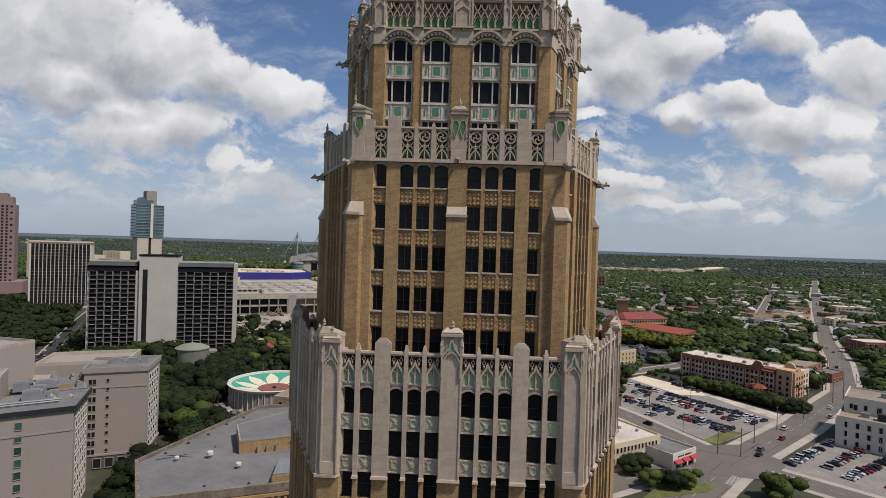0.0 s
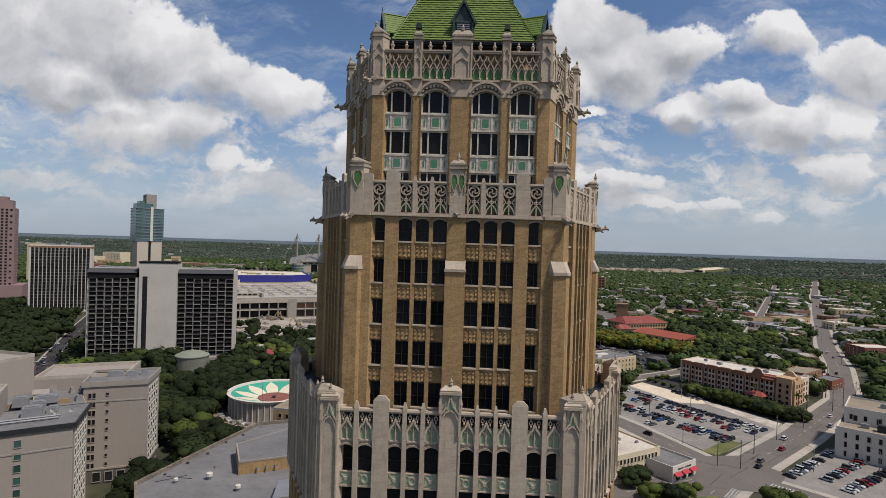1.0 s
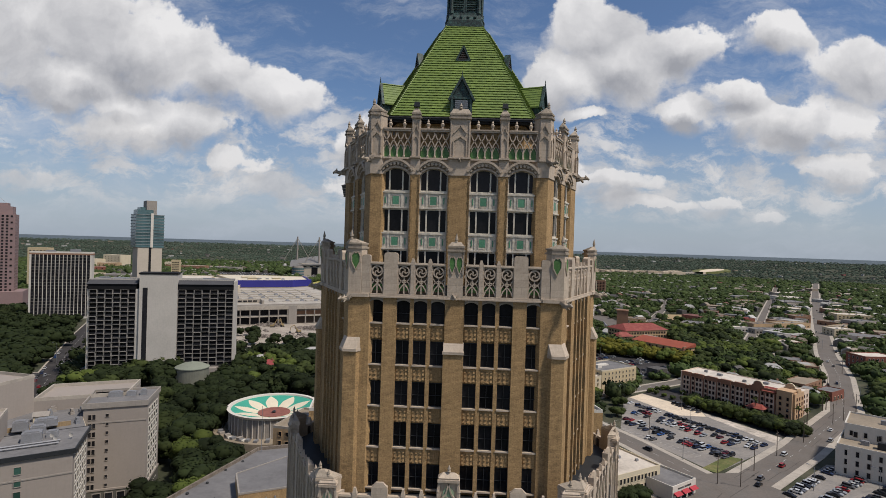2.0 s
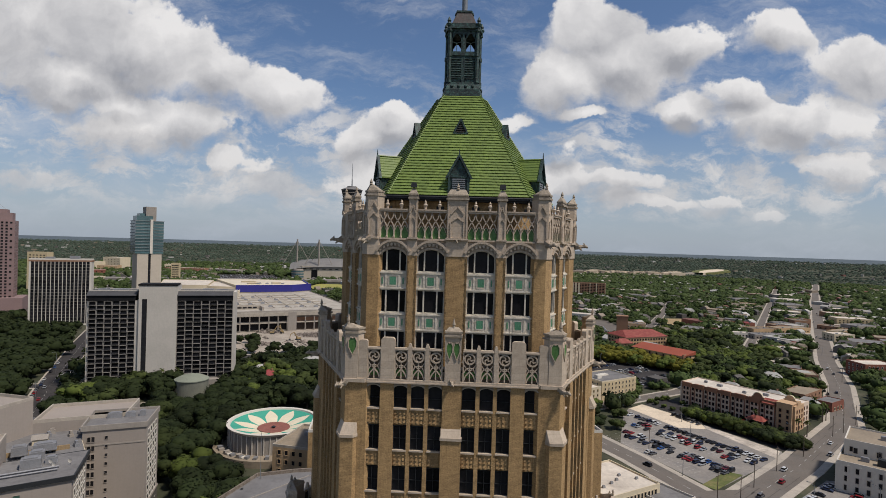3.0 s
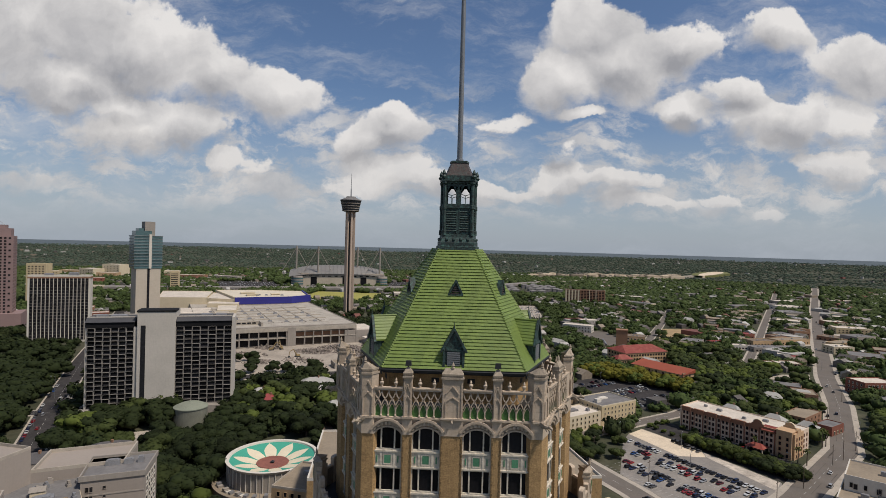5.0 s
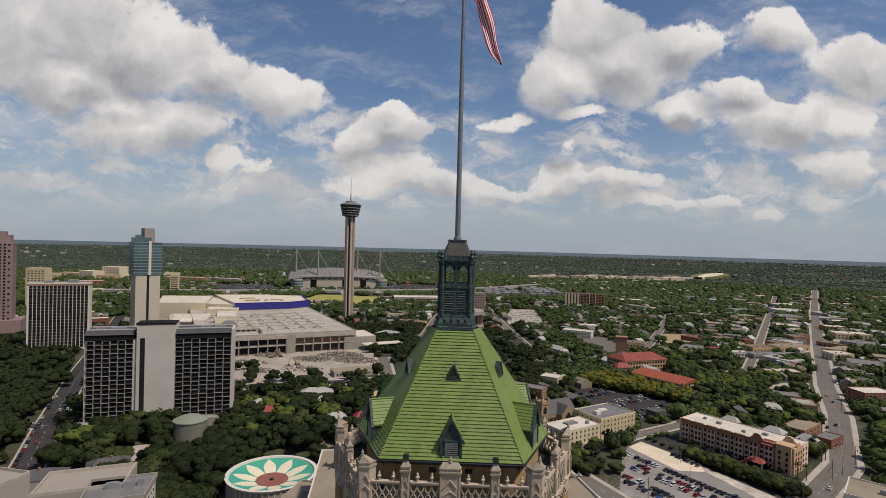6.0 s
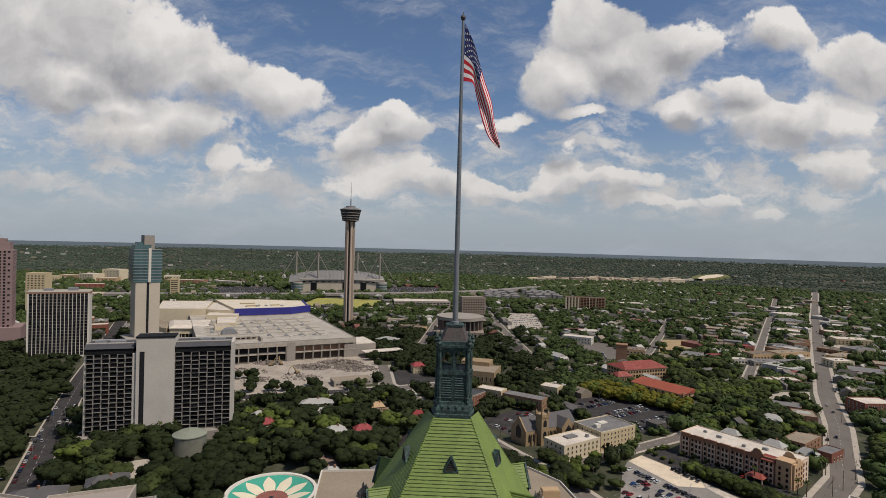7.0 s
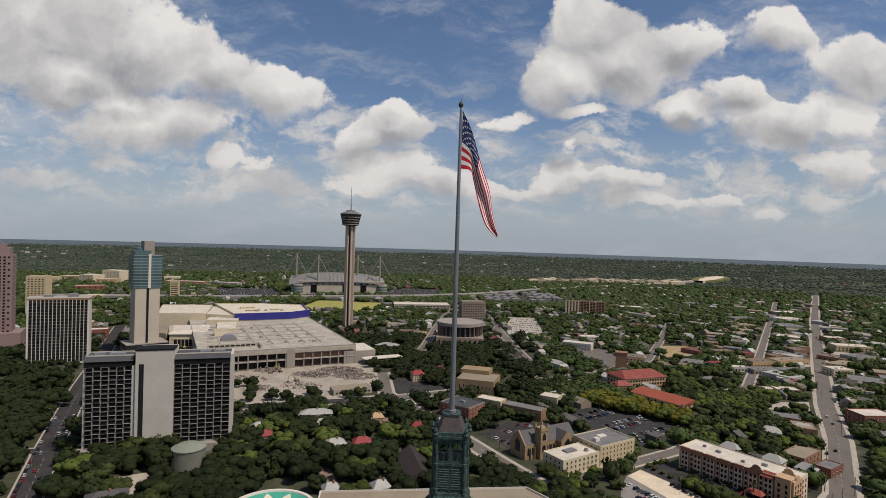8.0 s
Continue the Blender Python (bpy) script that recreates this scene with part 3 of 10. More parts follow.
def spire_head(m, w, leaves):
    """Stepped cap with a spire over a slim pier; green leaf inlays below it."""
    def build():
        s = Shape().box(-w / 2 - .1, w / 2 + .1, -.28, .52, 0, .16).box(-w / 2 - .02, w / 2 + .02, -.18, .46, .16, .34).box(-w / 2 - .08, w / 2 + .08, -.24, .5, .34, .5)
        s.box(-w / 2, w / 2, -.16, .44, .5, .82, top=min(.26, w * .24))
        s.lathe([(.14, .75), (.1, .95), (.15, 1.02), (.03, 1.55)], 8, 0, .14)
        for x in (-w / 2 + .04, w / 2 - .04):
            s.box(x - .07, x + .07, -.2, -.1, -2.0, 0)
        return s
    ob = part("pinnacle", shared(("spire_head", w), build, STONE_DIRTY), None, tower, "", m)
    for x in ([0] if leaves == 1 else [-w * .23, w * .23]):
        k = .3 if leaves == 1 else .22
        part("green_inlay", shared(("leaf", leaves), lambda: Shape().upright([(0, -1.9), (k, -1.25), (k * 1.05, -.8), (k * .6, -.5), (0, -.62), (-k * .6, -.5), (-k * 1.05, -.8), (-k, -1.25)], -.165, -.1), LEAF_GREEN), None, ob, "", at(x))
        part("leaf_moulding", shared(("leaf_moulding", leaves), lambda: Shape().strip([(0, -2.0), (k + .05, -1.25), (k * 1.05 + .05, -.8), (k * .6, -.42), (0, -.55), (-k * .6, -.42), (-k * 1.05 - .05, -.8), (-k - .05, -1.25), (0, -2.0)], .07, -.21, -.1), STONE), None, ob, "", at(x))
    return ob


# ---- second stage: brick with four rows of windows and a pierced parapet ----
ROWS2 = [(84.11, 1.78, 0.22), (80.46, 2.07, 0), (76.84, 2.08, 0), (73.23, 2.08, 0), (69.62, 2.08, 0)]
for M, L, front in each_face(2):
    wins, edge = WINS2[front], (1.86 if front else 1.7)
    half = L / 2 - edge
    for u, w in complement(wins, half):
        centre, broad = abs(u) < 0.1 and w > 1.4, w > 1.05
        if centre:
            pier(M @ at(u, 0, 69), "pier", w, 12.7, 0.28, BRICK)
            part("sloped_cap", shared(("sloped_cap", round(w, 2)), lambda w=w: Shape().box(-w / 2 - .06, w / 2 + .06, -.4, .1, -.12, .12).add([(-w / 2, -.36, .12), (w / 2, -.36, .12), (w / 2, .05, .9), (-w / 2, .05, .9), (-w / 2, .05, .12), (w / 2, .05, .12)], [(0, 1, 2, 3), (0, 3, 4), (1, 5, 2)]), STONE), None, tower, "", M @ at(u, 0, 81.7))
            pier(M @ at(u, 0, 81.7), "pier", w - .1, 4.6, 0.0, BRICK)
            pier(M @ at(u, 0, 86.3), "pier", 1.36, 4.3, 0.12, STONE)
            spire_head(M @ at(u, 0, 90.5), 1.36, 2)
            gargoyle(M @ at(u, -.1, 86.5), .6)
        elif broad:
            pier(M @ at(u, 0, 69), "pier", w, 17.3, -0.02 if front else .16, BRICK)
            merlon(M @ at(u, 0, 86.3), w, 3.95)
        elif abs(u) > half - 1:
            pier(M @ at(u, 0, 69), "pier", w, 17.3, -0.06, BRICK)
            merlon(M @ at(u, 0, 86.3), w, 3.6)
        else:
            pier(M @ at(u, 0, 69), "mullion", w, 17.3, -0.12 if front else .12, BRICK)
            pier(M @ at(u, 0, 86.3), "mullion", w, 3.15, 0.06, STONE, tip=0.34)
    part("belt_course", Shape().box(-half, half, -.16, .1, 86.3, 86.42).box(-half, half, -.1, .1, 86.42, 86.62), STONE, tower, "", M)
    for k, (a, b) in enumerate(wins):
        u, w = (a + b) / 2, b - a
        for r, (z, h, rise) in enumerate(ROWS2):
            window(M @ at(u, 0, z), ("t2", round(w, 2), r == 0), w, h, [0] if r % 2 else [], [h * .45], DARK_METAL, rise, 0.045)
            part("sill", shared(("sill", round(w, 2)), lambda w=w: Shape().box(-w / 2 - .03, w / 2 + .03, .06, .45, -.13, 0), STONE), None, tower, "", M @ at(u, 0, z))

            def spandrel(w=w):
                s = Shape().box(-w / 2, w / 2, .2, .45, -1.42, -.13)
                for i in range(3):
                    for j in range(3):
                        s.box(-w / 2 + w * (i + .25) / 3, -w / 2 + w * (i + .75) / 3, .13, .2, -1.3 + j * .38, -1.08 + j * .38, top=.04)
                return s
            if r < 4:
                part("spandrel", shared(("spandrel2", round(w, 2)), spandrel, BRICK), None, tower, "", M @ at(u, 0, z))
        part("arch", shared(("arch2", round(w, 2)), lambda w=w: arch_fill(w, .22, .55, .12, .45).strip(arc(-w / 2, w / 2, .1, .22), .12, .0, .2), STONE_DIRTY), None, tower, "", M @ at(u, 0, 85.85))

        def wheel(w=w):
            s, r, c = Shape(), .44, 1.98
            s.strip([(r * math.cos(i * math.pi / 9), c + r * math.sin(i * math.pi / 9)) for i in range(19)], .12, .0, .22)
            for q in range(3):
                t0 = q * 2 * math.pi / 3 + .4
                s.strip([(r * f * math.cos(t0 + 2.1 * f), c + r * f * math.sin(t0 + 2.1 * f)) for f in (0, .25, .5, .75, 1)], .1, .03, .2)
            s.box(-.05, .05, .04, .2, .05, 1.5)
            for sg in (-1, 1):
                s.strip([(sg * (w / 2 - .06), .05), (sg * w * .3, .5), (sg * .05, .86)], .1, .02, .2)
                s.strip([(sg * (w / 2 - .06), .7), (sg * w * .3, 1.05), (sg * .05, 1.22)], .08, .04, .2)
                s.strip([(sg * (w / 2 - .06), 1.5), (sg * w * .28, 1.2), (sg * .05, .98)], .08, .04, .2)
                s.upright([(sg * w / 2 - .14, 1.62), (sg * w / 2 + .02, 1.62), (sg * w / 2 + .02, 1.9), (sg * w / 2 - .06 + .04 * sg, 1.8)], .06, .2)
            s.box(-w / 2, w / 2, .0, .25, 2.5, 2.62).box(-w / 2, w / 2, -.08, .3, 2.62, 2.78, top=.03).box(-w / 2 - .02, -w / 2 + .1, .03, .22, 0, 2.5).box(w / 2 - .1, w / 2 + .02, .03, .22, 0, 2.5)
            return s
        tr = part("tracery", shared(("tracery2", round(w, 2)), wheel, STONE), None, tower, "", M @ at(u, 0, 86.62))
        part("green_inlay", shared(("green_back2", round(w, 2)), lambda w=w: Shape().box(-w / 2, w / 2, .2, .26, .3, .85), LEAF_GREEN), None, tr)
        # added brown sheet in place of the shade behind the wheel tracery
        part("screen", shared(("screen2", round(w, 2)), lambda w=w: Shape().box(-w / 2, w / 2, .34, .38, 0, 2.6), PARAPET_SHADE), None, tr)
for k in each_corner():
    side = k in (2, 5)
    b, a = (1.7, 1.7) if side else ((1.7, 1.86) if k in (0, 3) else (1.86, 1.7))
    part("corner_wall", Shape().slab(corner_block(2, k, b, a, 0.0), 69, 86.3), BRICK, tower)
    part("corner_pier", Shape().slab(corner_block(2, k, 1.12, 1.12, 0.4, -.02), 69, 81.65), BRICK, tower)
    cap = part("sloped_cap", Shape().slab(corner_block(2, k, 1.2, 1.2, 0.52, -.02), 81.55, 81.8), STONE, tower)
    lo, hi = corner_block(2, k, 1.17, 1.17, 0.48, -.02), corner_block(2, k, 1.12, 1.12, 0.04, -.02)
    part("slope", Shape().loft([[(x, y, 81.8) for x, y in lo], [(x, y, 82.75) for x, y in hi]]), STONE, cap)
    part("belt_course", Shape().slab(corner_block(2, k, b, a, 0.22), 86.3, 86.6), STONE, tower)
    part("corner_pier", Shape().slab(corner_block(2, k, 1.12, 1.12, 0.1, .5), 86.6, 90.6), STONE, tower)
    n = hexagon(*TIERS[2], -.15)[k]
    cp = part("cap", Shape().slab(corner_block(2, k, 1.2, 1.2, 0.2, .6), 90.5, 90.66).slab(corner_block(2, k, 1.12, 1.12, 0.12, .5), 90.66, 90.86).slab(corner_block(2, k, 1.18, 1.18, 0.18, .55), 90.86, 91.02), STONE_DIRTY, tower)
    o = corner_block(2, k, 1.08, 1.08, 0.1, .5)
    part("slope", Shape().loft([[(x, y, 91.02) for x, y in o], [(n[0] + (x - n[0]) * .3, n[1] + (y - n[1]) * .3, 91.35) for x, y in o]]), STONE_DIRTY, cp)
    part("spire", shared(("corner_spire",), lambda: Shape().lathe([(.15, 0), (.1, .22), (.16, .3), (.03, .85)], 8), STONE_DIRTY), None, cp, "", at(n[0], n[1], 91.3))
for M, L, front in each_face(2):
    for s in (-1, 1):
        e = 1.86 if front else 1.7
        merlon(M @ at(s * (L / 2 - (e + 1.12) / 2), 0, 86.5), e - 1.12, 3.5)
        part("green_inlay", shared(("leaf_inlay",), lambda: Shape().upright([(0, 0), (.3, .6), (.32, 1.1), (.16, 1.4), (0, 1.28), (-.16, 1.4), (-.32, 1.1), (-.3, .6)], -.15, -.08), LEAF_GREEN), None, tower, "", M @ at(s * (L / 2 - .56), 0, 88.75))
        part("leaf_moulding", shared(("leaf_frame",), lambda: Shape().strip([(0, -.1), (.36, .6), (.38, 1.1), (.18, 1.48), (0, 1.36), (-.18, 1.48), (-.38, 1.1), (-.36, .6), (0, -.1)], .07, -.2, -.08), STONE), None, tower, "", M @ at(s * (L / 2 - .56), 0, 88.75))

def quoins(m, sg):
    """Toothed brick along the edge of a pier."""
    def build():
        s = Shape()
        for i in range(33):
            wd = (.1, .17, .13)[i % 3]
            s.box(min(0, sg * wd), max(0, sg * wd), -.045, .02, i * .302 + .02, i * .302 + .24)
        return s
    part("quoin", shared(("quoin", sg), build, DARK_BRICK), None, tower, "", m)


# ---- third stage: tall arched bays with white frames and a traceried parapet ----
ROWS3 = [(95.83, 1.56, 0.64), (92.07, 2.21, 0), (88.3, 2.22, 0)]
for M, L, front in each_face(3):
    wins, edge = WINS3[front], (1.04 if front else 2.03)
    half = L / 2 - edge
    for u, w in complement(wins, half):
        if w < .05:
            continue
        centre = abs(u) < .1
        pier(M @ at(u, 0, 87.3), "pier", w, 10.07, 0.0, BRICK)
        quoins(M @ at(u - w / 2, 0, 87.3), 1)
        quoins(M @ at(u + w / 2, 0, 87.3), -1)
        pier(M @ at(u, 0, 97.37), "pier", w + .02, 1.5, 0.06, STONE)
        pier(M @ at(u, 0, 98.87), "pier", w - .08, 3.7, 0.12, STONE, panel=True)
        part("niche", shared(("niche", round(w, 2)), lambda w=w: Shape().strip([(-w * .3, 0), (-w * .3, 1.5), (0, 1.9), (w * .3, 1.5), (w * .3, 0)], .09, -.2, -.1).strip([(-w * .3, 2.2), (0, 2.9), (w * .3, 2.2)], .1, -.22, -.1).box(-w / 2 - .04, w / 2 + .04, -.3, .4, -.12, .04), STONE), None, tower, "", M @ at(u, 0, 99.0))
        cp = part("cap", shared(("cap3", round(w, 2)), lambda w=w: Shape().box(-w / 2 - .04, w / 2 + .04, -.28, .42, 0, .16).box(-w / 2 + .04, w / 2 - .04, -.18, .36, .16, .34).box(-w / 2, w / 2, -.24, .4, .34, .48).box(-w / 2 + .02, w / 2 - .02, -.2, .36, .48, .95, top=.27), STONE_DIRTY), None, tower, "", M @ at(u, 0, 102.5))
        if centre:
            part("knob", CACHE[("knob",)], None, cp, "", at(0, .08, .88))
            gargoyle(M @ at(u, -.05, 98.75), .45)
        else:
            part("floodlight", shared(("floodlight",), lambda: Shape().box(-.28, .28, -.2, .2, .12, .58, top=.05).box(-.05, .05, -.05, .05, 0, .14), DARK_METAL), None, cp, "black floodlight", at(0, .1, .93))
    for a, b in wins:
        u, w = (a + b) / 2, b - a
        for r, (z, h, rise) in enumerate(ROWS3):
            window(M @ at(u, 0, z), ("t3", round(w, 2), r), w, h, [-w * .235, w * .235], [] if r else [], WHITE_FRAME, rise, 0.13)
            if r < 2:
                def spandrel(w=w):
                    s = Shape().box(-w / 2, w / 2, .24, .45, -1.55, 0).box(-w / 2, w / 2, .14, .3, -.14, 0).box(-w / 2, w / 2, .14, .3, -1.55, -1.42)
                    for x in (-w * .235, w * .235):
                        s.box(x - .09, x + .09, .18, .3, -1.42, -.14)
                    s.strip([(-.36, -1.24), (.36, -1.24), (.36, -.36), (-.36, -.36), (-.36, -1.24)], .06, .19, .26)
                    return s
                sp = part("spandrel", shared(("spandrel3", round(w, 2)), spandrel, WHITE_FRAME), None, tower, "white spandrel with green glazed squares", M @ at(u, 0, z))
                part("green_square", shared(("green_square",), lambda: Shape().box(-.28, .28, .2, .25, -1.16, -.44), GREEN_GLAZE), None, sp)
                for x in (-w * .372, w * .372):
                    part("green_square", shared(("green_strip",), lambda: Shape().box(-.06, .06, .2, .25, -1.1, -.5), GREEN_GLAZE), None, sp, "", at(x))

        def hood(w=w):
            s = arch_fill(w, .64, 1.5, .22, .45)
            s.strip(arc(-w / 2, w / 2, .1, .64, 12), .16, .02, .3)
            s.strip(arc(-w / 2 - .22, w / 2 + .22, .42, .98, 14), .2, -.2, .3)
            s.strip(arc(-w / 2 - .1, w / 2 + .1, .36, .86, 14), .1, -.08, .3)
            for i in range(8):
                x = -w * .46 + w * .92 * i / 7
                z = .44 + .62 * (1 - min(1, abs(2 * x / w)) ** 2) ** .8
                s.upright([(x + .13 * math.cos(j * math.pi / 4), z + .15 * math.sin(j * math.pi / 4)) for j in range(8)], -.1, .24)
            return s
        part("arch", shared(("arch3", round(w, 2)), hood, STONE), None, tower, "", M @ at(u, 0, 97.3))

        def lancets(w=w):
            s, n = Shape(), 4
            for i in range(n + 1):
                x = -w / 2 + w * i / n
                if 0 < i < n:
                    s.box(x - .06, x + .06, .04, .26, 0, 1.0)
                    s.lathe([(.09, -.05), (.11, .06), (.07, .14)], 6, x, .0)
                for sg in (-1, 1):
                    pts = [(x + sg * w * f, z) for f, z in ((0, .85), (.05, 1.22), (.125, 1.52), (.2, 1.78), (.25, 2.25)) if abs(x + sg * w * f) < w / 2 + .01]
                    s.strip(pts, .09, .0, .22)
                if i < n:
                    xm = x + w / n / 2
                    s.strip([(xm - w / 9, .55), (xm - .12, .95), (xm, 1.1), (xm + .12, .95), (xm + w / 9, .55)], .06, .08, .24)
            s.box(-w / 2, w / 2, -.06, .3, 2.3, 2.46).box(-w / 2, w / 2, -.12, .34, 2.46, 2.58).box(-w / 2, w / 2, -.08, .3, -.22, -.06)
            return s
        tr = part("tracery", shared(("tracery3", round(w, 2)), lancets, STONE), None, tower, "", M @ at(u, 0, 99.0))
        part("green_inlay", shared(("green_back3", round(w, 2)), lambda w=w: Shape().box(-w / 2, w / 2, .18, .28, -.06, 1.0), LEAF_GREEN), None, tr)
        for x in (-w / 4, w / 4):
            part("finial", shared(("finial",), lambda: Shape().lathe([(.11, 0), (.11, .2), (.16, .28), (.2, .42), (.08, .55), (.12, .62), (.02, .85)], 8), STONE), None, tr, "", at(x, .1, 2.58))
for k in each_corner():
    side = k in (2, 5)
    b, a = (2.03, 2.03) if side else ((2.03, 1.04) if k in (0, 3) else (1.04, 2.03))
    part("corner_pier", Shape().slab(corner_block(3, k, b, a, 0.0), 87.3, 97.37), BRICK, tower)
    part("corner_pier", Shape().slab(corner_block(3, k, b, a, 0.08), 97.37, 98.9), STONE, tower)
    part("ledge", Shape().slab(corner_block(3, k, b, a, 0.24, .2), 98.82, 99.0), STONE, tower)
    part("corner_pier", Shape().slab(corner_block(3, k, b, a, 0.02), 98.9, 101.5), STONE, tower)
    cp = part("corner_pier", Shape().slab(corner_block(3, k, .92, .92, 0.14), 98.9, 102.8), STONE, tower)
    n = hexagon(*TIERS[3], -.18)[k]
    part("cap", Shape().slab(corner_block(3, k, 1.0, 1.0, 0.24, .6), 102.7, 102.88).slab(corner_block(3, k, .92, .92, 0.14, .5), 102.88, 103.05).slab(corner_block(3, k, .97, .97, 0.2, .55), 103.05, 103.2), STONE_DIRTY, cp)
    o = corner_block(3, k, .88, .88, 0.12, .5)
    part("cap", Shape().loft([[(x, y, 103.2) for x, y in o], [(n[0] + (x - n[0]) * .22, n[1] + (y - n[1]) * .22, 103.75) for x, y in o]]), STONE_DIRTY, cp)
    part("knob", CACHE[("knob",)], None, cp, "", at(n[0], n[1], 103.65))
for tier, z in ((2, 86.1), (3, 98.6)):
    c = hexagon(*TIERS[tier], .1)
    for k in range(6):
        turn = math.atan2(c[k][1], c[k][0]) + math.pi / 2
        if k in (2, 5):
            turn = math.pi / 2 if k == 2 else -math.pi / 2
        gargoyle(at(c[k][0], c[k][1], z, turn), 1.0 if k in (2, 5) else .8)
for M, L, front in each_face(3):
    e = 1.04 if front else 2.03
    for s in (-1, 1):
        part("niche", shared(("niche_corner",), lambda: Shape().strip([(-.42, 0), (-.42, 1.5), (0, 1.95), (.42, 1.5), (.42, 0)], .1, -.24, -.1).strip([(-.4, 2.2), (0, 2.95), (.4, 2.2)], .1, -.24, -.1), STONE), None, tower, "", M @ at(s * (L / 2 - .47), 0, 99.2))

for name_, sh_ in Hidden.pieces.items():
    tagged(part('rear_face', sh_, bpy.data.materials[name_], tower), kind='stuff')

# ---- attic, tile roof, dormers ----
ATTIC = (6.0, 7.7, 9.2)
part("attic_wall", Shape().slab(hexagon(*ATTIC), 99.7, 102.7), BRICK, tower)
c = hexagon(*ATTIC)
for k in range(6):
    (x0, y0), (x1, y1) = c[k], c[(k + 1) % 6]
    L = math.hypot(x1 - x0, y1 - y0)
    F = at((x0 + x1) / 2, (y0 + y1) / 2, 0, math.atan2(y1 - y0, x1 - x0))
    for u in (-L * .36, -L * .14, L * .14, L * .36):
        part("vent_opening", shared(("vent_opening",), lambda: Shape().box(-.35, .35, -.03, .02, 0, .45), DARK_METAL), None, tower, "", F @ at(u, 0, 101.6))
EAVE, CROWN, Z_EAVE, Z_CROWN = (6.55, 8.4, 9.9), (1.85, 2.0, 2.6), 103.0, 114.1
part("gutter", Shape().slab(hexagon(*EAVE, .16), 102.66, 102.86), DARK_METAL, tower, "black metal gutter along the eaves")
part("gutter", Shape().loft([[(x, y, 102.86) for x, y in hexagon(*EAVE, .22)], [(x, y, 103.04) for x, y in hexagon(*EAVE, .1)]]), DARK_METAL, tower)
part("soffit", Shape().slab(hexagon(*EAVE, -.1), 102.5, 102.66), DARK_METAL, tower)
ce, ct = hexagon(*EAVE, .12), hexagon(*CROWN)
COURSES = 38
for k in range(6):
    A, B = Vector((*ce[k], Z_EAVE)), Vector((*ce[(k + 1) % 6], Z_EAVE))
    C, D = Vector((*ct[(k + 1) % 6], Z_CROWN)), Vector((*ct[k], Z_CROWN))
    nrm = (B - A).cross(D - A).normalized()
    slope = part("roof_slope", Shape().add([A, B, C, D], [(0, 1, 2, 3)]), ROOF_TILE, tower)
    for i in range(COURSES):
        t0, t1 = i / COURSES, (i + 1) / COURSES
        p, q = A.lerp(D, t0), B.lerp(C, t0)
        r, s = B.lerp(C, t1), A.lerp(D, t1)
        lift0, lift1 = nrm * .095, nrm * .012
        n = max(2, int((q - p).length / 0.42))
        sh = Shape()
        for j in range(n):
            f0, f1 = j / n, (j + 1) / n
            up = nrm * (.012 if (j + i) % 2 else 0.0)
            sh.add([p.lerp(q, f0) + lift0 + up, p.lerp(q, f1) + lift0 + up, s.lerp(r, f1) + lift1 + up, s.lerp(r, f0) + lift1 + up, p.lerp(q, f0), p.lerp(q, f1)], [(0, 1, 2, 3), (4, 5, 1, 0)])
        part("tile_course", sh, ROOF_TILE, slope)
    hip = Shape()
    m = 60
    for i in range(m):
        a0, a1 = A.lerp(D, i / m), A.lerp(D, (i + 1) / m)
        hip.rod(a0 + Vector((0, 0, .05)), a1 + Vector((0, 0, .0)), .13, .10, 6)
    part("hip_tiles", hip, ROOF_TILE, tower)


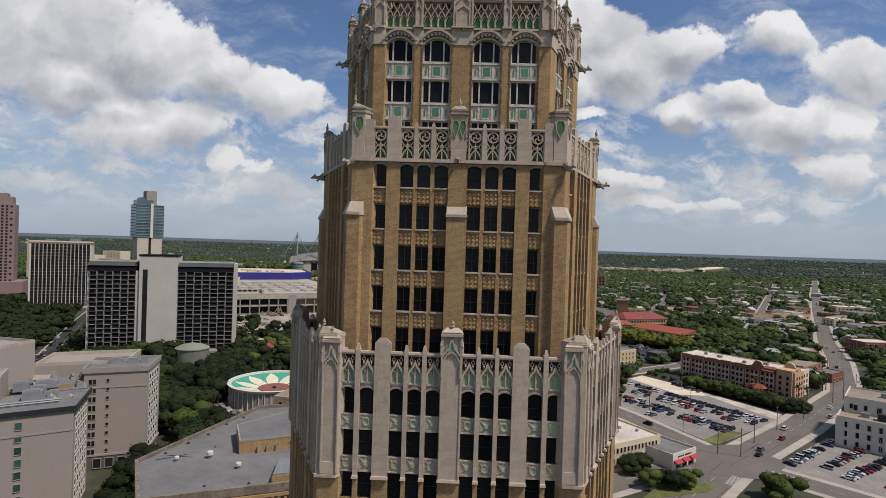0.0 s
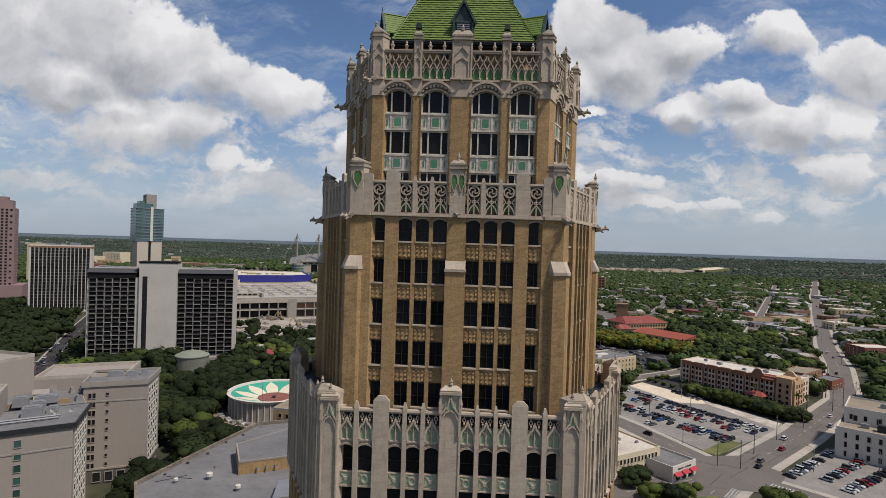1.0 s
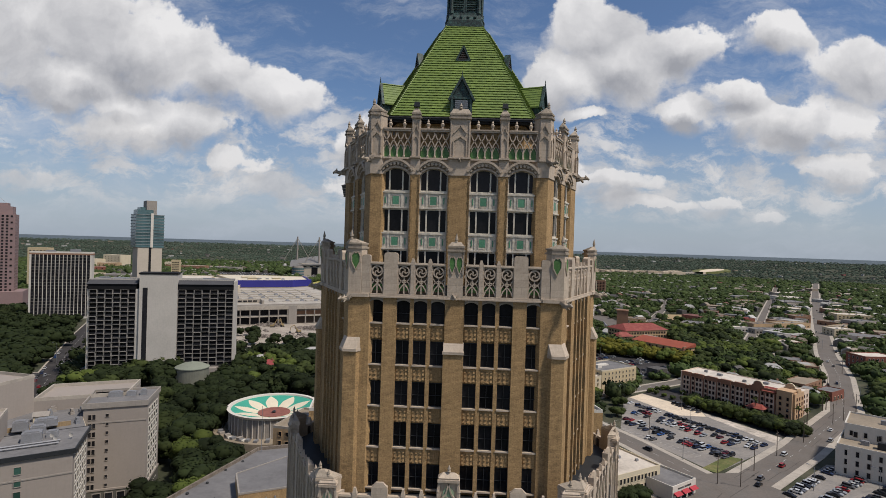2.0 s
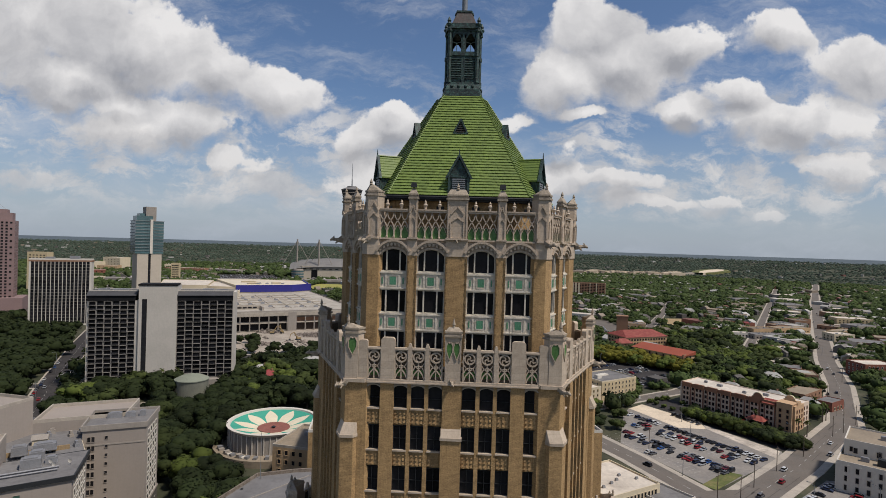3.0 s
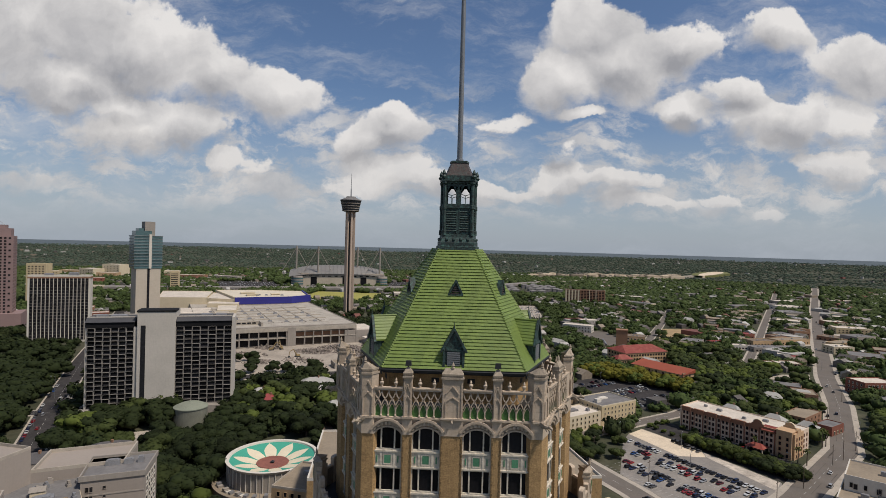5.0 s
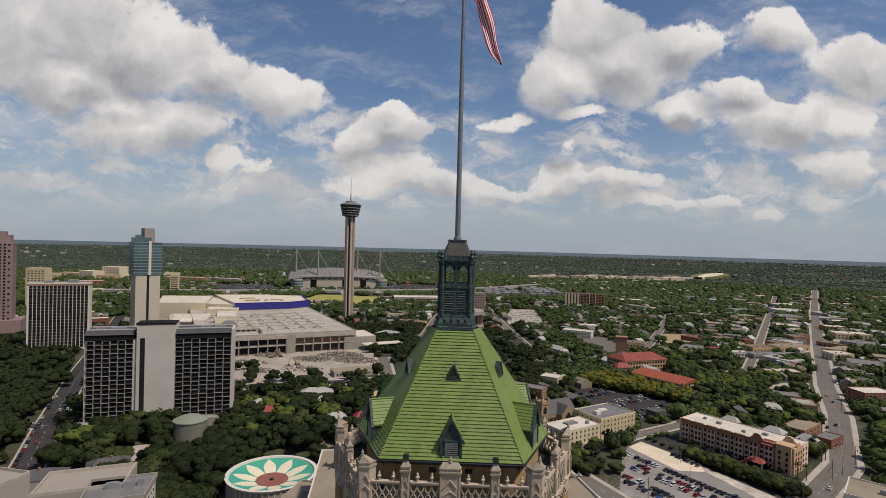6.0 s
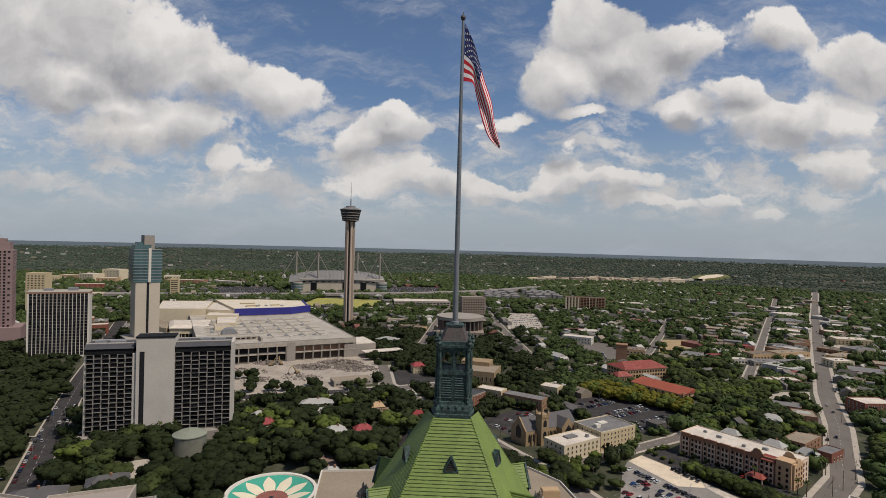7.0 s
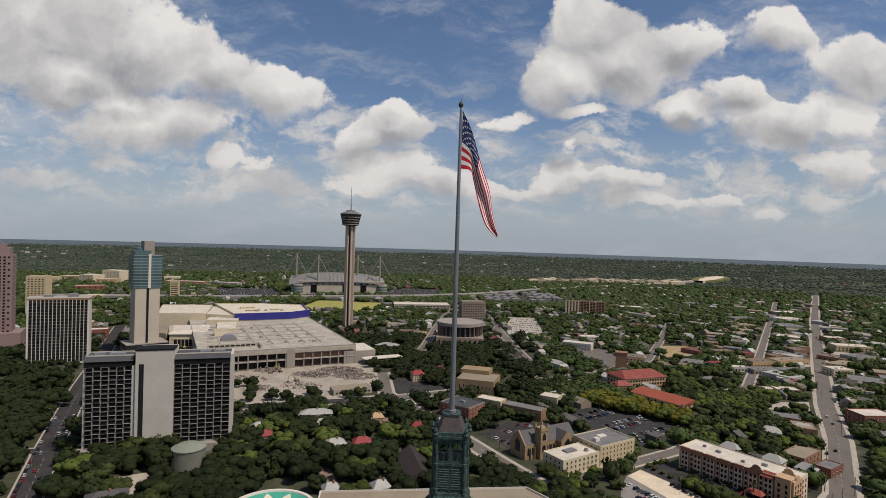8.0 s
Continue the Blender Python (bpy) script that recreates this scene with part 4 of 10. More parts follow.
def dormer(M, scale):
    """A gabled dormer; local -y looks outwards, 0 is the eaves line, z is counted from the eaves."""
    def roof():
        w, ze, zr = 1.12, 1.75, 3.75
        line = []
        for i in range(8):
            line += [(w * (1 - i / 8), ze + (zr - ze) * i / 8 + .07), (w * (1 - (i + 1) / 8), ze + (zr - ze) * (i + 1) / 8 + .01)]
        line = line + [(-x, z) for x, z in reversed(line[:-1])] + [(-w, ze - .06), (0, zr - .12), (w, ze - .06)]
        return Shape().loft([[(x, .62 * z + .7, z) for x, z in line], [(x, -.1, z) for x, z in line]])

    mm = M @ Matrix.Diagonal((scale, scale, scale, 1))
    ob = part("dormer", shared(("dormer",), lambda: Shape().upright([(-.95, 0), (.95, 0), (.95, 1.8), (0, 3.5), (-.95, 1.8)], .05, .3), COPPER), None, tower, "dark copper dormer with green tile roof", mm)
    part("ridge_roll", shared(("ridge_roll",), lambda: Shape().rod((0, -.12, 3.77), (0, 3.0, 3.77), .09, .09, 6), ROOF_TILE), None, ob)
    part("bargeboard", shared(("bargeboard",), lambda: Shape().strip([(-1.2, 1.6), (0, 3.78), (1.2, 1.6)], .2, -.16, .06), COPPER), None, ob)
    part("lintel", shared(("lintel",), lambda: Shape().box(-.78, .78, -.04, .1, 1.72, 1.9), COPPER), None, ob)
    part("finial", shared(("dormer_finial",), lambda: Shape().rod((0, -.1, 3.6), (0, -.1, 4.35), .08, .02, 6), COPPER), None, ob)
    for sg in (-1, 1):
        part("cheek", shared(("cheek",), lambda: Shape().box(-.05, .05, .3, 1.7, 0, 1.8), COPPER), None, ob, "", at(.9 * sg))
        part("corner_post", shared(("corner_post",), lambda: Shape().box(-.11, .11, -.06, .1, 0, 1.75).rod((0, .02, 1.75), (0, .02, 2.5), .09, .02, 6), COPPER), None, ob, "", at(.9 * sg))
    part("dormer_roof", shared(("dormer_roof",), roof, ROOF_TILE), None, ob)
    part("louvre", shared(("louvre",), lambda: [s.box(-.6, .6, -.03, .06, .35 + i * .19, .35 + i * .19 + .12) for s in [Shape()] for i in range(7)][-1], GREY_METAL), None, ob)


for k in range(6):
    A, B = Vector((*ce[k], 0)), Vector((*ce[(k + 1) % 6], 0))
    turn = math.atan2(B.y - A.y, B.x - A.x)
    mid = (A + B) / 2
    inward = Vector((-math.sin(turn), math.cos(turn), 0))
    front = k in (0, 3)
    mid = mid + inward * .12
    dormer(at(mid.x, mid.y, Z_EAVE, turn), 1.0 if front else 1.12)
    zv = 109.5
    f = (zv - Z_EAVE) / (Z_CROWN - Z_EAVE)
    C, D = Vector((*ct[(k + 1) % 6], 0)), Vector((*ct[k], 0))
    v = A.lerp(D, f).lerp(B.lerp(C, f), .5) - inward * .12
    vent = part("roof_vent", shared(("roof_vent",), lambda: Shape().strip([(-.72, .05), (.72, .05)], .16, 0, .3).strip([(-.7, .05), (0, 1.5), (.7, .05)], .16, 0, .6).upright([(-.6, .05), (.6, .05), (0, 1.3)], .2, .3), COPPER), None, tower, "small triangular copper roof vent", at(v.x, v.y, zv, turn))
    part("louvre", shared(("vent_louvre",), lambda: [s.box(-.5 + i * .11, .5 - i * .11, .06, .2, .18 + i * .2, .27 + i * .2) for s in [Shape()] for i in range(5)][-1], COPPER_BROWN), None, vent)

# ---- lantern ----
LAN = (1.40, 1.60, 1.72)
lantern = part("lantern", Shape().loft([[(x, y, z) for x, y in hexagon(*LAN, o)] for z, o in ((114.0, .55), (114.35, .55), (114.4, .42), (114.75, .42), (115.3, .22), (115.55, .2), (115.6, .0), (118.45, .0))]), COPPER, tower, "dark green patinated copper lantern")
part("band", Shape().slab(hexagon(*LAN, .14), 118.35, 118.62), COPPER, lantern)
part("cornice", Shape().slab(hexagon(*LAN, .12), 120.95, 121.15), COPPER, lantern)
part("cornice", Shape().slab(hexagon(*LAN, .30), 121.15, 121.4), COPPER, lantern)
part("cornice", Shape().slab(hexagon(*LAN, .16), 121.4, 121.75), COPPER, lantern)
part("cap", Shape().loft([[(x, y, 121.75) for x, y in hexagon(1.3, 1.45, 1.6)], [(x, y, 123.2) for x, y in hexagon(.72, .85, .95)]]), COPPER_BROWN, lantern)
part("cap", Shape().slab(hexagon(.8, .93, 1.03), 123.2, 123.4), COPPER, lantern)
cl = hexagon(*LAN, .05)
for k in range(6):
    x, y = cl[k]
    part("post", shared(("lantern_post",), lambda: Shape().lathe([(.26, 0), (.26, .5), (.2, .55), (.2, 2.7), (.26, 2.75), (.26, 3.1), (.18, 3.15), (.18, 5.3), (.28, 5.4), (.28, 5.6)], 8), COPPER), None, lantern, "", at(x, y, 115.5))
    part("crocket", shared(("crocket",), lambda: Shape().lathe([(.2, 0), (.3, .2), (.16, .4), (.22, .55), (.04, .95)], 8), COPPER), None, lantern, "", at(x * 1.08, y * 1.08, 121.4))
    x1, y1 = cl[(k + 1) % 6]
    L = math.hypot(x1 - x, y1 - y)
    F = at((x + x1) / 2, (y + y1) / 2, 0, math.atan2(y1 - y, x1 - x))

    def arcade(L=L):
        s = Shape().box(-.13, .13, -.02, .16, 0, 5.4)
        for sg in (-1, 1):
            c0 = sg * L / 4
            h = L / 4 - .06
            s.box(c0 - h + .0, c0 - h + .2, .02, .14, 3.0, 5.4).box(c0 + h - .2, c0 + h, .02, .14, 3.0, 5.4).box(c0 - h, c0 + h, .03, .13, 5.1, 5.45)
            s.strip([(c0 - h + .1, 4.7), (c0 - h * .4, 5.15), (c0, 5.42), (c0 + h * .4, 5.15), (c0 + h - .1, 4.7)], .3, .02, .14)
            s.strip([(c0 - h + .1, 4.3), (c0, 4.1), (c0 + h - .1, 4.3)], .06, .04, .12)
            s.box(c0 - .03, c0 + .03, .04, .12, 3.1, 4.15).box(c0 - h, c0 + h, .0, .14, 3.0, 3.25)
            s.box(c0 - h, c0 + h, .02, .14, .1, .28).box(c0 - h, c0 - h + .12, -.04, .1, .2, 2.7).box(c0 + h - .12, c0 + h, -.04, .1, .2, 2.7)
            for i in range(9):
                s.add([(c0 - h + .12, -.06, .42 + i * .25), (c0 + h - .12, -.06, .42 + i * .25), (c0 + h - .12, .06, .56 + i * .25), (c0 - h + .12, .06, .56 + i * .25)], [(0, 1, 2, 3)])
        for i in range(4):
            s.lathe([(.15, -.62), (.19, -.5), (.15, -.36)], 6, -L / 2 + L * (i + .5) / 4, -.25)
        return s
    part("arcade", shared(("arcade", round(L, 2)), arcade, COPPER), None, lantern, "", F @ at(0, 0, 115.55))
part("inner_floor", Shape().slab(hexagon(*LAN, -.1), 118.5, 118.7), DARK_METAL, lantern)

# ---- flagpole and flag ----
pole = thing("flagpole", "tall tapered grey steel flagpole on the lantern", "flagpole", at(AX, AY, 123.4))
part("shaft", Shape().lathe([(.42, 0), (.42, .25), (.30, .3), (.27, 6), (.24, 16), (.17, 26), (.12, 32.0)], 14), GREY_METAL, pole)
part("ball", Shape().lathe([(.06, 32.0), (.20, 32.1), (.27, 32.3), (.20, 32.52), (.05, 32.6), (.03, 32.9)], 12), COPPER_BROWN, pole)
part("halyard", Shape().rod((.2, -.12, 14), (.14, -.05, 31.8), .018, .018, 5), GREY_METAL, pole)
FLAG_RED = material("red_flag_cloth", (0.50, 0.022, 0.035), 0.9, big=(1.2, .1), fine=(20, .1), bump=.1)
FLAG_WHITE = material("white_flag_cloth", (0.72, 0.70, 0.68), 0.9, big=(1.2, .06), fine=(20, .06), bump=.1)
FLAG_BLUE = material("navy_flag_cloth", (0.022, 0.030, 0.11), 0.9, big=(1.2, .1), fine=(20, .1), bump=.1)


def curve(pts, t):
    n = len(pts) - 1
    i = min(int(t * n), n - 1)
    f = t * n - i
    p = [pts[max(0, min(n, i + j))] for j in (-1, 0, 1, 2)]
    return tuple(.5 * (2 * p[1][c] + (p[2][c] - p[0][c]) * f + (2 * p[0][c] - 5 * p[1][c] + 4 * p[2][c] - p[3][c]) * f * f + (3 * p[1][c] - p[0][c] - 3 * p[2][c] + p[3][c]) * f ** 3) for c in (0, 1))


UPPER_HEM = [(.2, 31.7), (1.1, 29.9), (1.85, 27.7), (2.5, 25.7), (3.2, 23.5), (3.6, 21.0), (4.3, 18.8)]
LOWER_HEM = [(.2, 25.6), (1.2, 25.4), (1.5, 24.4), (1.9, 22.7), (2.45, 20.9), (3.1, 19.5), (4.1, 18.5)]


def cloth(s, h):
    """A point of the drooping flag between its two hems: s from hoist to fly, h from top to foot; it folds as the hems draw together."""
    (x0, z0), (x1, z1) = curve(UPPER_HEM, s), curve(LOWER_HEM, s)
    slack = min(1, s / .5)
    fold = slack * (.16 * math.sin(h * 9 + 3 * s) + .10 * math.sin(h * 5 - 8 * s))
    g = h + slack * .02 * math.sin(h * 9 + 3 * s + 1.2)
    return x0 + (x1 - x0) * g + .05 * s * math.sin(11 * s + 3 * h), -.1 + fold + .35 * s * math.sin(6 * s), z0 + (z1 - z0) * g


flag = thing("flag", "red, white and blue striped flag drooping from the pole", "flag", at(AX, AY, 123.4))
NS = 48
for k in range(13):
    sh = Shape()
    s0 = .40 if k < 7 else 0.0
    n = int(NS * (1 - s0))
    for i in range(n):
        for j in range(3):
            sa, sb = s0 + (1 - s0) * i / n, s0 + (1 - s0) * (i + 1) / n
            ha, hb = (k + j / 3) / 13, (k + (j + 1) / 3) / 13
            sh.add([cloth(sa, hb), cloth(sb, hb), cloth(sb, ha), cloth(sa, ha)], [(0, 1, 2, 3)])
    part("stripe", sh, FLAG_WHITE if k % 2 else FLAG_RED, flag)
sh = Shape()
for i in range(18):
    for j in range(12):
        sa, sb, ha, hb = .4 * i / 18, .4 * (i + 1) / 18, 7 / 13 * j / 12, 7 / 13 * (j + 1) / 12
        sh.add([cloth(sa, hb), cloth(sb, hb), cloth(sb, ha), cloth(sa, ha)], [(0, 1, 2, 3)])
canton = part("canton", sh, FLAG_BLUE, flag, "navy canton with white stars")
for r in range(9):
    for q in range(6 - r % 2):
        s0, h0 = .4 * (q + .5 + .5 * (r % 2)) / 6, 7 / 13 * (r + .6) / 9.4
        pts = [cloth(s0 + .016 * (1 if i % 2 == 0 else .42) * math.cos(i * math.pi / 5 + math.pi / 2), h0 + .024 * (1 if i % 2 == 0 else .42) * math.sin(i * math.pi / 5 + math.pi / 2)) for i in range(10)]
        part("star", Shape().add([(x, y + o, z) for o in (-.03, .03) for x, y, z in pts], [tuple(range(10)), tuple(range(19, 9, -1))]), FLAG_WHITE, canton)


# ---- city materials ----
ASPHALT = material("asphalt", (0.135, 0.116, 0.098), 0.9, big=(0.05, 0.16), fine=(1.2, 0.12), bump=0.1, tint=(0.13, 0.118, 0.104))
LOT_ASPHALT = material("parking_asphalt", (0.235, 0.212, 0.185), 0.9, big=(0.06, 0.2), fine=(1.0, 0.14), bump=0.1, tint=(0.17, 0.16, 0.15))
# dark car park asphalt; on the left-hand streets its colour carries cloud shade
DARK_AND_SHADED_ASPHALT = material("dark_asphalt", (0.040, 0.037, 0.037), 0.95, big=(0.06, 0.25), fine=(1.0, 0.2), bump=0.1, tint=(0.065, 0.060, 0.056), spec=0.1)
CONCRETE = material("pale_concrete", (0.38, 0.335, 0.275), 0.9, big=(0.08, 0.12), fine=(1.5, 0.1), tint=(0.28, 0.25, 0.21))
PALE_GROUND = material("pale_crushed_stone", (0.60, 0.50, 0.37), 0.95, big=(0.05, 0.12), fine=(0.8, 0.12), tint=(0.48, 0.40, 0.30))
GRASS = material("dry_grass", (0.10, 0.115, 0.035), 0.95, big=(0.06, 0.25), fine=(1.2, 0.25), tint=(0.20, 0.165, 0.07))
YELLOW_GRASS = material("sunlit_lawn", (0.30, 0.27, 0.07), 0.95, big=(0.03, 0.2), fine=(0.6, 0.2), tint=(0.2, 0.22, 0.06))
YARD_DUST = material("demolition_dust", (0.34, 0.295, 0.24), 0.95, big=(0.05, 0.2), fine=(0.8, 0.2), tint=(0.25, 0.215, 0.175))
BALCONY = material("weathered_balcony_concrete", (0.215, 0.195, 0.168), 0.9, big=(0.1, 0.15), fine=(1.5, 0.12), streak=0.15)
SLAB_WALL = material("off_white_concrete", (0.47, 0.435, 0.38), 0.85, big=(0.06, 0.08), fine=(1.0, 0.06), streak=0.1)
HALL_ROOF = material("dusty_membrane_roof", (0.38, 0.345, 0.29), 0.85, big=(0.06, 0.2), fine=(0.8, 0.14), tint=(0.26, 0.235, 0.20))
PAINT = material("road_paint", (0.38, 0.37, 0.34), 0.8, big=(0.3, 0.2), fine=(3, 0.2))
BEIGE = material("beige_stucco", (0.295, 0.255, 0.218), 0.9, big=(0.10, 0.05), fine=(1.5, 0.04), streak=0.05)
CREAM = material("cream_stucco", (0.48, 0.385, 0.235), 0.9, big=(0.10, 0.07), fine=(1.5, 0.05), streak=0.08)
CREAM_PALE = material("pale_cream_stone", (0.55, 0.47, 0.33), 0.9, big=(0.10, 0.07), fine=(1.5, 0.05), streak=0.08)
WHITE_WALL = material("white_concrete", (0.56, 0.52, 0.45), 0.85, big=(0.06, 0.06), fine=(1.0, 0.05), streak=0.07)
GREY_CONC = material("grey_concrete", (0.28, 0.25, 0.215), 0.9, big=(0.08, 0.1), fine=(1.2, 0.08), streak=0.15)
PALE_ROOF = material("pale_membrane_roof", (0.55, 0.49, 0.41), 0.85, big=(0.06, 0.14), fine=(0.8, 0.1), tint=(0.40, 0.355, 0.30))
GREY_ROOF = material("grey_gravel_roof", (0.170, 0.163, 0.158), 0.9, big=(0.07, 0.16), fine=(0.9, 0.12), tint=(0.115, 0.110, 0.107))
DARK_ROOF = material("dark_flat_roof", (0.06, 0.06, 0.063), 0.8, big=(0.1, 0.2), fine=(1.0, 0.15))
TAN_ROOF = material("tan_gravel_roof", (0.245, 0.20, 0.145), 0.95, big=(0.08, 0.15), fine=(0.9, 0.12))
RED_ROOF = material("red_metal_roof", (0.215, 0.048, 0.036), 0.6, big=(0.1, 0.12), fine=(2, 0.08), tint=(0.30, 0.10, 0.07), streak=0.1)
ORANGE_ROOF = material("orange_red_tile_roof", (0.27, 0.068, 0.036), 0.7, big=(0.1, 0.12), fine=(2, 0.1))
RED_BRICK = material("red_brick", (0.20, 0.075, 0.05), 0.9, big=(0.2, 0.12), fine=(3, 0.12))
BROWN_BRICK = material("brown_brick", (0.25, 0.14, 0.085), 0.9, big=(0.2, 0.12), fine=(3, 0.1))
TAN_STUCCO = material("tan_stucco", (0.42, 0.29, 0.165), 0.9, big=(0.2, 0.08), fine=(2, 0.06))
YELLOW_STONE = material("yellow_limestone", (0.28, 0.20, 0.112), 0.9, big=(0.25, 0.14), fine=(2, 0.12), streak=0.15)
SLATE = material("grey_slate_roof", (0.085, 0.08, 0.08), 0.7, big=(0.2, 0.15), fine=(2, 0.15))
PINK_STONE = material("rose_granite_cladding", (0.24, 0.165, 0.155), 0.7, big=(0.05, 0.06), fine=(0.8, 0.05))
BLUE_PANEL = material("blue_wall_panel", (0.028, 0.028, 0.19), 0.6, big=(0.05, 0.1), fine=(0.6, 0.06))
TEAL_GLASS = material("teal_curtain_glass", (0.065, 0.115, 0.12), 0.2, big=(0.08, 0.25), fine=(0.4, 0.2), bump=0.0, vary=0.3, spec=0.5)
TEAL_PAINT = material("teal_roof_paint", (0.05, 0.30, 0.21), 0.7, big=(0.15, 0.1), fine=(2, 0.08))
PETAL = material("cream_roof_paint", (0.62, 0.55, 0.40), 0.8, big=(0.2, 0.08), fine=(2, 0.06))
RUST = material("rusty_red_roof", (0.22, 0.085, 0.065), 0.9, big=(0.4, 0.2), fine=(3, 0.2))
POOL = material("pool_water", (0.03, 0.28, 0.36), 0.08, big=(0.2, 0.1), fine=(2, 0.1), spec=0.6)
EQUIP = material("grey_roof_equipment", (0.24, 0.24, 0.245), 0.5, 0.3, big=(0.4, 0.15), fine=(3, 0.1))
RUBBLE = material("demolition_rubble", (0.19, 0.16, 0.135), 0.95, big=(0.1, 0.25), fine=(1.5, 0.2), island=0.4)
YELLOW_PAINT = material("yellow_machine_paint", (0.26, 0.19, 0.09), 0.6, big=(0.5, 0.15), fine=(3, 0.15))
WOOD = material("weathered_wood_pole", (0.11, 0.085, 0.065), 0.9, big=(1, 0.2), fine=(6, 0.2))
RED_CLOTH = material("red_awning", (0.36, 0.04, 0.05), 0.8, big=(0.5, 0.1), fine=(4, 0.1))

BUILT = []          # plans that no tree may stand on


def rz(x, y):
    """Height of the land: level in the city, a gentle rise far off."""
    r = math.hypot(x, y + 67)
    return 0.0 if r < 2300 else 74.0 * ((r - 2300) / 2600) ** 1.5


def rect(p, q, depth):
    """Plan with the front edge from p to q and the body behind it (to the left of the way)."""
    L = math.hypot(q[0] - p[0], q[1] - p[1])
    nx, ny = -(q[1] - p[1]) / L * depth, (q[0] - p[0]) / L * depth
    return [p, q, (q[0] + nx, q[1] + ny), (p[0] + nx, p[1] + ny)]


def edge_frame(poly, i):
    (x0, y0), (x1, y1) = poly[i], poly[(i + 1) % len(poly)]
    return at((x0 + x1) / 2, (y0 + y1) / 2, 0, math.atan2(y1 - y0, x1 - x0)), math.hypot(x1 - x0, y1 - y0)


def inset(poly, d):
    cx, cy = sum(p[0] for p in poly) / len(poly), sum(p[1] for p in poly) / len(poly)
    r = sum(math.hypot(p[0] - cx, p[1] - cy) for p in poly) / len(poly)
    f = 1 - d / r
    return [(cx + (x - cx) * f, cy + (y - cy) * f) for x, y in poly]


def ring(poly, d, z0, z1):
    """A parapet: a rim of width d round a plan."""
    s, b, n = Shape(), inset(poly, d), len(poly)
    k = [(x, y, z) for z in (z0, z1) for q in (poly, b) for x, y in q]
    f = []
    for i in range(n):
        j = (i + 1) % n
        f += [(i, j, 2 * n + j, 2 * n + i), (n + j, n + i, 3 * n + i, 3 * n + j), (2 * n + i, 2 * n + j, 3 * n + j, 3 * n + i), (j, i, n + i, n + j)]
    return s.add(k, f)


def win_mesh(w, h, frame_mat, t=0.14, glass=None):
    key = ("house_window", round(w, 2), round(h, 2), frame_mat.name, t)
    if key not in CACHE:
        s = Shape()
        s.box(-w / 2 - t, -w / 2, -.14, .05, -t, h + t).box(w / 2, w / 2 + t, -.14, .05, -t, h + t).box(-w / 2, w / 2, -.2, .05, -t, 0).box(-w / 2, w / 2, -.14, .05, h, h + t)
        n = len(s.f)
        s.box(-w / 2, w / 2, -.04, .05, 0, h)
        me = s.mesh("window", frame_mat, glass or GLASS)
        for i in range(n, len(s.f)):
            me.polygons[i].material_index = 1
        CACHE[key] = me
    return CACHE[key]


def windows_on(ob, poly, i, floors, bays, size, z_first, storey, mat, margin=1.5, glass=None, t=0.14):
    F, L = edge_frame(poly, i)
    away = F.to_3x3() @ Vector((0, -1, 0))
    if away.dot(Vector((0, -67, 0)) - F.translation) < 0:      # faces turned away from the street stay plain
        return
    me = win_mesh(size[0], size[1], mat, t, glass)
    if math.hypot(F.translation.x, F.translation.y + 67) > 730:      # too small to pick apart: one mesh a wall
        sh = Shape()
        for f in range(floors):
            for b in range(bays):
                m = F @ at(-L / 2 + margin + (L - 2 * margin) * (b + .5) / bays, 0, z_first + f * storey)
                sh.join(Shape().box(-size[0] / 2, size[0] / 2, -.05, .1, 0, size[1]).moved(m))
        tagged(part("windows", sh, glass or GLASS, ob), kind="stuff")
        return
    for f in range(floors):
        for b in range(bays):
            u = -L / 2 + margin + (L - 2 * margin) * (b + .5) / bays
            part("window", me, None, ob, "", F @ at(u, 0, z_first + f * storey))


def building(name, label, p, q, depth, h, wall, roof, floors=0, bays=(0, 0), size=(1.2, 1.6), frame_mat=None, parapet=0.9, storey=3.3, z_first=1.2, category="building", group="", cap=None, plan=None, keep_clear=True, t=0.14):
    poly = plan or rect(p, q, depth)
    ob = thing(name, label, category, None, group)
    part("wall", Shape().slab(poly, -0.5, h), wall, ob)
    part("roof", Shape().slab(inset(poly, .25), h, h + .15), roof, ob)
    if parapet:
        part("parapet", ring(poly, .45, h, h + parapet), cap or wall, ob)
    if floors:
        for i, n in ((0, bays[0]), (1, bays[1]), (len(poly) - 1, bays[1])):
            if n:
                windows_on(ob, poly, i, floors, n, size, z_first, storey, frame_mat or wall, t=t)
    if keep_clear:
        BUILT.append(inset(poly, -3.0))
    return ob, poly


def roof_box(ob, poly, u, v, w, d, h, z, mat=None):
    """Plant on a flat roof: at the fractions u, v of a four-cornered plan."""
    a, b, c, e = [Vector(x) for x in poly[:4]]
    p = a.lerp(b, u).lerp(e.lerp(c, u), v)
    turn = math.atan2(b.y - a.y, b.x - a.x)
    part("roof_plant", Shape().box(-w / 2, w / 2, -d / 2, d / 2, 0, h, top=.05).box(-w / 2 + .2, w / 2 - .2, -d / 2 + .2, d / 2 - .2, h, h + .25), mat or EQUIP, ob, "", at(p.x, p.y, z, turn))


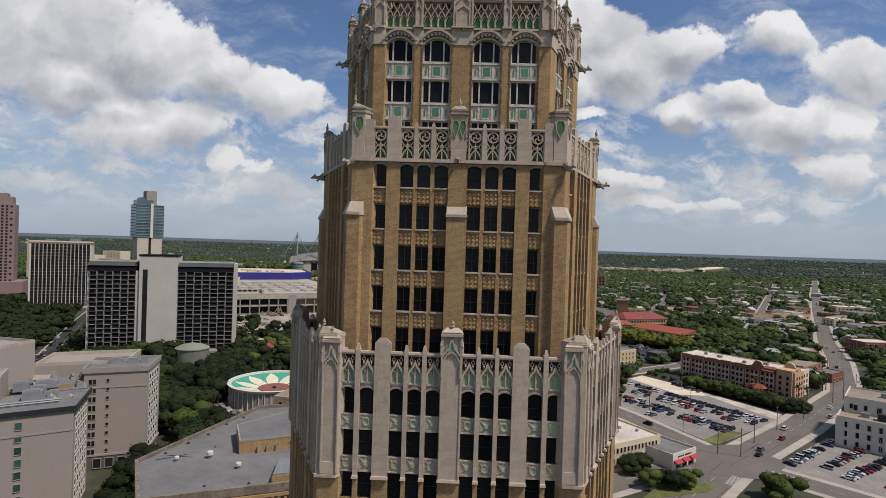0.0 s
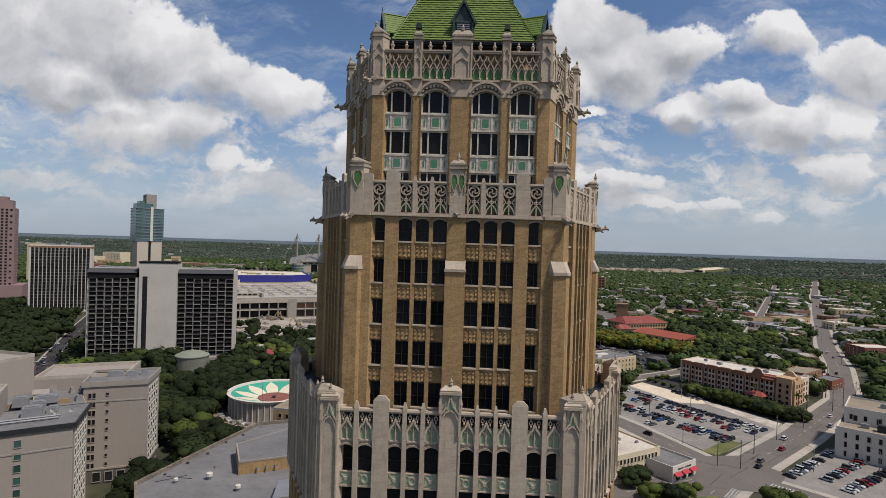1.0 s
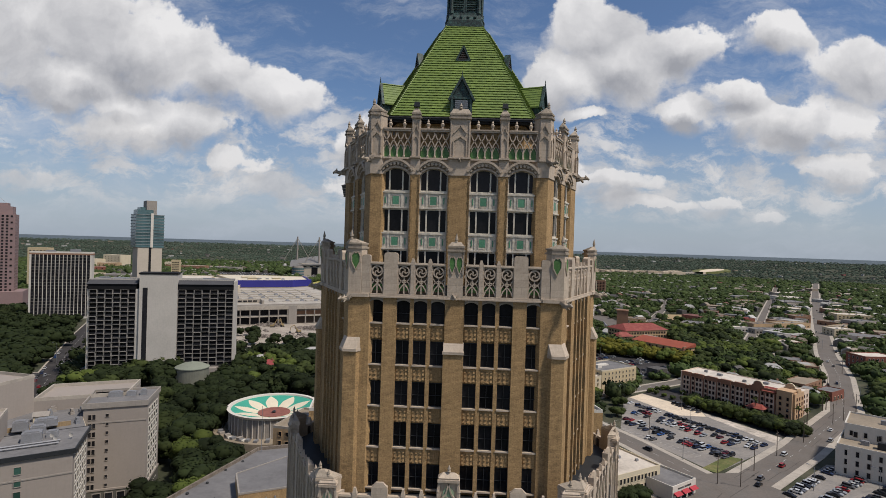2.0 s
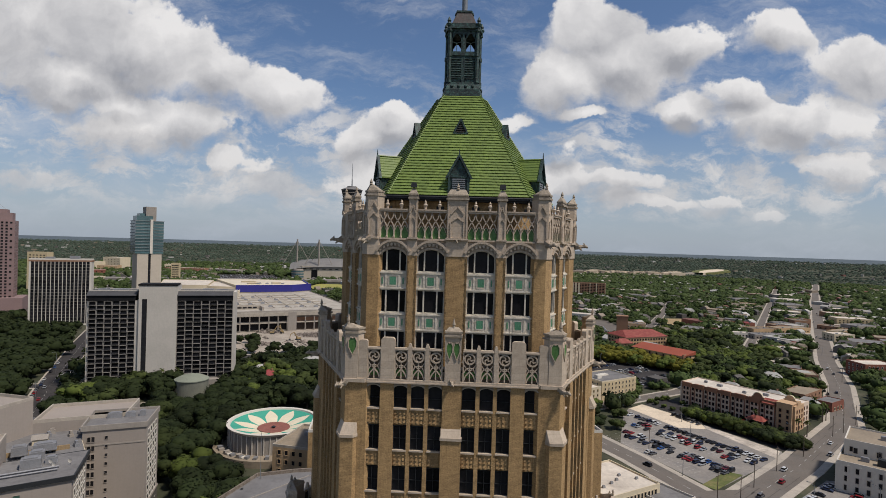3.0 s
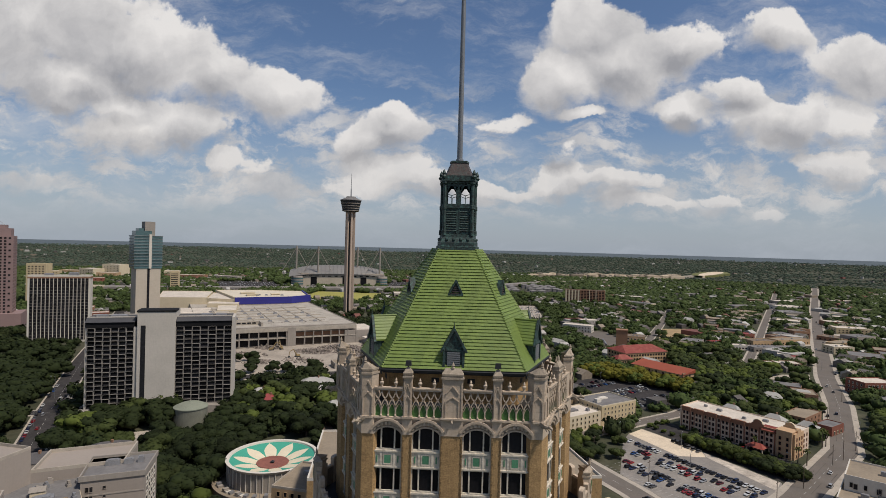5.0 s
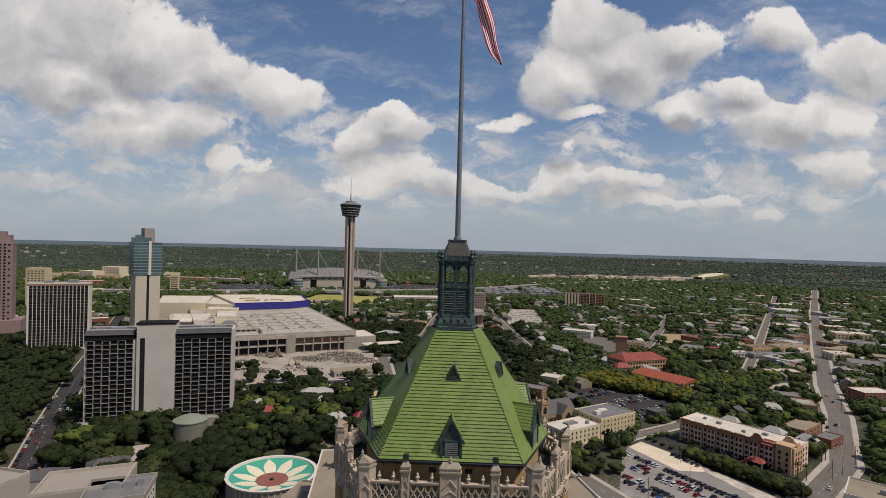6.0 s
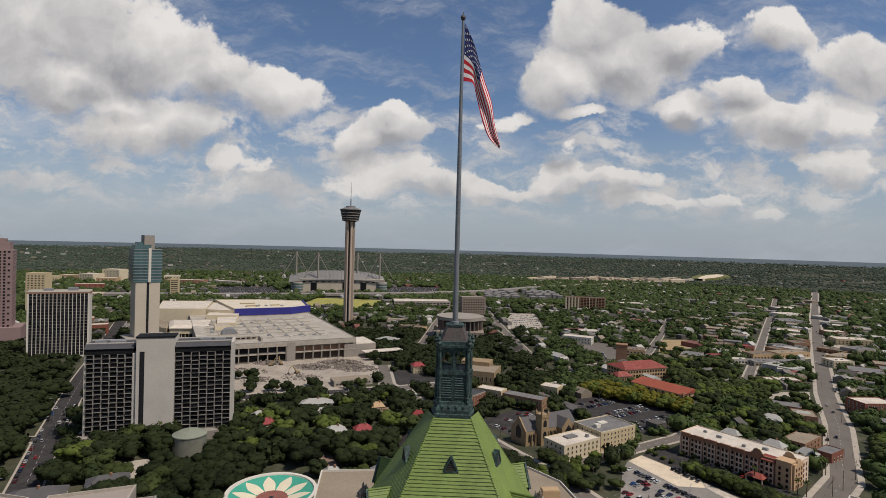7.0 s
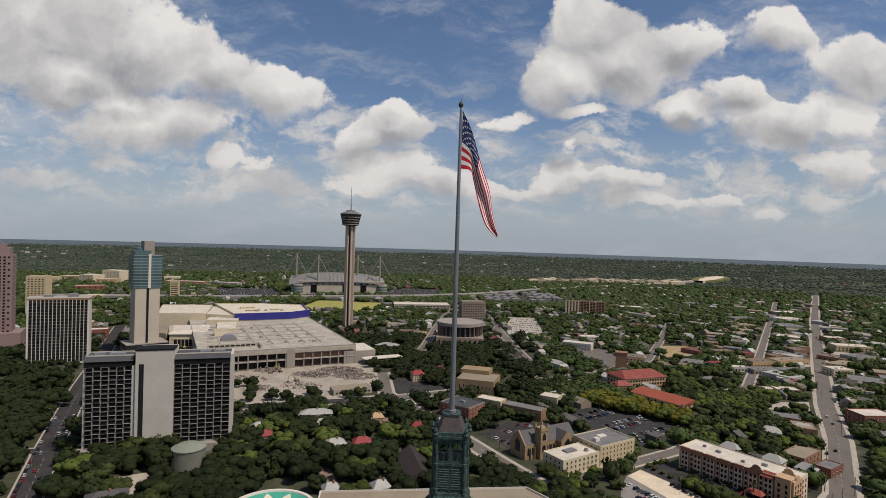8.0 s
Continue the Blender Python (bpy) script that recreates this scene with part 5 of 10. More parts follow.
def gable(poly, z0, z1, over=.4):
    """A saddle roof over a four-cornered plan; the ridge runs along the first edge."""
    a, b, c, d = [Vector((*p, z0)) for p in inset(poly, -over)]
    m0, m1 = (a + d) / 2 + Vector((0, 0, z1 - z0)), (b + c) / 2 + Vector((0, 0, z1 - z0))
    return Shape().add([a, b, c, d, m0, m1], [(0, 1, 5, 4), (2, 3, 4, 5), (0, 4, 3), (1, 2, 5), (0, 3, 2, 1)])


def hip(poly, z0, z1, f=.28, over=.5):
    a, b, c, d = [Vector((*p, z0)) for p in inset(poly, -over)]
    m0, m1 = (a + d) / 2, (b + c) / 2
    r0, r1 = m0.lerp(m1, f) + Vector((0, 0, z1 - z0)), m1.lerp(m0, f) + Vector((0, 0, z1 - z0))
    return Shape().add([a, b, c, d, r0, r1], [(0, 1, 5, 4), (2, 3, 4, 5), (3, 0, 4), (1, 2, 5), (0, 3, 2, 1)])


def ribbon(pts, w, z0, z1):
    """A band of width w along a line, as for roads."""
    s, n = Shape(), len(pts)
    L, R = [], []
    for i, (x, y) in enumerate(pts):
        x0, y0 = pts[max(0, i - 1)]
        x1, y1 = pts[min(n - 1, i + 1)]
        d = math.hypot(x1 - x0, y1 - y0)
        nx, ny = -(y1 - y0) / d * w / 2, (x1 - x0) / d * w / 2
        L.append((x + nx, y + ny))
        R.append((x - nx, y - ny))
    for i in range(n - 1):
        s.slab([R[i], R[i + 1], L[i + 1], L[i]], z0, z1)
    return s, R, L


def quad_strip(pts, w):
    _, R, L = ribbon(pts, w, 0, 1)
    return [[R[i], R[i + 1], L[i + 1], L[i]] for i in range(len(pts) - 1)]


# ---- ground ----
GROUND = material("city_ground", (0.040, 0.044, 0.023), 0.95, big=(0.012, 0.25), fine=(0.15, 0.25), bump=0.0, tint=(0.088, 0.080, 0.052))
g = Shape()
RADII = [0, 40, 100, 200, 350, 550, 800, 1100, 1500, 1900, 2300, 2700, 3100, 3500, 3900, 4300, 4700, 4950]
NA = 96
rows = [[(r * math.cos(2 * math.pi * a / NA), -67 + r * math.sin(2 * math.pi * a / NA)) for a in range(NA)] for r in RADII]
g.loft([[(x, y, rz(x, y) - .02) for x, y in row] for row in rows], cap=False)
ground = whole("ground", g, GROUND, "wide level city ground with grass, bare soil and paving", kind="structure")

# ---- roads and pavements ----
MAIN = [(60, 92), (105, 143), (160, 193), (226, 260), (290, 360), (344, 458), (526, 759), (760, 1140), (1176, 1803), (1500, 2330)]
CROSS = [(150, 100), (105, 146), (84, 195), (58, 246), (28, 292), (-4, 345), (-36, 395), (-66, 440), (-82, 520)]
BACK = [(-20, 72), (20, 98), (60, 124), (100, 143)]
CREAM_ST = [(56, 258), (90, 280), (156, 324), (225, 396), (290, 497), (420, 715), (560, 955), (748, 1276), (900, 1540)]
LEFT_ST = [(-192, 155), (-226, 214), (-262, 275), (-303, 348), (-345, 424), (-408, 545), (-520, 755)]
QUAY_ST = [(-262, 275), (-300, 268), (-350, 262)]
COURT_WEST = [(-52, 610), (-47, 690), (-41, 833), (-28, 1016), (0, 1200)]
HILL_ST = [(175, 575), (240, 640), (300, 770), (400, 1000)]
FAR_ST = [(-60, 425), (41, 480), (156, 555), (230, 610), (330, 690)]
YARD_ST = [(-215, 372), (-150, 392), (-66, 424)]
COURT_ST = [(88, 570), (69, 770), (56, 952), (45, 1148), (32, 1384)]
for k, (pts, w, wid) in enumerate(((MAIN, 13.5, 3.4), (CROSS, 11, 3), (BACK, 12, 3), (CREAM_ST, 8.5, 2.0), (LEFT_ST, 15, 1.2), (FAR_ST, 12, 3), (YARD_ST, 13, 4), (COURT_ST, 11, 1.6), (QUAY_ST, 9, 2), (COURT_WEST, 10, 1.4), (HILL_ST, 9, 1.4))):
    whole("pavement", ribbon(pts, w + 2 * wid, 0.0, 0.15 + .004 * k)[0], CONCRETE, "pale concrete pavement with a kerb beside the road", kind="structure")
    # the three left-hand streets get cloud shade through the darker asphalt colour
    whole("road", ribbon(pts, w, 0.02, 0.17 + .004 * k)[0], DARK_AND_SHADED_ASPHALT if pts in (LEFT_ST, YARD_ST, QUAY_ST) else ASPHALT, "worn grey asphalt city street", kind="structure")
    lines = Shape()
    for (x0, y0), (x1, y1) in list(zip(pts, pts[1:]))[:5]:
        L = math.hypot(x1 - x0, y1 - y0)
        for i in range(int(L / 9)):
            a, b = i * 9 / L, (i * 9 + 4) / L
            q = quad_strip([(x0 + (x1 - x0) * a, y0 + (y1 - y0) * a), (x0 + (x1 - x0) * b, y0 + (y1 - y0) * b)], .18)[0]
            lines.slab(q, .17 + .004 * k, .182 + .004 * k)
    whole("lane_marking", lines, PAINT, "worn white dashed lane lines on the road", kind="structure")
    if pts is CREAM_ST:      # trees lean over the near end
        BUILT.extend(quad_strip(pts[:5], 6) + quad_strip(pts[4:], w + 14))
        continue
    BUILT.extend(quad_strip(pts, w + 2 * wid + (8 if pts is MAIN else 6 if pts in (LEFT_ST, COURT_ST, COURT_WEST) else 3)))
whole("road", Shape().slab([(88, 132), (112, 128), (128, 146), (118, 164), (94, 160)], .1, .21), ASPHALT, "wide asphalt street crossing", kind="structure")

# ---- car parks ----
WORN_DRIVE = material("worn_pale_drive", (0.46, 0.40, 0.33), 0.95, big=(0.12, 0.4), fine=(0.8, 0.2), tint=(0.26, 0.235, 0.20))
LOT = [(108.5, 163), (160, 205), (163, 212), (141, 251), (134, 265), (118.5, 288), (106.5, 277), (99, 262), (84, 215)]
whole("car_park", Shape().slab(LOT, 0, .05), LOT_ASPHALT, "patched grey asphalt car park", kind="structure")
whole("car_park_strip", Shape().slab([(107, 277), (118, 287.3), (133.6, 264.5), (140.5, 250.5), (139, 242.5), (124, 243)], .05, .08), PALE_GROUND, "pale crushed stone strip of a car park", kind="structure")
whole("car_park_strip", Shape().slab([(139.4, 242.7), (140.8, 250.2), (162.2, 211.8), (155, 202)], .05, .076), WORN_DRIVE, "pale worn concrete drive of a car park", kind="structure")
DRIVE = [(119.5, 288.6), (141, 302), (186, 246), (168, 213), (164, 212.5), (142, 251.5), (135, 265.5)]
whole("car_park", Shape().slab(DRIVE, 0, .05), DARK_AND_SHADED_ASPHALT, "dark asphalt drive in front of the inn", kind="structure")
LOT2 = [(120, 141), (163, 178), (215, 172), (190, 100), (145, 112)]
whole("car_park", Shape().slab(LOT2, 0, .05), LOT_ASPHALT, "worn asphalt car park beside the crossing", kind="structure")
LOT3 = [(128, 326), (170, 356), (186, 378), (150, 412), (122, 424), (98, 412), (92, 380), (112, 350)]
whole("car_park", Shape().slab(LOT3, 0, .05), DARK_AND_SHADED_ASPHALT, "dark asphalt car park behind the cream building", kind="structure")
LOT4 = [(16, 340), (46, 305), (92, 350), (84, 372), (40, 372)]
whole("car_park", Shape().slab(LOT4, 0, .05), DARK_AND_SHADED_ASPHALT, "dark asphalt car park beside the church", kind="structure")
LOT5 = [(76, 806), (131, 780), (147, 1012), (84, 1010)]
whole("car_park", Shape().slab(LOT5, 0, .05), CONCRETE, "large pale concrete car park", kind="structure")
YARD = [(-255, 500), (-190, 375), (-112, 398), (-72, 470), (-104, 565), (-240, 545)]
whole("yard", Shape().slab(YARD, 0, .06), YARD_DUST, "bare pale demolition yard", kind="structure")
PLAZA = [(-66, 428), (-20, 436), (2, 460), (-60, 500), (-84, 470)]
whole("plaza", Shape().slab(PLAZA, 0, .06), DARK_AND_SHADED_ASPHALT, "paved plaza among trees", kind="structure")
PAVED = material("rose_brick_paving", (0.20, 0.135, 0.105), 0.9, big=(0.1, 0.2), fine=(1.5, 0.2), tint=(0.26, 0.20, 0.15))
SOIL = material("orange_bare_soil", (0.34, 0.24, 0.13), 0.95, big=(0.05, 0.25), fine=(0.8, 0.2), tint=(0.24, 0.20, 0.10))
OPEN = ((PAVED, "brick-paved court between the trees", [(-74, 366), (-52, 371), (-36, 326), (-49, 320), (-66, 350)]), (PAVED, "brick-paved garden path", [(-90, 275), (-82, 279), (-60, 232), (-70, 230)]),
        (CONCRETE, "pale paved terrace of the hotel garden", [(-200, 230), (-197, 242), (-186, 249), (-169, 257), (-157, 236), (-177, 219)]), (ASPHALT, "worn grey car park below the mansion", [(140, 654), (162, 600), (183, 589), (206, 624), (202, 700), (182, 708)]),
        (SOIL, "bare orange soil of a building plot", [(250, 634), (298, 642), (342, 755), (296, 748)]), (CONCRETE, "pale concrete forecourts of the shops", [(264, 419), (309, 424), (334, 467), (282, 460)]),
        (CONCRETE, "pale concrete yard beside the shops", [(398, 620), (450, 640), (470, 690), (400, 668)]), (CONCRETE, "pale concrete yard behind the stores", [(500, 690), (545, 680), (590, 740), (540, 752)]), (CONCRETE, "pale yard of the stores", [(330, 590), (372, 588), (396, 618), (352, 618)]))
for mat_, lab_, pl_ in OPEN:
    whole("open_ground", Shape().slab(pl_, 0, .07), mat_, lab_, kind="structure")
    BUILT.append(pl_)
YARDS = ([(-556, 1166), (-421, 1211), (-520, 1440), (-670, 1400)], [(-193, 1330), (-60, 1385), (-60, 1600), (-210, 1560)])
for pl_ in YARDS:
    whole("car_park", Shape().slab(pl_, 0, .06), DARK_AND_SHADED_ASPHALT, "large dark asphalt car park beside the arena", kind="structure")
    BUILT.append(pl_)
whole("open_ground", Shape().slab([(252, 350), (284, 344), (292, 392), (278, 396), (258, 364)], 0, .07), ASPHALT, "small asphalt forecourt of a brick store", kind="structure")
whole("lawn", Shape().slab([(-330, 1000), (-200, 1010), (-150, 1180), (-330, 1190)], 0, .06), YELLOW_GRASS, "dry yellow lawn", kind="structure")
whole("freeway", ribbon([(-900, 1060), (-560, 1150), (-300, 1240), (-120, 1318), (-4, 1396), (105, 1490), (236, 1655)], 34, 2.0, 7.0)[0], LOT_ASPHALT, "raised grey concrete freeway", kind="structure")
BUILT += [LOT, DRIVE, LOT2, LOT3, LOT4, LOT5, YARD, PLAZA, [(-330, 1000), (-200, 1010), (-150, 1180), (-330, 1190)]] + quad_strip([(-900, 1060), (-560, 1150), (-300, 1240), (-120, 1318), (-4, 1396), (105, 1490), (236, 1655)], 60)
whole("grass_verge", Shape().slab([(104, 167), (109, 163), (128, 180), (122, 183)], .05, .14), GRASS, "dry grass verge at the corner of the car park", kind="structure")
whole("traffic_island", Shape().slab([(60, 108), (84, 116), (92, 124), (70, 120)], .0, .3), GRASS, "planted traffic island", kind="structure")

# ---- white and black slab hotel ----
BLACK_PANEL = material("black_metal_panel", (0.012, 0.012, 0.013), 0.75, big=(0.1, 0.2), fine=(1.0, 0.2), spec=0.12)
HP, HQ = Vector((-232.7, 267)), Vector((-153, 296))
hd = (HQ - HP).normalized()
hn = Vector((-hd.y, hd.x))
HL = (HQ - HP).length
hotel = thing("slab_hotel", "tall concrete hotel with white core and gridded dark balconies", "hotel", at(HP.x, HP.y, 0, math.atan2(hd.y, hd.x)))
BUILT.append([tuple(HP - hn * 4), tuple(HQ - hn * 4), tuple(HQ + hn * 24), tuple(HP + hn * 24)])
S1, S2 = 26.2, 50.6      # the lift core along the front
part("wall", Shape().box(0, S1, 1.6, 18, 0, 57).box(S2, HL, 1.6, 18, 0, 57), BLACK_PANEL, hotel, "dark recessed wall")
part("end_wall", Shape().box(HL, HL + 1.8, .2, 19, 0, 62.4), SLAB_WALL, hotel)
part("end_wall", Shape().box(-1.0, 0, .2, 19, 0, 57), SLAB_WALL, hotel)
part("core_return", Shape().box(S1, S1 + 2.2, -.6, 18, 0, 57), SLAB_WALL, hotel)
part("top_storey", Shape().box(-.6, S1 + .2, -.4, 18, 56.6, 60.2).box(S2, HL, -.4, 18, 56.6, 60.2), BLACK_PANEL, hotel, "black metal top storey")
for x0, x1 in ((-1.2, S1 + .6), (S2, HL)):
    part("roof", Shape().add([(x0, -1.1, 60.2), (x1, -1.1, 60.2), (x1, 4.5, 62.6), (x0, 4.5, 62.6), (x0, 18, 62.6), (x1, 18, 62.6), (x0, 18, 60.0), (x1, 18, 60.0)], [(0, 1, 2, 3), (3, 2, 5, 4), (0, 3, 4, 6), (1, 7, 5, 2), (6, 7, 1, 0), (4, 5, 7, 6)]), DARK_ROOF, hotel)
    part("roof_rim", Shape().box(x0, x1, 4.4, 5.0, 62.6, 63.2).box(x0, x1, 17.6, 18.2, 62.6, 63.2), SLAB_WALL, hotel, "pale rim of the flat roof")
part("core", Shape().box(S1 + 2.2, S2, -1.8, 19, 0, 66.6), SLAB_WALL, hotel, "plain white concrete lift core")
part("core_cap", Shape().box(S1 + 1.8, S2 + .3, -2.1, 12, 66.6, 67.6), BLACK_PANEL, hotel)
part("slot_window", Shape().box(S1 + 4.2, S1 + 7.0, -1.9, -1.6, 6, 58), GLASS, hotel)
# grey taken down so the colour carries cloud shade over the slab
FRAME_CONC = material("grey_balcony_frames", (0.25, 0.23, 0.205), 0.9, big=(0.1, 0.12), fine=(1.5, 0.1), streak=0.12)
ROWS = 20
for s0, s1, n in ((0, S1, 6), (S2, HL, 7)):
    bw, sh_ = (s1 - s0) / n, 56.4 / ROWS
    me_key = ("balcony", round(bw, 2))
    if me_key not in CACHE:
        x, xi, z0, z1 = bw / 2, bw / 2 - .3, .2, sh_ - .14
        out = [(-x, 0), (x, 0), (x, sh_), (-x, sh_)]
        inn_ = [(-xi, z0), (xi, z0), (xi, z1), (-xi, z1)]
        v = [(a_, -.3, c_) for a_, c_ in out] + [(a_, -.3, c_) for a_, c_ in inn_] + [(a_, 1.2, c_) for a_, c_ in inn_] + [(a_, 1.7, c_) for a_, c_ in out] + [(-xi, -.2, 1.15), (xi, -.2, 1.15)]
        f_ = [(i, (i + 1) % 4, 4 + (i + 1) % 4, 4 + i) for i in range(4)] + [(4 + i, 4 + (i + 1) % 4, 8 + (i + 1) % 4, 8 + i) for i in range(4)] + [((i + 1) % 4, i, 12 + i, 12 + (i + 1) % 4) for i in range(4)] + [(8, 9, 10, 11), (4, 5, 17, 16)]
        me = Shape().add(v, f_).mesh("balcony", FRAME_CONC, GLASS)
        for i in (12, 13):
            me.polygons[i].material_index = 1
        CACHE[me_key] = me
    for i in range(n):
        for f in range(ROWS):
            part("balcony", CACHE[me_key], None, hotel, "", at(s0 + bw * (i + .5), -.25 if (i + f) % 2 else .2, .2 + f * sh_ + (.22 if i % 2 else 0)))
part("podium", Shape().box(-4, HL + 4, -6, 2, 0, 5.5), GREY_CONC, hotel)
for x0, x1, y0, y1, h in ((3, 9, 8, 12, 1.4), (11, 20, 9, 15, .9), (HL - 20, HL - 13, 8, 13, 1.2), (HL - 11, HL - 4, 9, 12, 1.0)):
    part("roof_plant", Shape().box(x0, x1, y0, y1, 62.6, 62.6 + h, top=.1), EQUIP, hotel)
pool = thing("swimming_pool", "small turquoise swimming pool beside the hotel", "pool", at(-241, 279, 5.3, math.radians(35)))
part("water", Shape().box(-3.8, 3.8, -2.6, 2.6, 0, .3), POOL, pool)
part("deck", ring([(-6.5, -5), (6.5, -5), (6.5, 5), (-6.5, 5)], 2.6, -5.4, .4), GREY_CONC, pool)
BUILT.append([(-264, 284), (-250, 280), (-244, 292), (-256, 298)])
tank = thing("round_pavilion", "round grey-green pavilion with a low conical roof", "pavilion", at(-163, 262))
part("wall", Shape().lathe([(9.5, -.5), (9.5, 11.6)], 36), material("grey_green_wall", (0.16, 0.162, 0.128), .9, big=(.2, .15), fine=(2, .1), streak=.2), tank)
part("roof", Shape().lathe([(9.9, 11.6), (9.9, 12.1), (6, 13.9), (1, 14.9), (.6, 15.3), (.1, 15.4)], 36), material("grey_green_roof", (0.20, 0.215, 0.165), .8, big=(.2, .1), fine=(2, .1)), tank)
BUILT.append([(-174, 252), (-151, 250), (-151, 274), (-174, 274)])

# ---- white grid hotel, glass tower hotel, rose tower ----
ob, pl = building("grid_hotel", "white gridded hotel slab with dark windows", (-452, 489), (-402, 514), 16, 70, WHITE_WALL, GREY_ROOF, 20, (15, 0), (2.75, 3.12), GREY_CONC, 1.6, 3.35, 2.2, "hotel", t=.1)
part("top_band", ring(inset(pl, -.4), .8, 68.4, 70.2), BROWN_BRICK, ob)
roof_box(ob, pl, .7, .6, 9, 7, 4, 70)
roof_box(ob, pl, .3, .6, 8, 6, 3, 70)
gl = thing("glass_hotel_tower", "tall hotel tower, pale concrete below and teal glass above", "tower", at(-373, 570, 0, math.radians(43)))
part("shaft", Shape().box(-13, 13, -9, 16, 0, 78), material("pale_cream_concrete", (0.46, 0.40, 0.32), .85, big=(.05, .06), fine=(.6, .05)), gl)
part("slot_window", Shape().box(-1.3, 1.3, -9.2, -8.8, 4, 78), GLASS, gl)
for f in range(11):
    fl = part("glass_storey", shared(("glass_storey",), lambda: Shape().box(-15.4, 0, -9.6, 16.4, 0, 2.9).box(2.8, 14.4, -9.6, 16.4, 0, 2.9), TEAL_GLASS), None, gl, "", at(0, 0, 78 + f * 3.5))
    part("floor_edge", shared(("floor_edge",), lambda: Shape().box(-15.9, 14.9, -10, 16.8, 2.9, 3.5), material("pale_floor_edge", (0.19, 0.215, 0.215), .7)), None, fl)
part("fin", Shape().box(0, 2.8, -10.2, 0, 78, 118), WHITE_WALL, gl)
part("glass_crown", Shape().box(-14, 3, -8, 12, 116.5, 122).box(-10, 0, -4, 12, 122, 125), TEAL_GLASS, gl)
part("crown_slab", Shape().box(-4, 7, -6, 10, 116, 133), GREY_CONC, gl)
part("podium", Shape().box(-22, 22, -14, 20, 0, 13), DARK_METAL, gl)
part("podium", Shape().box(-22.5, 22.5, -14.5, 20.5, 13, 14).box(-22.5, 22.5, -14.5, 20.5, 6, 7), GREY_CONC, gl)
BUILT.append([(-410, 540), (-340, 570), (-330, 620), (-400, 610)])
rose = thing("rose_tower", "tall rose granite hotel tower with stepped top", "tower", at(-548, 556, 0, math.radians(32)))
part("shaft", Shape().box(-20, 20, -12, 14, 0, 112), PINK_STONE, rose)
part("shaft", Shape().box(-17, 17, -9, 12, 112, 121).box(-12, 12, -6, 9, 121, 125), PINK_STONE, rose)
part("podium", Shape().box(-28, 30, -22, 20, 0, 22), PINK_STONE, rose)
part("mast", Shape().rod((0, 0, 124), (0, 0, 150), .35, .1, 6).rod((-10, 0, 125), (0, 0, 134), .2, .2, 5).rod((10, 0, 125), (0, 0, 134), .2, .2, 5), GREY_METAL, rose)
for f in range(30):
    for b in range(3, 9):
        if (b % 3) != 2 or f % 2:
            part("window", win_mesh(2.2, 2.1, PINK_STONE, .1), None, rose, "", at(-17 + b * 4.2, -12, 4 + f * 3.6))
    for b in range(4):
        part("window", win_mesh(2.2, 2.1, PINK_STONE, .1), None, rose, "", Matrix.Translation((20, -9 + b * 6, 4 + f * 3.6)) @ Matrix.Rotation(math.pi / 2, 4, "Z"))
for p, q, d, h, wall, n in (((-712, 805), (-684, 812), 22, 66, CREAM, 16), ((-1076, 1439), (-1030, 1430), 40, 22, CREAM_PALE, 4), ((-1030, 1470), (-975, 1462), 40, 34, CREAM_PALE, 6), ((-968, 1525), (-930, 1540), 40, 30, CREAM, 5), ((-1000, 1400), (-950, 1410), 30, 14, TAN_STUCCO, 3),
                             ((-911, 1194), (-860, 1226), 26, 14, RED_BRICK, 3), ((-638, 1113), (-622, 1118), 14, 40, CREAM, 9), ((-832, 1438), (-722, 1444), 30, 12, BROWN_BRICK, 2), ((-700, 1470), (-633, 1461), 26, 10, GREY_CONC, 2), ((-1130, 1380), (-1100, 1390), 30, 16, CREAM, 3),
                             ((-790, 1060), (-762, 1068), 20, 9, CREAM_PALE, 2), ((-520, 620), (-470, 650), 18, 12, RED_BRICK, 2), ((-560, 700), (-535, 715), 22, 10, BROWN_BRICK, 2), ((-1180, 1500), (-1120, 1500), 30, 12, TAN_STUCCO, 2), ((-900, 1560), (-860, 1575), 30, 14, CREAM_PALE, 2)):
    building("office_block", "plain flat-roofed mid-rise block beyond the railway", p, q, d, h, wall, PALE_ROOF, n, (5, 0), (2.6, 1.7), wall, 1, (h - 3) / n, 2)

# ---- convention hall ----
hall = thing("convention_hall", "huge low convention hall with pale flat roofs and a blue wall", "hall")
FP, FQ = Vector((-264, 479)), Vector((-119, 559))
fd = (FQ - FP).normalized()
fn = Vector((-fd.y, fd.x))
low = rect(tuple(FP), tuple(FQ), 262)
part("wall", Shape().slab([tuple(Vector(p) + fn * (4 if i < 2 else 0)) for i, p in enumerate(low)], -.5, 20), GREY_CONC, hall)
part("roof", Shape().slab(low, 20, 21.4), HALL_ROOF, hall)
part("parapet", ring(low, 1.0, 21.4, 22.2), GREY_CONC, hall)
upper = [(-319.5, 698), (-250.7, 736), (-232, 769), (-262, 830), (-331, 828), (-397, 806)]
part("upper_wall", Shape().slab(upper, 0, 31.4), CREAM_PALE, hall, "cream upper hall")
part("upper_roof", Shape().slab(inset(upper, 1), 31.4, 32), material("bright_membrane_roof", (0.55, 0.49, 0.38), .8, big=(.05, .1), fine=(.6, .06)), hall)
part("upper_parapet", ring(upper, 1.0, 31.4, 32.6), CREAM_PALE, hall)
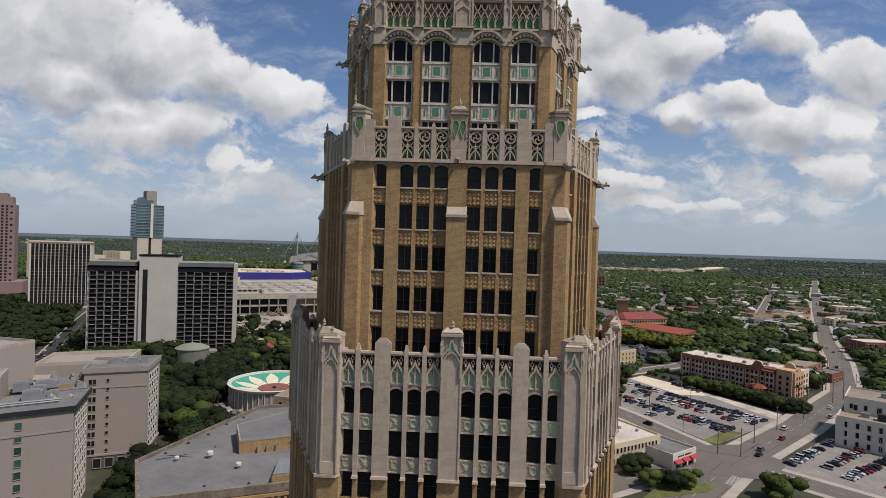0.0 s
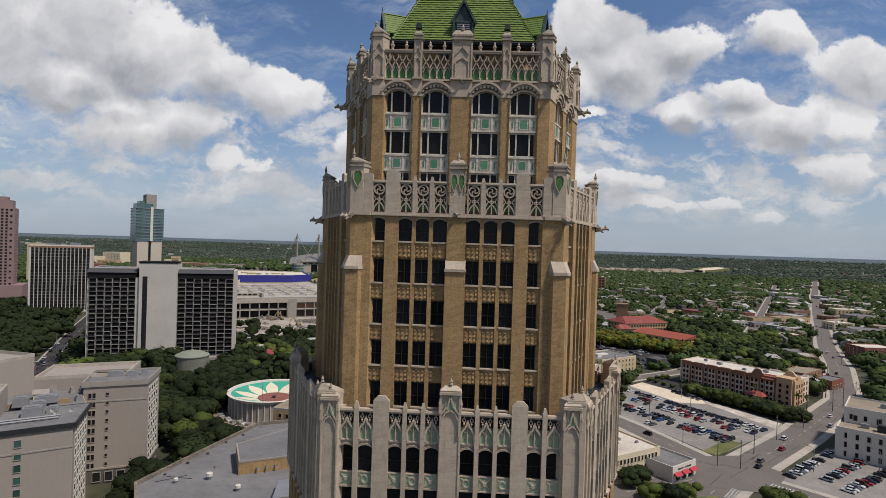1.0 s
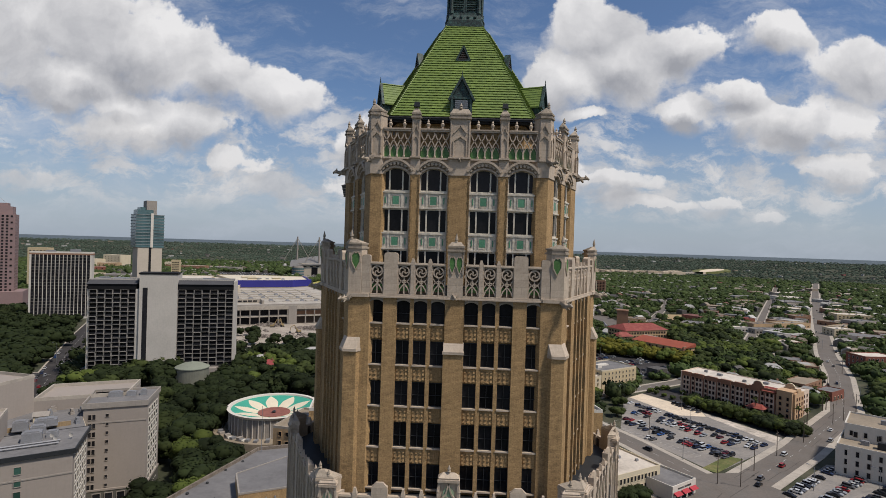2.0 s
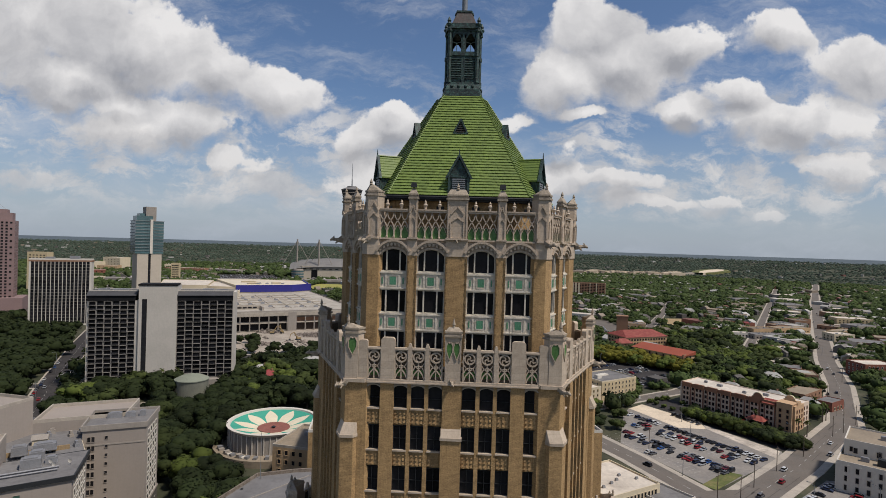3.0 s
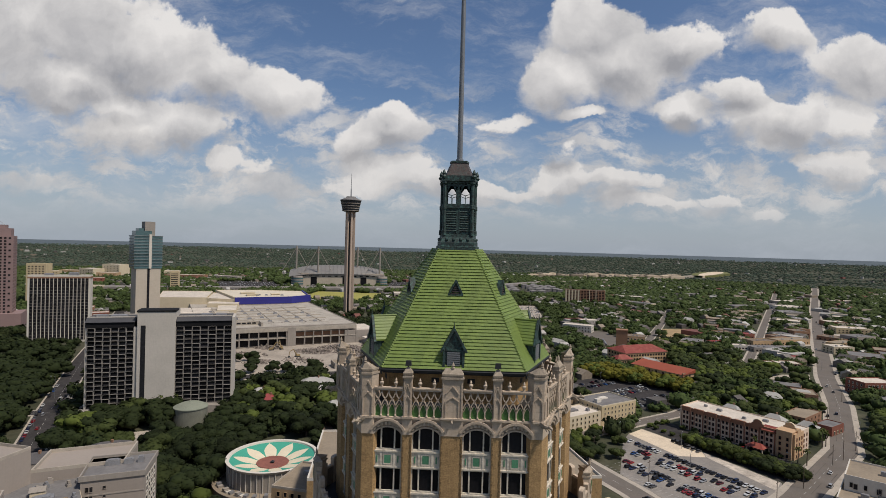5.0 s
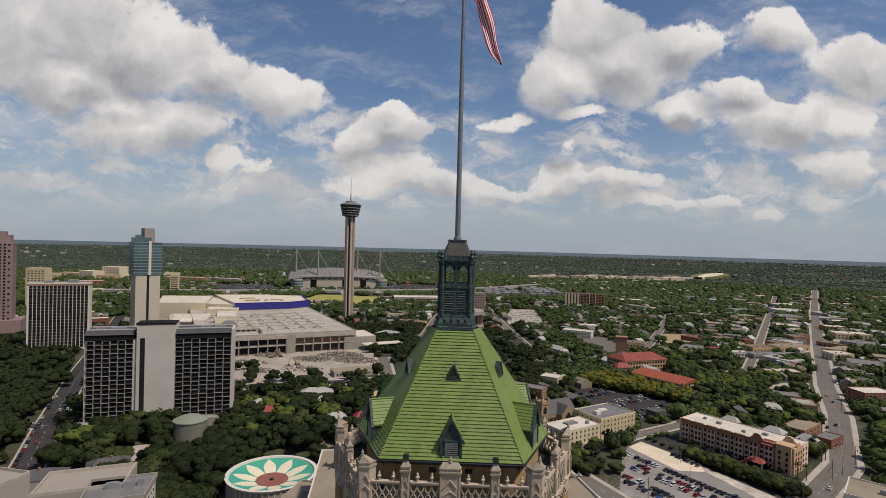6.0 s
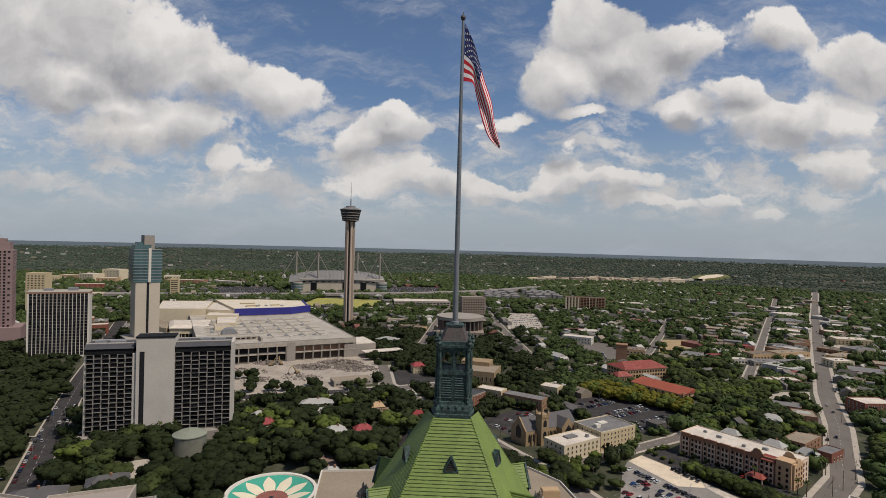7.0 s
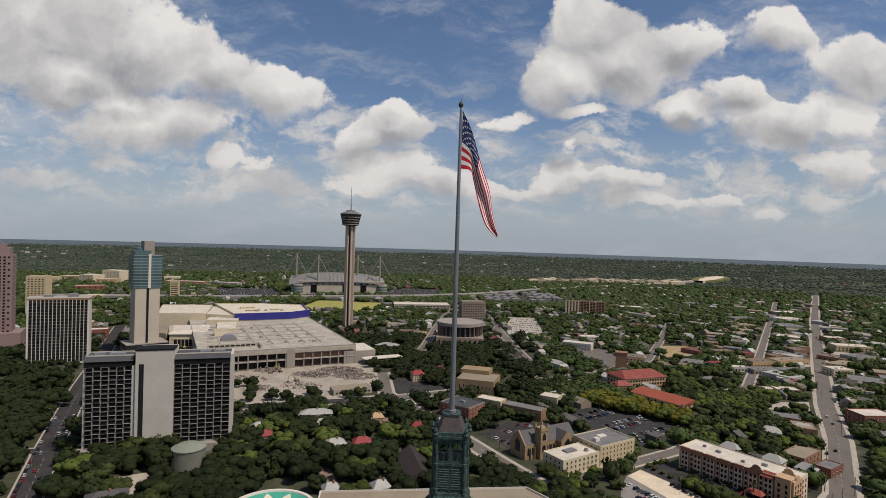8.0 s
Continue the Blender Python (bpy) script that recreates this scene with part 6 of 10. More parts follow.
for e, x0 in ((0, 0.0), (1, 0.0)):
    F, L = edge_frame(upper, e)
    part("blue_wall", Shape().box(-L / 2 + x0, L / 2 + .4, -.6, .3, 22.6, 32.7), BLUE_PANEL, hall, "long deep blue wall band", F)
F, L = edge_frame(upper, 1)
part("blue_fin", Shape().slab(rect((-236, 770), (-262, 832), 2), 21, 33.6), BLUE_PANEL, hall, "blue end wall above the roof")
# cream blocks stepping down towards the glass tower
for name, pl, z0, z1, roof in (("west_block", [(-424, 686), (-362, 702), (-398, 800), (-470, 782)], 0, 30, PALE_ROOF), ("west_block", [(-362, 703), (-320, 699), (-345, 770), (-392, 790)], 0, 29, PALE_ROOF),
                               ("step_block", [(-346, 668), (-306, 676), (-316, 706), (-356, 700)], 0, 25.5, PALE_ROOF), ("step_block", [(-306, 612), (-284, 618), (-306, 676), (-330, 668)], 0, 24, PALE_ROOF),
                               ("step_block", [(-293, 578), (-279, 590), (-288, 606), (-302, 600)], 0, 25, CONCRETE), ("side_block", [(-398, 618), (-366, 604), (-390, 660), (-420, 668)], 0, 17, TAN_ROOF)):
    part(name, Shape().slab(pl, z0, z1), CREAM_PALE, hall)
    part("wing_roof", Shape().slab(inset(pl, .8), z1, z1 + .4), roof, hall)
    part("wing_parapet", ring(pl, .8, z1, z1 + 1.1), CREAM_PALE, hall)
entrance = [(-357, 595), (-309, 606), (-334, 662), (-386, 650)]
part("arcade_house", Shape().slab(entrance, 0, 18.5), CREAM_PALE, hall, "cream entrance house with a tall dark arcade")
part("arcade_roof", Shape().loft([[(x, y, 18.5) for x, y in inset(entrance, -1.6)], [(x, y, 19.6) for x, y in inset(entrance, -1.6)], [(x, y, 22.2) for x, y in inset(entrance, 7)]]), PALE_ROOF, hall)
AF, AL = edge_frame(entrance, 0)
part("arcade_band", Shape().box(-AL / 2 + 4, AL / 2 - 4, -.5, .2, 12.6, 13.4).box(-AL / 2 + 2, AL / 2 - 2, -1.0, .2, 2.5, 4.0), CREAM_PALE, hall, "", AF)
for i in range(9):
    part("window", win_mesh(3.6, 8.0, CREAM_PALE, .35), None, hall, "", AF @ at(-AL / 2 + 5 + (AL - 10) * (i + .5) / 9, 0, 4.3))
part("skylight_dome", Shape().loft([[(9 * math.cos(a_ * math.pi / 8) * r_, y_, 21.4 + 7.5 * math.sin(a_ * math.pi / 8) * r_) for a_ in range(9)] for y_, r_ in ((0, 1), (12, 1))]), EQUIP, hall, "grey arched skylight", at(-263, 551, 0, math.atan2(fd.y, fd.x)))
F, L = edge_frame(low, 0)
for i in range(17):
    u = -L / 2 + L * (i + .5) / 17
    if i in (9,):
        part("concrete_pier", Shape().box(-4.5, 4.5, -.4, 4.2, 0, 20), GREY_CONC, hall, "", F @ at(u))
        continue
    part("column", shared(("hall_column",), lambda: Shape().box(-.5, .5, .2, 1.2, 0, 20), GREY_CONC), None, hall, "", F @ at(u + 4.6))
    if i < 9:
        part("window", win_mesh(8.4, 6.2, GREY_CONC, .5), None, hall, "", F @ at(u, 3.9, 10.5))
        part("window", win_mesh(8.4, 7.0, GREY_CONC, .5), None, hall, "", F @ at(u, 3.9, 1.2))
    else:
        part("brick_panel", shared(("hall_panel",), lambda: Shape().box(-4.5, 4.5, -.3, .2, 0, 3.4).box(-4.5, 4.5, -.5, .1, 3.4, 4.0), BROWN_BRICK), None, hall, "", F @ at(u, 3.9, 10.2))
        # the bay is not cut out: a dark sheet on the wall paints its shade
        part("opening", shared(("hall_opening",), lambda: Shape().box(-4.3, 4.3, -.06, .05, 0, 9.0), SHADE_SCREEN), None, hall, "dark open bay stripped for demolition", F @ at(u, 3.9, .6))
part("fascia", Shape().box(-L / 2, L / 2, -.3, 1.4, 16.5, 20).box(-L / 2, L / 2, .2, 4.4, 8.6, 9.6), CONCRETE, hall, "", F)
part("clerestory", Shape().box(-L / 2 + 10, -L / 2 + 62, 24, 26, 21.4, 25.5).box(-L / 2 + 62, -L / 2 + 64, 10, 26, 21.4, 25.5), CONCRETE, hall, "", F)
for i in range(9):
    part("window", win_mesh(4.2, 1.7, CONCRETE, .2), None, hall, "", F @ at(-L / 2 + 14 + i * 5.3, 24, 22.6))
rnd = random.Random(4)
for i in range(7):
    part("roof_seam", Shape().box(-.5, .5, 30, 185, 21.4, 22.1), CONCRETE, hall, "", F @ at(-L / 2 + 25 + i * 18))
for i in range(26):
    part("roof_plant", shared(("hall_plant",), lambda: Shape().box(-2.2, 2.2, -1.4, 1.4, 0, 1.6, top=.2).box(-1.4, 1.4, -.8, .8, 1.6, 1.9), EQUIP), None, hall, "", F @ at(-L / 2 + 20 + (i % 7) * 18 + rnd.uniform(-3, 3), 40 + (i // 7) * 36 + rnd.uniform(-8, 8), 21.4))
UF, UL = edge_frame(upper, 0)
UF = UF @ at(0, 0, -2.6)
for u, v, a, b, h in ((-12, 24, 16, 8, 2.0), (22, 30, 12, 7, 1.6), (-14, 60, 20, 8, 1.5)):
    part("roof_house", Shape().box(u - a / 2, u + a / 2, v, v + b, 34.5, 34.6 + h).box(u - a / 2 - .6, u + a / 2 + .6, v - .6, v + b + .6, 34.6 + h, 35.2 + h), CREAM_PALE, hall, "", UF)
for i in range(5):
    part("roof_plant", CACHE[("hall_plant",)], None, hall, "", UF @ at(rnd.uniform(-30, 30), rnd.uniform(8, 80), 34.6))
for i in range(34):
    part("skylight", shared(("skylight",), lambda: Shape().box(-2.4, 2.4, -.9, .9, 0, .7, top=.25), GREY_CONC), None, hall, "", F @ at(-L / 2 + 16 + (i % 9) * 15 + rnd.uniform(-2, 2), 34 + (i // 9) * 34 + rnd.uniform(-6, 6), 21.4))
for i in range(5):
    part("roof_kerb", Shape().box(-L / 2 + 12, L / 2 - 20, 60 + i * 27, 60.8 + i * 27, 21.4, 22.4), CONCRETE, hall, "", F)
east = rect((-131, 553), (-98, 571), 44)
part("east_wing", Shape().slab(east, 0, 14), GREY_CONC, hall)
part("wing_roof", Shape().slab(inset(east, .5), 14, 14.6), PALE_ROOF, hall)
canopy = rect((-106, 548), (-66, 572), 14)
part("canopy", Shape().slab(canopy, 6.5, 7.3), PALE_ROOF, hall)
for i in range(4):
    part("canopy_post", Shape().lathe([(.3, 0), (.3, 6.5)], 8), GREY_METAL, hall, "", at(-104 + i * 10.5, 550 + i * 6.3))
BUILT += [inset(low, -6), inset(upper, -5), inset(entrance, -4), [(-480, 790), (-424, 680), (-300, 690), (-390, 815)], inset(east, -4), inset(canopy, -4)]

# rubble and digger in the yard
rnd = random.Random(11)
rb = Shape()
for cx, cy, r, n, hh in ((-128, 522, 17, 420, 4.5), (-152, 500, 14, 300, 3.0), (-205, 510, 10, 160, 3.5), (-214, 470, 16, 120, 2.0), (-188, 440, 12, 80, 1.6), (-108, 500, 16, 300, 3.5), (-150, 455, 14, 100, 1.5)):
    for i in range(n):
        a, d = rnd.uniform(0, 6.28), r * math.sqrt(rnd.random())
        s = rnd.uniform(.4, 1.6)
        z = max(0, hh * (1 - d / r)) * rnd.uniform(.5, 1)
        m = Matrix.Translation((cx + d * math.cos(a) * 1.5, cy + d * math.sin(a), z)) @ Euler((rnd.uniform(-.8, .8), rnd.uniform(-.8, .8), rnd.uniform(0, 6))).to_matrix().to_4x4()
        rb.join(Shape().box(-s, s, -s * .5, s * .5, -s * .3, s * .3).moved(m))
whole("rubble_heaps", rb, RUBBLE, "heaps of broken concrete and twisted metal", "rubble", kind="stuff")


def digger(m):
    ob = thing("excavator", "yellow tracked excavator in the demolition yard", "excavator", m, "excavators")
    part("track", Shape().box(-2.4, 2.4, -1.6, -.9, 0, 1.1, top=.15), DARK_METAL, ob)
    part("track", Shape().box(-2.4, 2.4, .9, 1.6, 0, 1.1, top=.15), DARK_METAL, ob)
    part("cab", Shape().box(-2.2, 1.6, -1.4, 1.4, 1.1, 2.4, top=.1).box(.2, 1.6, -1.4, -.2, 2.4, 3.6, top=.15), YELLOW_PAINT, ob)
    part("boom", Shape().rod((1.2, .3, 2.2), (4.5, .3, 7.8), .5, .4, 6).rod((4.5, .3, 7.8), (8.0, .3, 6.0), .4, .3, 6).rod((8, .3, 6), (8.8, .3, 1.8), .32, .2, 6), YELLOW_PAINT, ob)
    part("bucket", Shape().box(8.0, 9.6, -.5, 1.1, .6, 2.0, top=.2), DARK_METAL, ob)
    return ob


dg = digger(at(-196, 498, 0, .4) @ Matrix.Scale(1.05, 4))
copy_thing(dg, at(-188, 505, 0, 2.2))
copy_thing(dg, at(-160, 470, 0, 3.9))

# ---- observation tower and domed arena ----
obs = thing("observation_tower", "slender concrete observation tower with flared top house and mast", "tower", at(-185, 830))
RIBBED = material("warm_ribbed_concrete", (0.42, 0.335, 0.265), .85, big=(.03, .06), fine=(.5, .05), streak=.1)
for k in range(6):
    part("rib", shared(("tower_rib",), lambda: Shape().box(4.6, 7.9, -1.5, 1.5, 0, 166), RIBBED), None, obs, "", Matrix.Rotation(k * math.pi / 3, 4, "Z"))
part("lift_core", Shape().lathe([(4.7, 0), (4.7, 166)], 12), DARK_METAL, obs, "dark lift core between the ribs")
part("house", Shape().lathe([(8.5, 164.5), (13.2, 166), (14.6, 173.5), (16.6, 182), (17.0, 183.5)], 40), DARK_METAL, obs, "dark glazed top house")
for z, r in ((166.3, 13.9), (170.0, 14.5), (173.8, 15.2), (178.0, 16.2)):
    part("deck_band", Shape().lathe([(r - .5, z), (r, z + .1), (r, z + .9), (r - .5, z + 1)], 40), GREY_CONC, obs)
part("roof", Shape().lathe([(17.6, 183.4), (17.6, 184.3), (8, 188.5), (7.5, 190), (1.2, 190.5)], 40), GREY_ROOF, obs)
part("mast", Shape().lathe([(1.0, 190), (.8, 202), (.45, 203), (.4, 216), (.15, 229)], 8), GREY_METAL, obs)
for a in range(5):
    part("aerial", Shape().rod((0, 0, 0), (0, 0, 6), .15, .08, 5), GREY_METAL, obs, "", at(15 * math.cos(a * 1.3), 15 * math.sin(a * 1.3), 184.3))
ARENA_WALL = material("tan_arena_panels", (0.46, 0.40, 0.31), .85, big=(.03, .08), fine=(.4, .08), streak=.1)
ARENA_ROOF = material("ribbed_arena_roof", (0.19, 0.182, 0.17), .6, big=(.02, .1), fine=(.3, .1))
arena = thing("domed_arena", "large tan arena with a ribbed roof hung from four masts", "arena", at(-335, 1400, 0, math.radians(14)) @ Matrix.Diagonal((1, 1, 1.22, 1)))
part("wall", Shape().slab([(-92, -62), (118, -62), (118, 62), (-118, 62), (-118, -34)], 0, 28), ARENA_WALL, arena)


def arena_line(x, up=0.0):
    """The roof's curve across the arena at x."""
    e = 1 - .26 * abs(x / 122) ** 3
    return [(x, y, z * e + up) for y, z in ((-66, 27), (-40, 37), (-14, 43), (14, 43), (40, 37), (66, 27))]


part("roof", Shape().loft([arena_line(-122 + 244 * i / 24) for i in range(25)], cap=False), ARENA_ROOF, arena)
for i in range(1, 24):
    a, b = arena_line(-122.5 + 244 * i / 24, .9), arena_line(-121.5 + 244 * i / 24, .9)
    part("rib", Shape().loft([a, b], cap=False).loft([arena_line(-122.5 + 244 * i / 24, -.2), a], cap=False), ARENA_ROOF, arena)
part("roof_edge", Shape().box(-92, 120, -64, -62, 23, 27), GREY_CONC, arena)
for x in (-60, 20, 66):
    part("window", win_mesh(15, 17, GREY_CONC, .8), None, arena, "", at(x, -62, 3))
for i in range(13):
    part("window", win_mesh(8, 2.6, ARENA_WALL, .4), None, arena, "", at(-84 + i * 16, -62, 21))
FACET = at(-105, -48, 0, math.atan2(-28, 26))
for k in range(4):
    part("window_band", Shape().box(-19, 19, -.6, .2, 3 + k * 5.4, 6 + k * 5.4), TEAL_GLASS, arena, "", FACET)
for x, y in ((-106, -20), (-50, -58), (52, -22), (108, -58)):
    mast = part("mast", Shape().rod((x, y, 0), (x, y, 84), 2.6, 1.9, 8), GREY_CONC, arena)
    for tx, ty in ((x - 34, y), (x + 34, y), (x - 20, y + 40)):
        part("cable", Shape().rod((x, y, 81), (tx, ty, 32), .7, .7, 5), GREY_CONC, mast)
for x in (-100, 114):
    part("corner_stair", Shape().lathe([(15, 0), (15, 20), (14, 22)], 20, x, -56), GREY_CONC, arena)
    for k in range(3):
        part("window_band", Shape().lathe([(15.2, 4 + k * 5.5), (15.2, 7 + k * 5.5)], 20, x, -56), TEAL_GLASS, arena)
BUILT += [[(-470, 1290), (-130, 1380), (-160, 1490), (-480, 1410)], [(-200, 815), (-170, 815), (-170, 845), (-200, 845)]]

# ---- round courthouse, garage, apartment slab ----
COURT_WALL = material("rose_grey_concrete", (0.235, 0.185, 0.15), .9, big=(.08, .12), fine=(1.2, .1), streak=.12)
court = thing("round_courthouse", "round brown court pavilion with tall dark windows", "courthouse", at(0, 725))
part("base", Shape().box(-33, 33, -36, 26, 0, 11), COURT_WALL, court)
part("drum", Shape().lathe([(29, 11), (29, 25)], 40), DARK_METAL, court)
part("roof", Shape().lathe([(34, 25), (34, 29.5), (33, 29.6), (32, 29.0), (2, 29.2)], 40), GREY_CONC, court)
for k in range(28):
    part("fin", shared(("court_fin",), lambda: Shape().box(29, 32.5, -.35, .35, 11, 25), COURT_WALL), None, court, "", Matrix.Rotation(k * 2 * math.pi / 28, 4, "Z"))
for i in range(9):
    part("window", win_mesh(2.4, 6, COURT_WALL, .3), None, court, "", at(-28 + i * 7, -36, 2))
BUILT.append([(-36, 686), (36, 686), (36, 762), (-36, 762)])
building("court_office", "plain tan concrete office block", (2, 905), (44, 915), 22, 38, COURT_WALL, GREY_CONC, 8, (9, 4), (2.6, 1.6), COURT_WALL, 1, 4.3, 3)
building("parking_garage", "long low pale concrete parking deck", (-138, 1062), (-22, 1082), 46, 11, CONCRETE, PALE_ROOF, 2, (16, 6), (5.6, 1.9), CONCRETE, 1.2, 4.4, 2.5)
ob, pl = building("apartment_slab", "long dark apartment slab with a pale end wall", (220, 1100), (300, 1088), 16, 27, BROWN_BRICK, GREY_ROOF, 8, (13, 0), (4.2, 1.9), DARK_METAL, 1, 3.2, 1.5, t=.25)
F, L = edge_frame(pl, 1)
part("end_wall", Shape().box(-L / 2, L / 2, -.4, .1, 0, 28), CREAM_PALE, ob, "", F)
F, L = edge_frame(pl, 0)
for i in range(7):
    part("pier", shared(("slab_pier", i > 4), lambda i=i: Shape().box(-1.7 if i < 5 else -.7, 1.7 if i < 5 else .7, -.5, .1, 0, 27.4), CREAM_PALE), None, ob, "pale vertical wall strip", F @ at(-L / 2 + (1.7 + 6.3 * i if i < 5 else L * .45 + (i - 4) * 13), 0))
BUILT.append([(52, 1262), (150, 1240), (262, 1262), (262, 1540), (62, 1450)])
BUILT.append([(250, 2010), (900, 2150), (900, 2330), (260, 2150)])

# ---- beige hotel beside the tower ----
GREEN_GLASS = material("green_window_glass", (0.03, 0.07, 0.055), 0.15, bump=0.0, vary=.4, spec=.4)
def in_hotel(x, y, poly):
    hit, n = False, len(poly)
    for i in range(n):
        (x0, y0), (x1, y1) = poly[i], poly[i - 1]
        if (y0 > y) != (y1 > y) and x < (x1 - x0) * (y - y0) / (y1 - y0) + x0:
            hit = not hit
    return hit


inn = thing("beige_hotel", "beige stucco hotel of stepped blocks with roof plant", "hotel")
A = [(-131, 62.5), (-106, 80), (-114, 97.5), (-139, 80)]
part("wall", Shape().slab(A, -.5, 30.6), BEIGE, inn)
part("roof", Shape().slab(inset(A, -.9), 30.6, 31.4), GREY_ROOF, inn)
part("eaves_edge", ring(inset(A, -1.0), .5, 30.2, 31.5), DARK_METAL, inn, "dark metal eaves edge")
B = [(-124, 109.5), (-106.8, 117), (-112, 134), (-131, 126)]
part("wall", Shape().slab(B, -.5, 33.5), BEIGE, inn)
part("roof", Shape().slab(inset(B, .2), 33.5, 33.8), GREY_ROOF, inn)
part("parapet", ring(inset(B, -.6), .5, 32.8, 34.6), GREY_CONC, inn)
link = [(-139, 80), (-114, 97.5), (-124, 109.5), (-131, 126), (-160, 112)]
part("link_wall", Shape().slab(link, -.5, 30), CREAM_PALE, inn)
part("link_roof", Shape().slab(inset(link, .4), 30, 30.3), GREY_ROOF, inn)
tall = [(-178, 86), (-145, 100), (-143, 112), (-176, 118)]
part("stair_tower", Shape().slab(tall, -.5, 42), BEIGE, inn)
part("parapet", ring(tall, .6, 42, 43), CONCRETE, inn)
mid_ = [(-143, 112), (-118, 124), (-124, 142), (-150, 130)]
part("rear_block", Shape().slab(mid_, -.5, 33.8), BEIGE, inn)
part("parapet", ring(mid_, .6, 33.8, 35.0), CONCRETE, inn)
pent = [(-141, 72), (-128, 81), (-133, 89.5), (-146, 80.5)]
part("penthouse", Shape().slab(pent, 30, 38), BEIGE, inn)
part("parapet", ring(pent, .5, 38, 38.7), CONCRETE, inn)
part("base_storey", Shape().slab(inset(B, -.25), -.5, 4.8), material("dark_grey_plaster", (0.10, 0.095, 0.08), .9, big=(.2, .1), fine=(2, .08)), inn, "dark plastered base storeys")
part("ledge", ring(inset(B, -.5), .6, 4.8, 5.4), BEIGE, inn)
F, L = edge_frame(A, 0)
part("string_course", Shape().box(-L / 2, L / 2, -.14, 0, 24.6, 25.0), GREY_CONC, inn, "", F)
for f in range(8):
    part("window", win_mesh(1.5, 1.9, BEIGE, .12, GREEN_GLASS), None, inn, "", F @ at(L / 2 - 12.2, 0, 3.4 + f * 3.3))
F, L = edge_frame(A, 1)
for f in range(9):
    for b in range(5):
        part("window", win_mesh(1.9, 1.9, WHITE_WALL, .3), None, inn, "", F @ at(-L / 2 + 2 + (L - 4) * (b + .5) / 5, 0, 1.2 + f * 3.3))
F, L = edge_frame(B, 0)
part("string_course", Shape().box(-L / 2, L / 2, -.14, 0, 27.6, 28.0), GREY_CONC, inn, "", F)
for u in (-5, -1.4, 2.2, 5.8):
    part("window", win_mesh(2.2, 3.0, GREY_CONC, .2), None, inn, "", F @ at(u, -.26, .9))
for f in range(1, 10):
    part("window", win_mesh(.9, 1.7, BEIGE, .1), None, inn, "", F @ at(-L / 2 + 1.9, 0, 2.4 + f * 2.95))
    part("window", win_mesh(.9, 1.7, BEIGE, .1), None, inn, "", F @ at(-L / 2 + 3.1, 0, 2.4 + f * 2.95))
    part("window", win_mesh(.8, 1.0, BEIGE, .1), None, inn, "", F @ at(-L / 2 + 7.0, 0, 3.1 + f * 2.95))
F, L = edge_frame(B, 1)
for f in range(9):
    for b in range(4):
        part("window", win_mesh(2.0, 1.7, WHITE_WALL, .35), None, inn, "", F @ at(-L / 2 + 2.2 + (L - 4.4) * (b + .5) / 4, 0, 2.6 + f * 3.3))
F, L = edge_frame(link, 1)
for f in range(3):
    part("window", win_mesh(1.6, 2.0, CREAM, .15), None, inn, "", F @ at(-3 + f * 3, 0, 26))
for x, y, w, d, h in ((-121, 84, 5, 3.4, 2.6), (-124, 90, 4, 3, 2.2), (-118, 88, 3, 2.4, 1.6), (-131, 92, 4, 3, 2.6), (-127, 97, 6, 3.5, 2.0)):
    part("roof_plant", Shape().box(-w / 2, w / 2, -d / 2, d / 2, 0, h, top=.12).box(-w / 3, w / 3, -d / 3, d / 3, h, h + .35).box(-w / 2 - .1, w / 2 + .1, -d / 2 - .1, d / 2 + .1, 0, .3), EQUIP, inn, "", at(x, y, 31.4, .6))
for x, y in ((-114, 84), (-116.5, 86), (-111.5, 87)):
    dish = part("satellite_dish", Shape().rod((0, 0, 0), (0, 0, 1.1), .08, .06, 6), GREY_METAL, inn, "small white satellite dish", at(x, y, 31.4))
    part("bowl", Shape().loft([[(r * math.cos(a * .628), -.2 - r * r * .25, 1.2 + r * math.sin(a * .628)) for a in range(10)] for r in (.05, .35, .65)], cap=False), WHITE_WALL, dish)
for x, y, w, d, h in ((-121, 122, 4.5, 2.4, 1.6), (-116.5, 124, 3.2, 2.2, 1.4), (-113, 125.5, 2, 2, 1.8)):
    part("roof_plant", Shape().box(-w / 2, w / 2, -d / 2, d / 2, 0, h, top=.1).box(-w / 3, w / 3, -d / 3, d / 3, h, h + .3), EQUIP, inn, "", at(x, y, 33.8, .4))
part("roof_hut", Shape().box(-2, 2, -1.4, 1.4, 0, 1.8), CREAM_PALE, inn, "", at(-134, 104, 30.3, .5))
part("roof_hut", Shape().add([(-2.3, -1.7, 1.8), (2.3, -1.7, 1.8), (2.3, 1.7, 1.8), (-2.3, 1.7, 1.8), (-2.3, 0, 3), (2.3, 0, 3)], [(0, 1, 5, 4), (2, 3, 4, 5), (0, 4, 3), (1, 2, 5)]), GREY_CONC, inn, "", at(-134, 104, 30.3, .5))
rnd = random.Random(77)
for i in range(14):
    x, y = -139 + rnd.uniform(0, 1) * 22, 96 + rnd.uniform(0, 1) * 22
    if not (in_hotel(x, y, link)):
        continue
    part("roof_plant", Shape().box(-1, 1, -.7, .7, 0, rnd.uniform(.8, 1.8), top=.08).box(-.6, .6, -.4, .4, 1, 1.9), (EQUIP, GREY_CONC)[i % 2], inn, "", at(x, y, 30.3, rnd.uniform(0, 3)))
part("screen_wall", Shape().slab(rect((-136, 91), (-122, 101), .4), 30.3, 31.7), YELLOW_STONE, inn, "pale yellow screen wall on the roof")
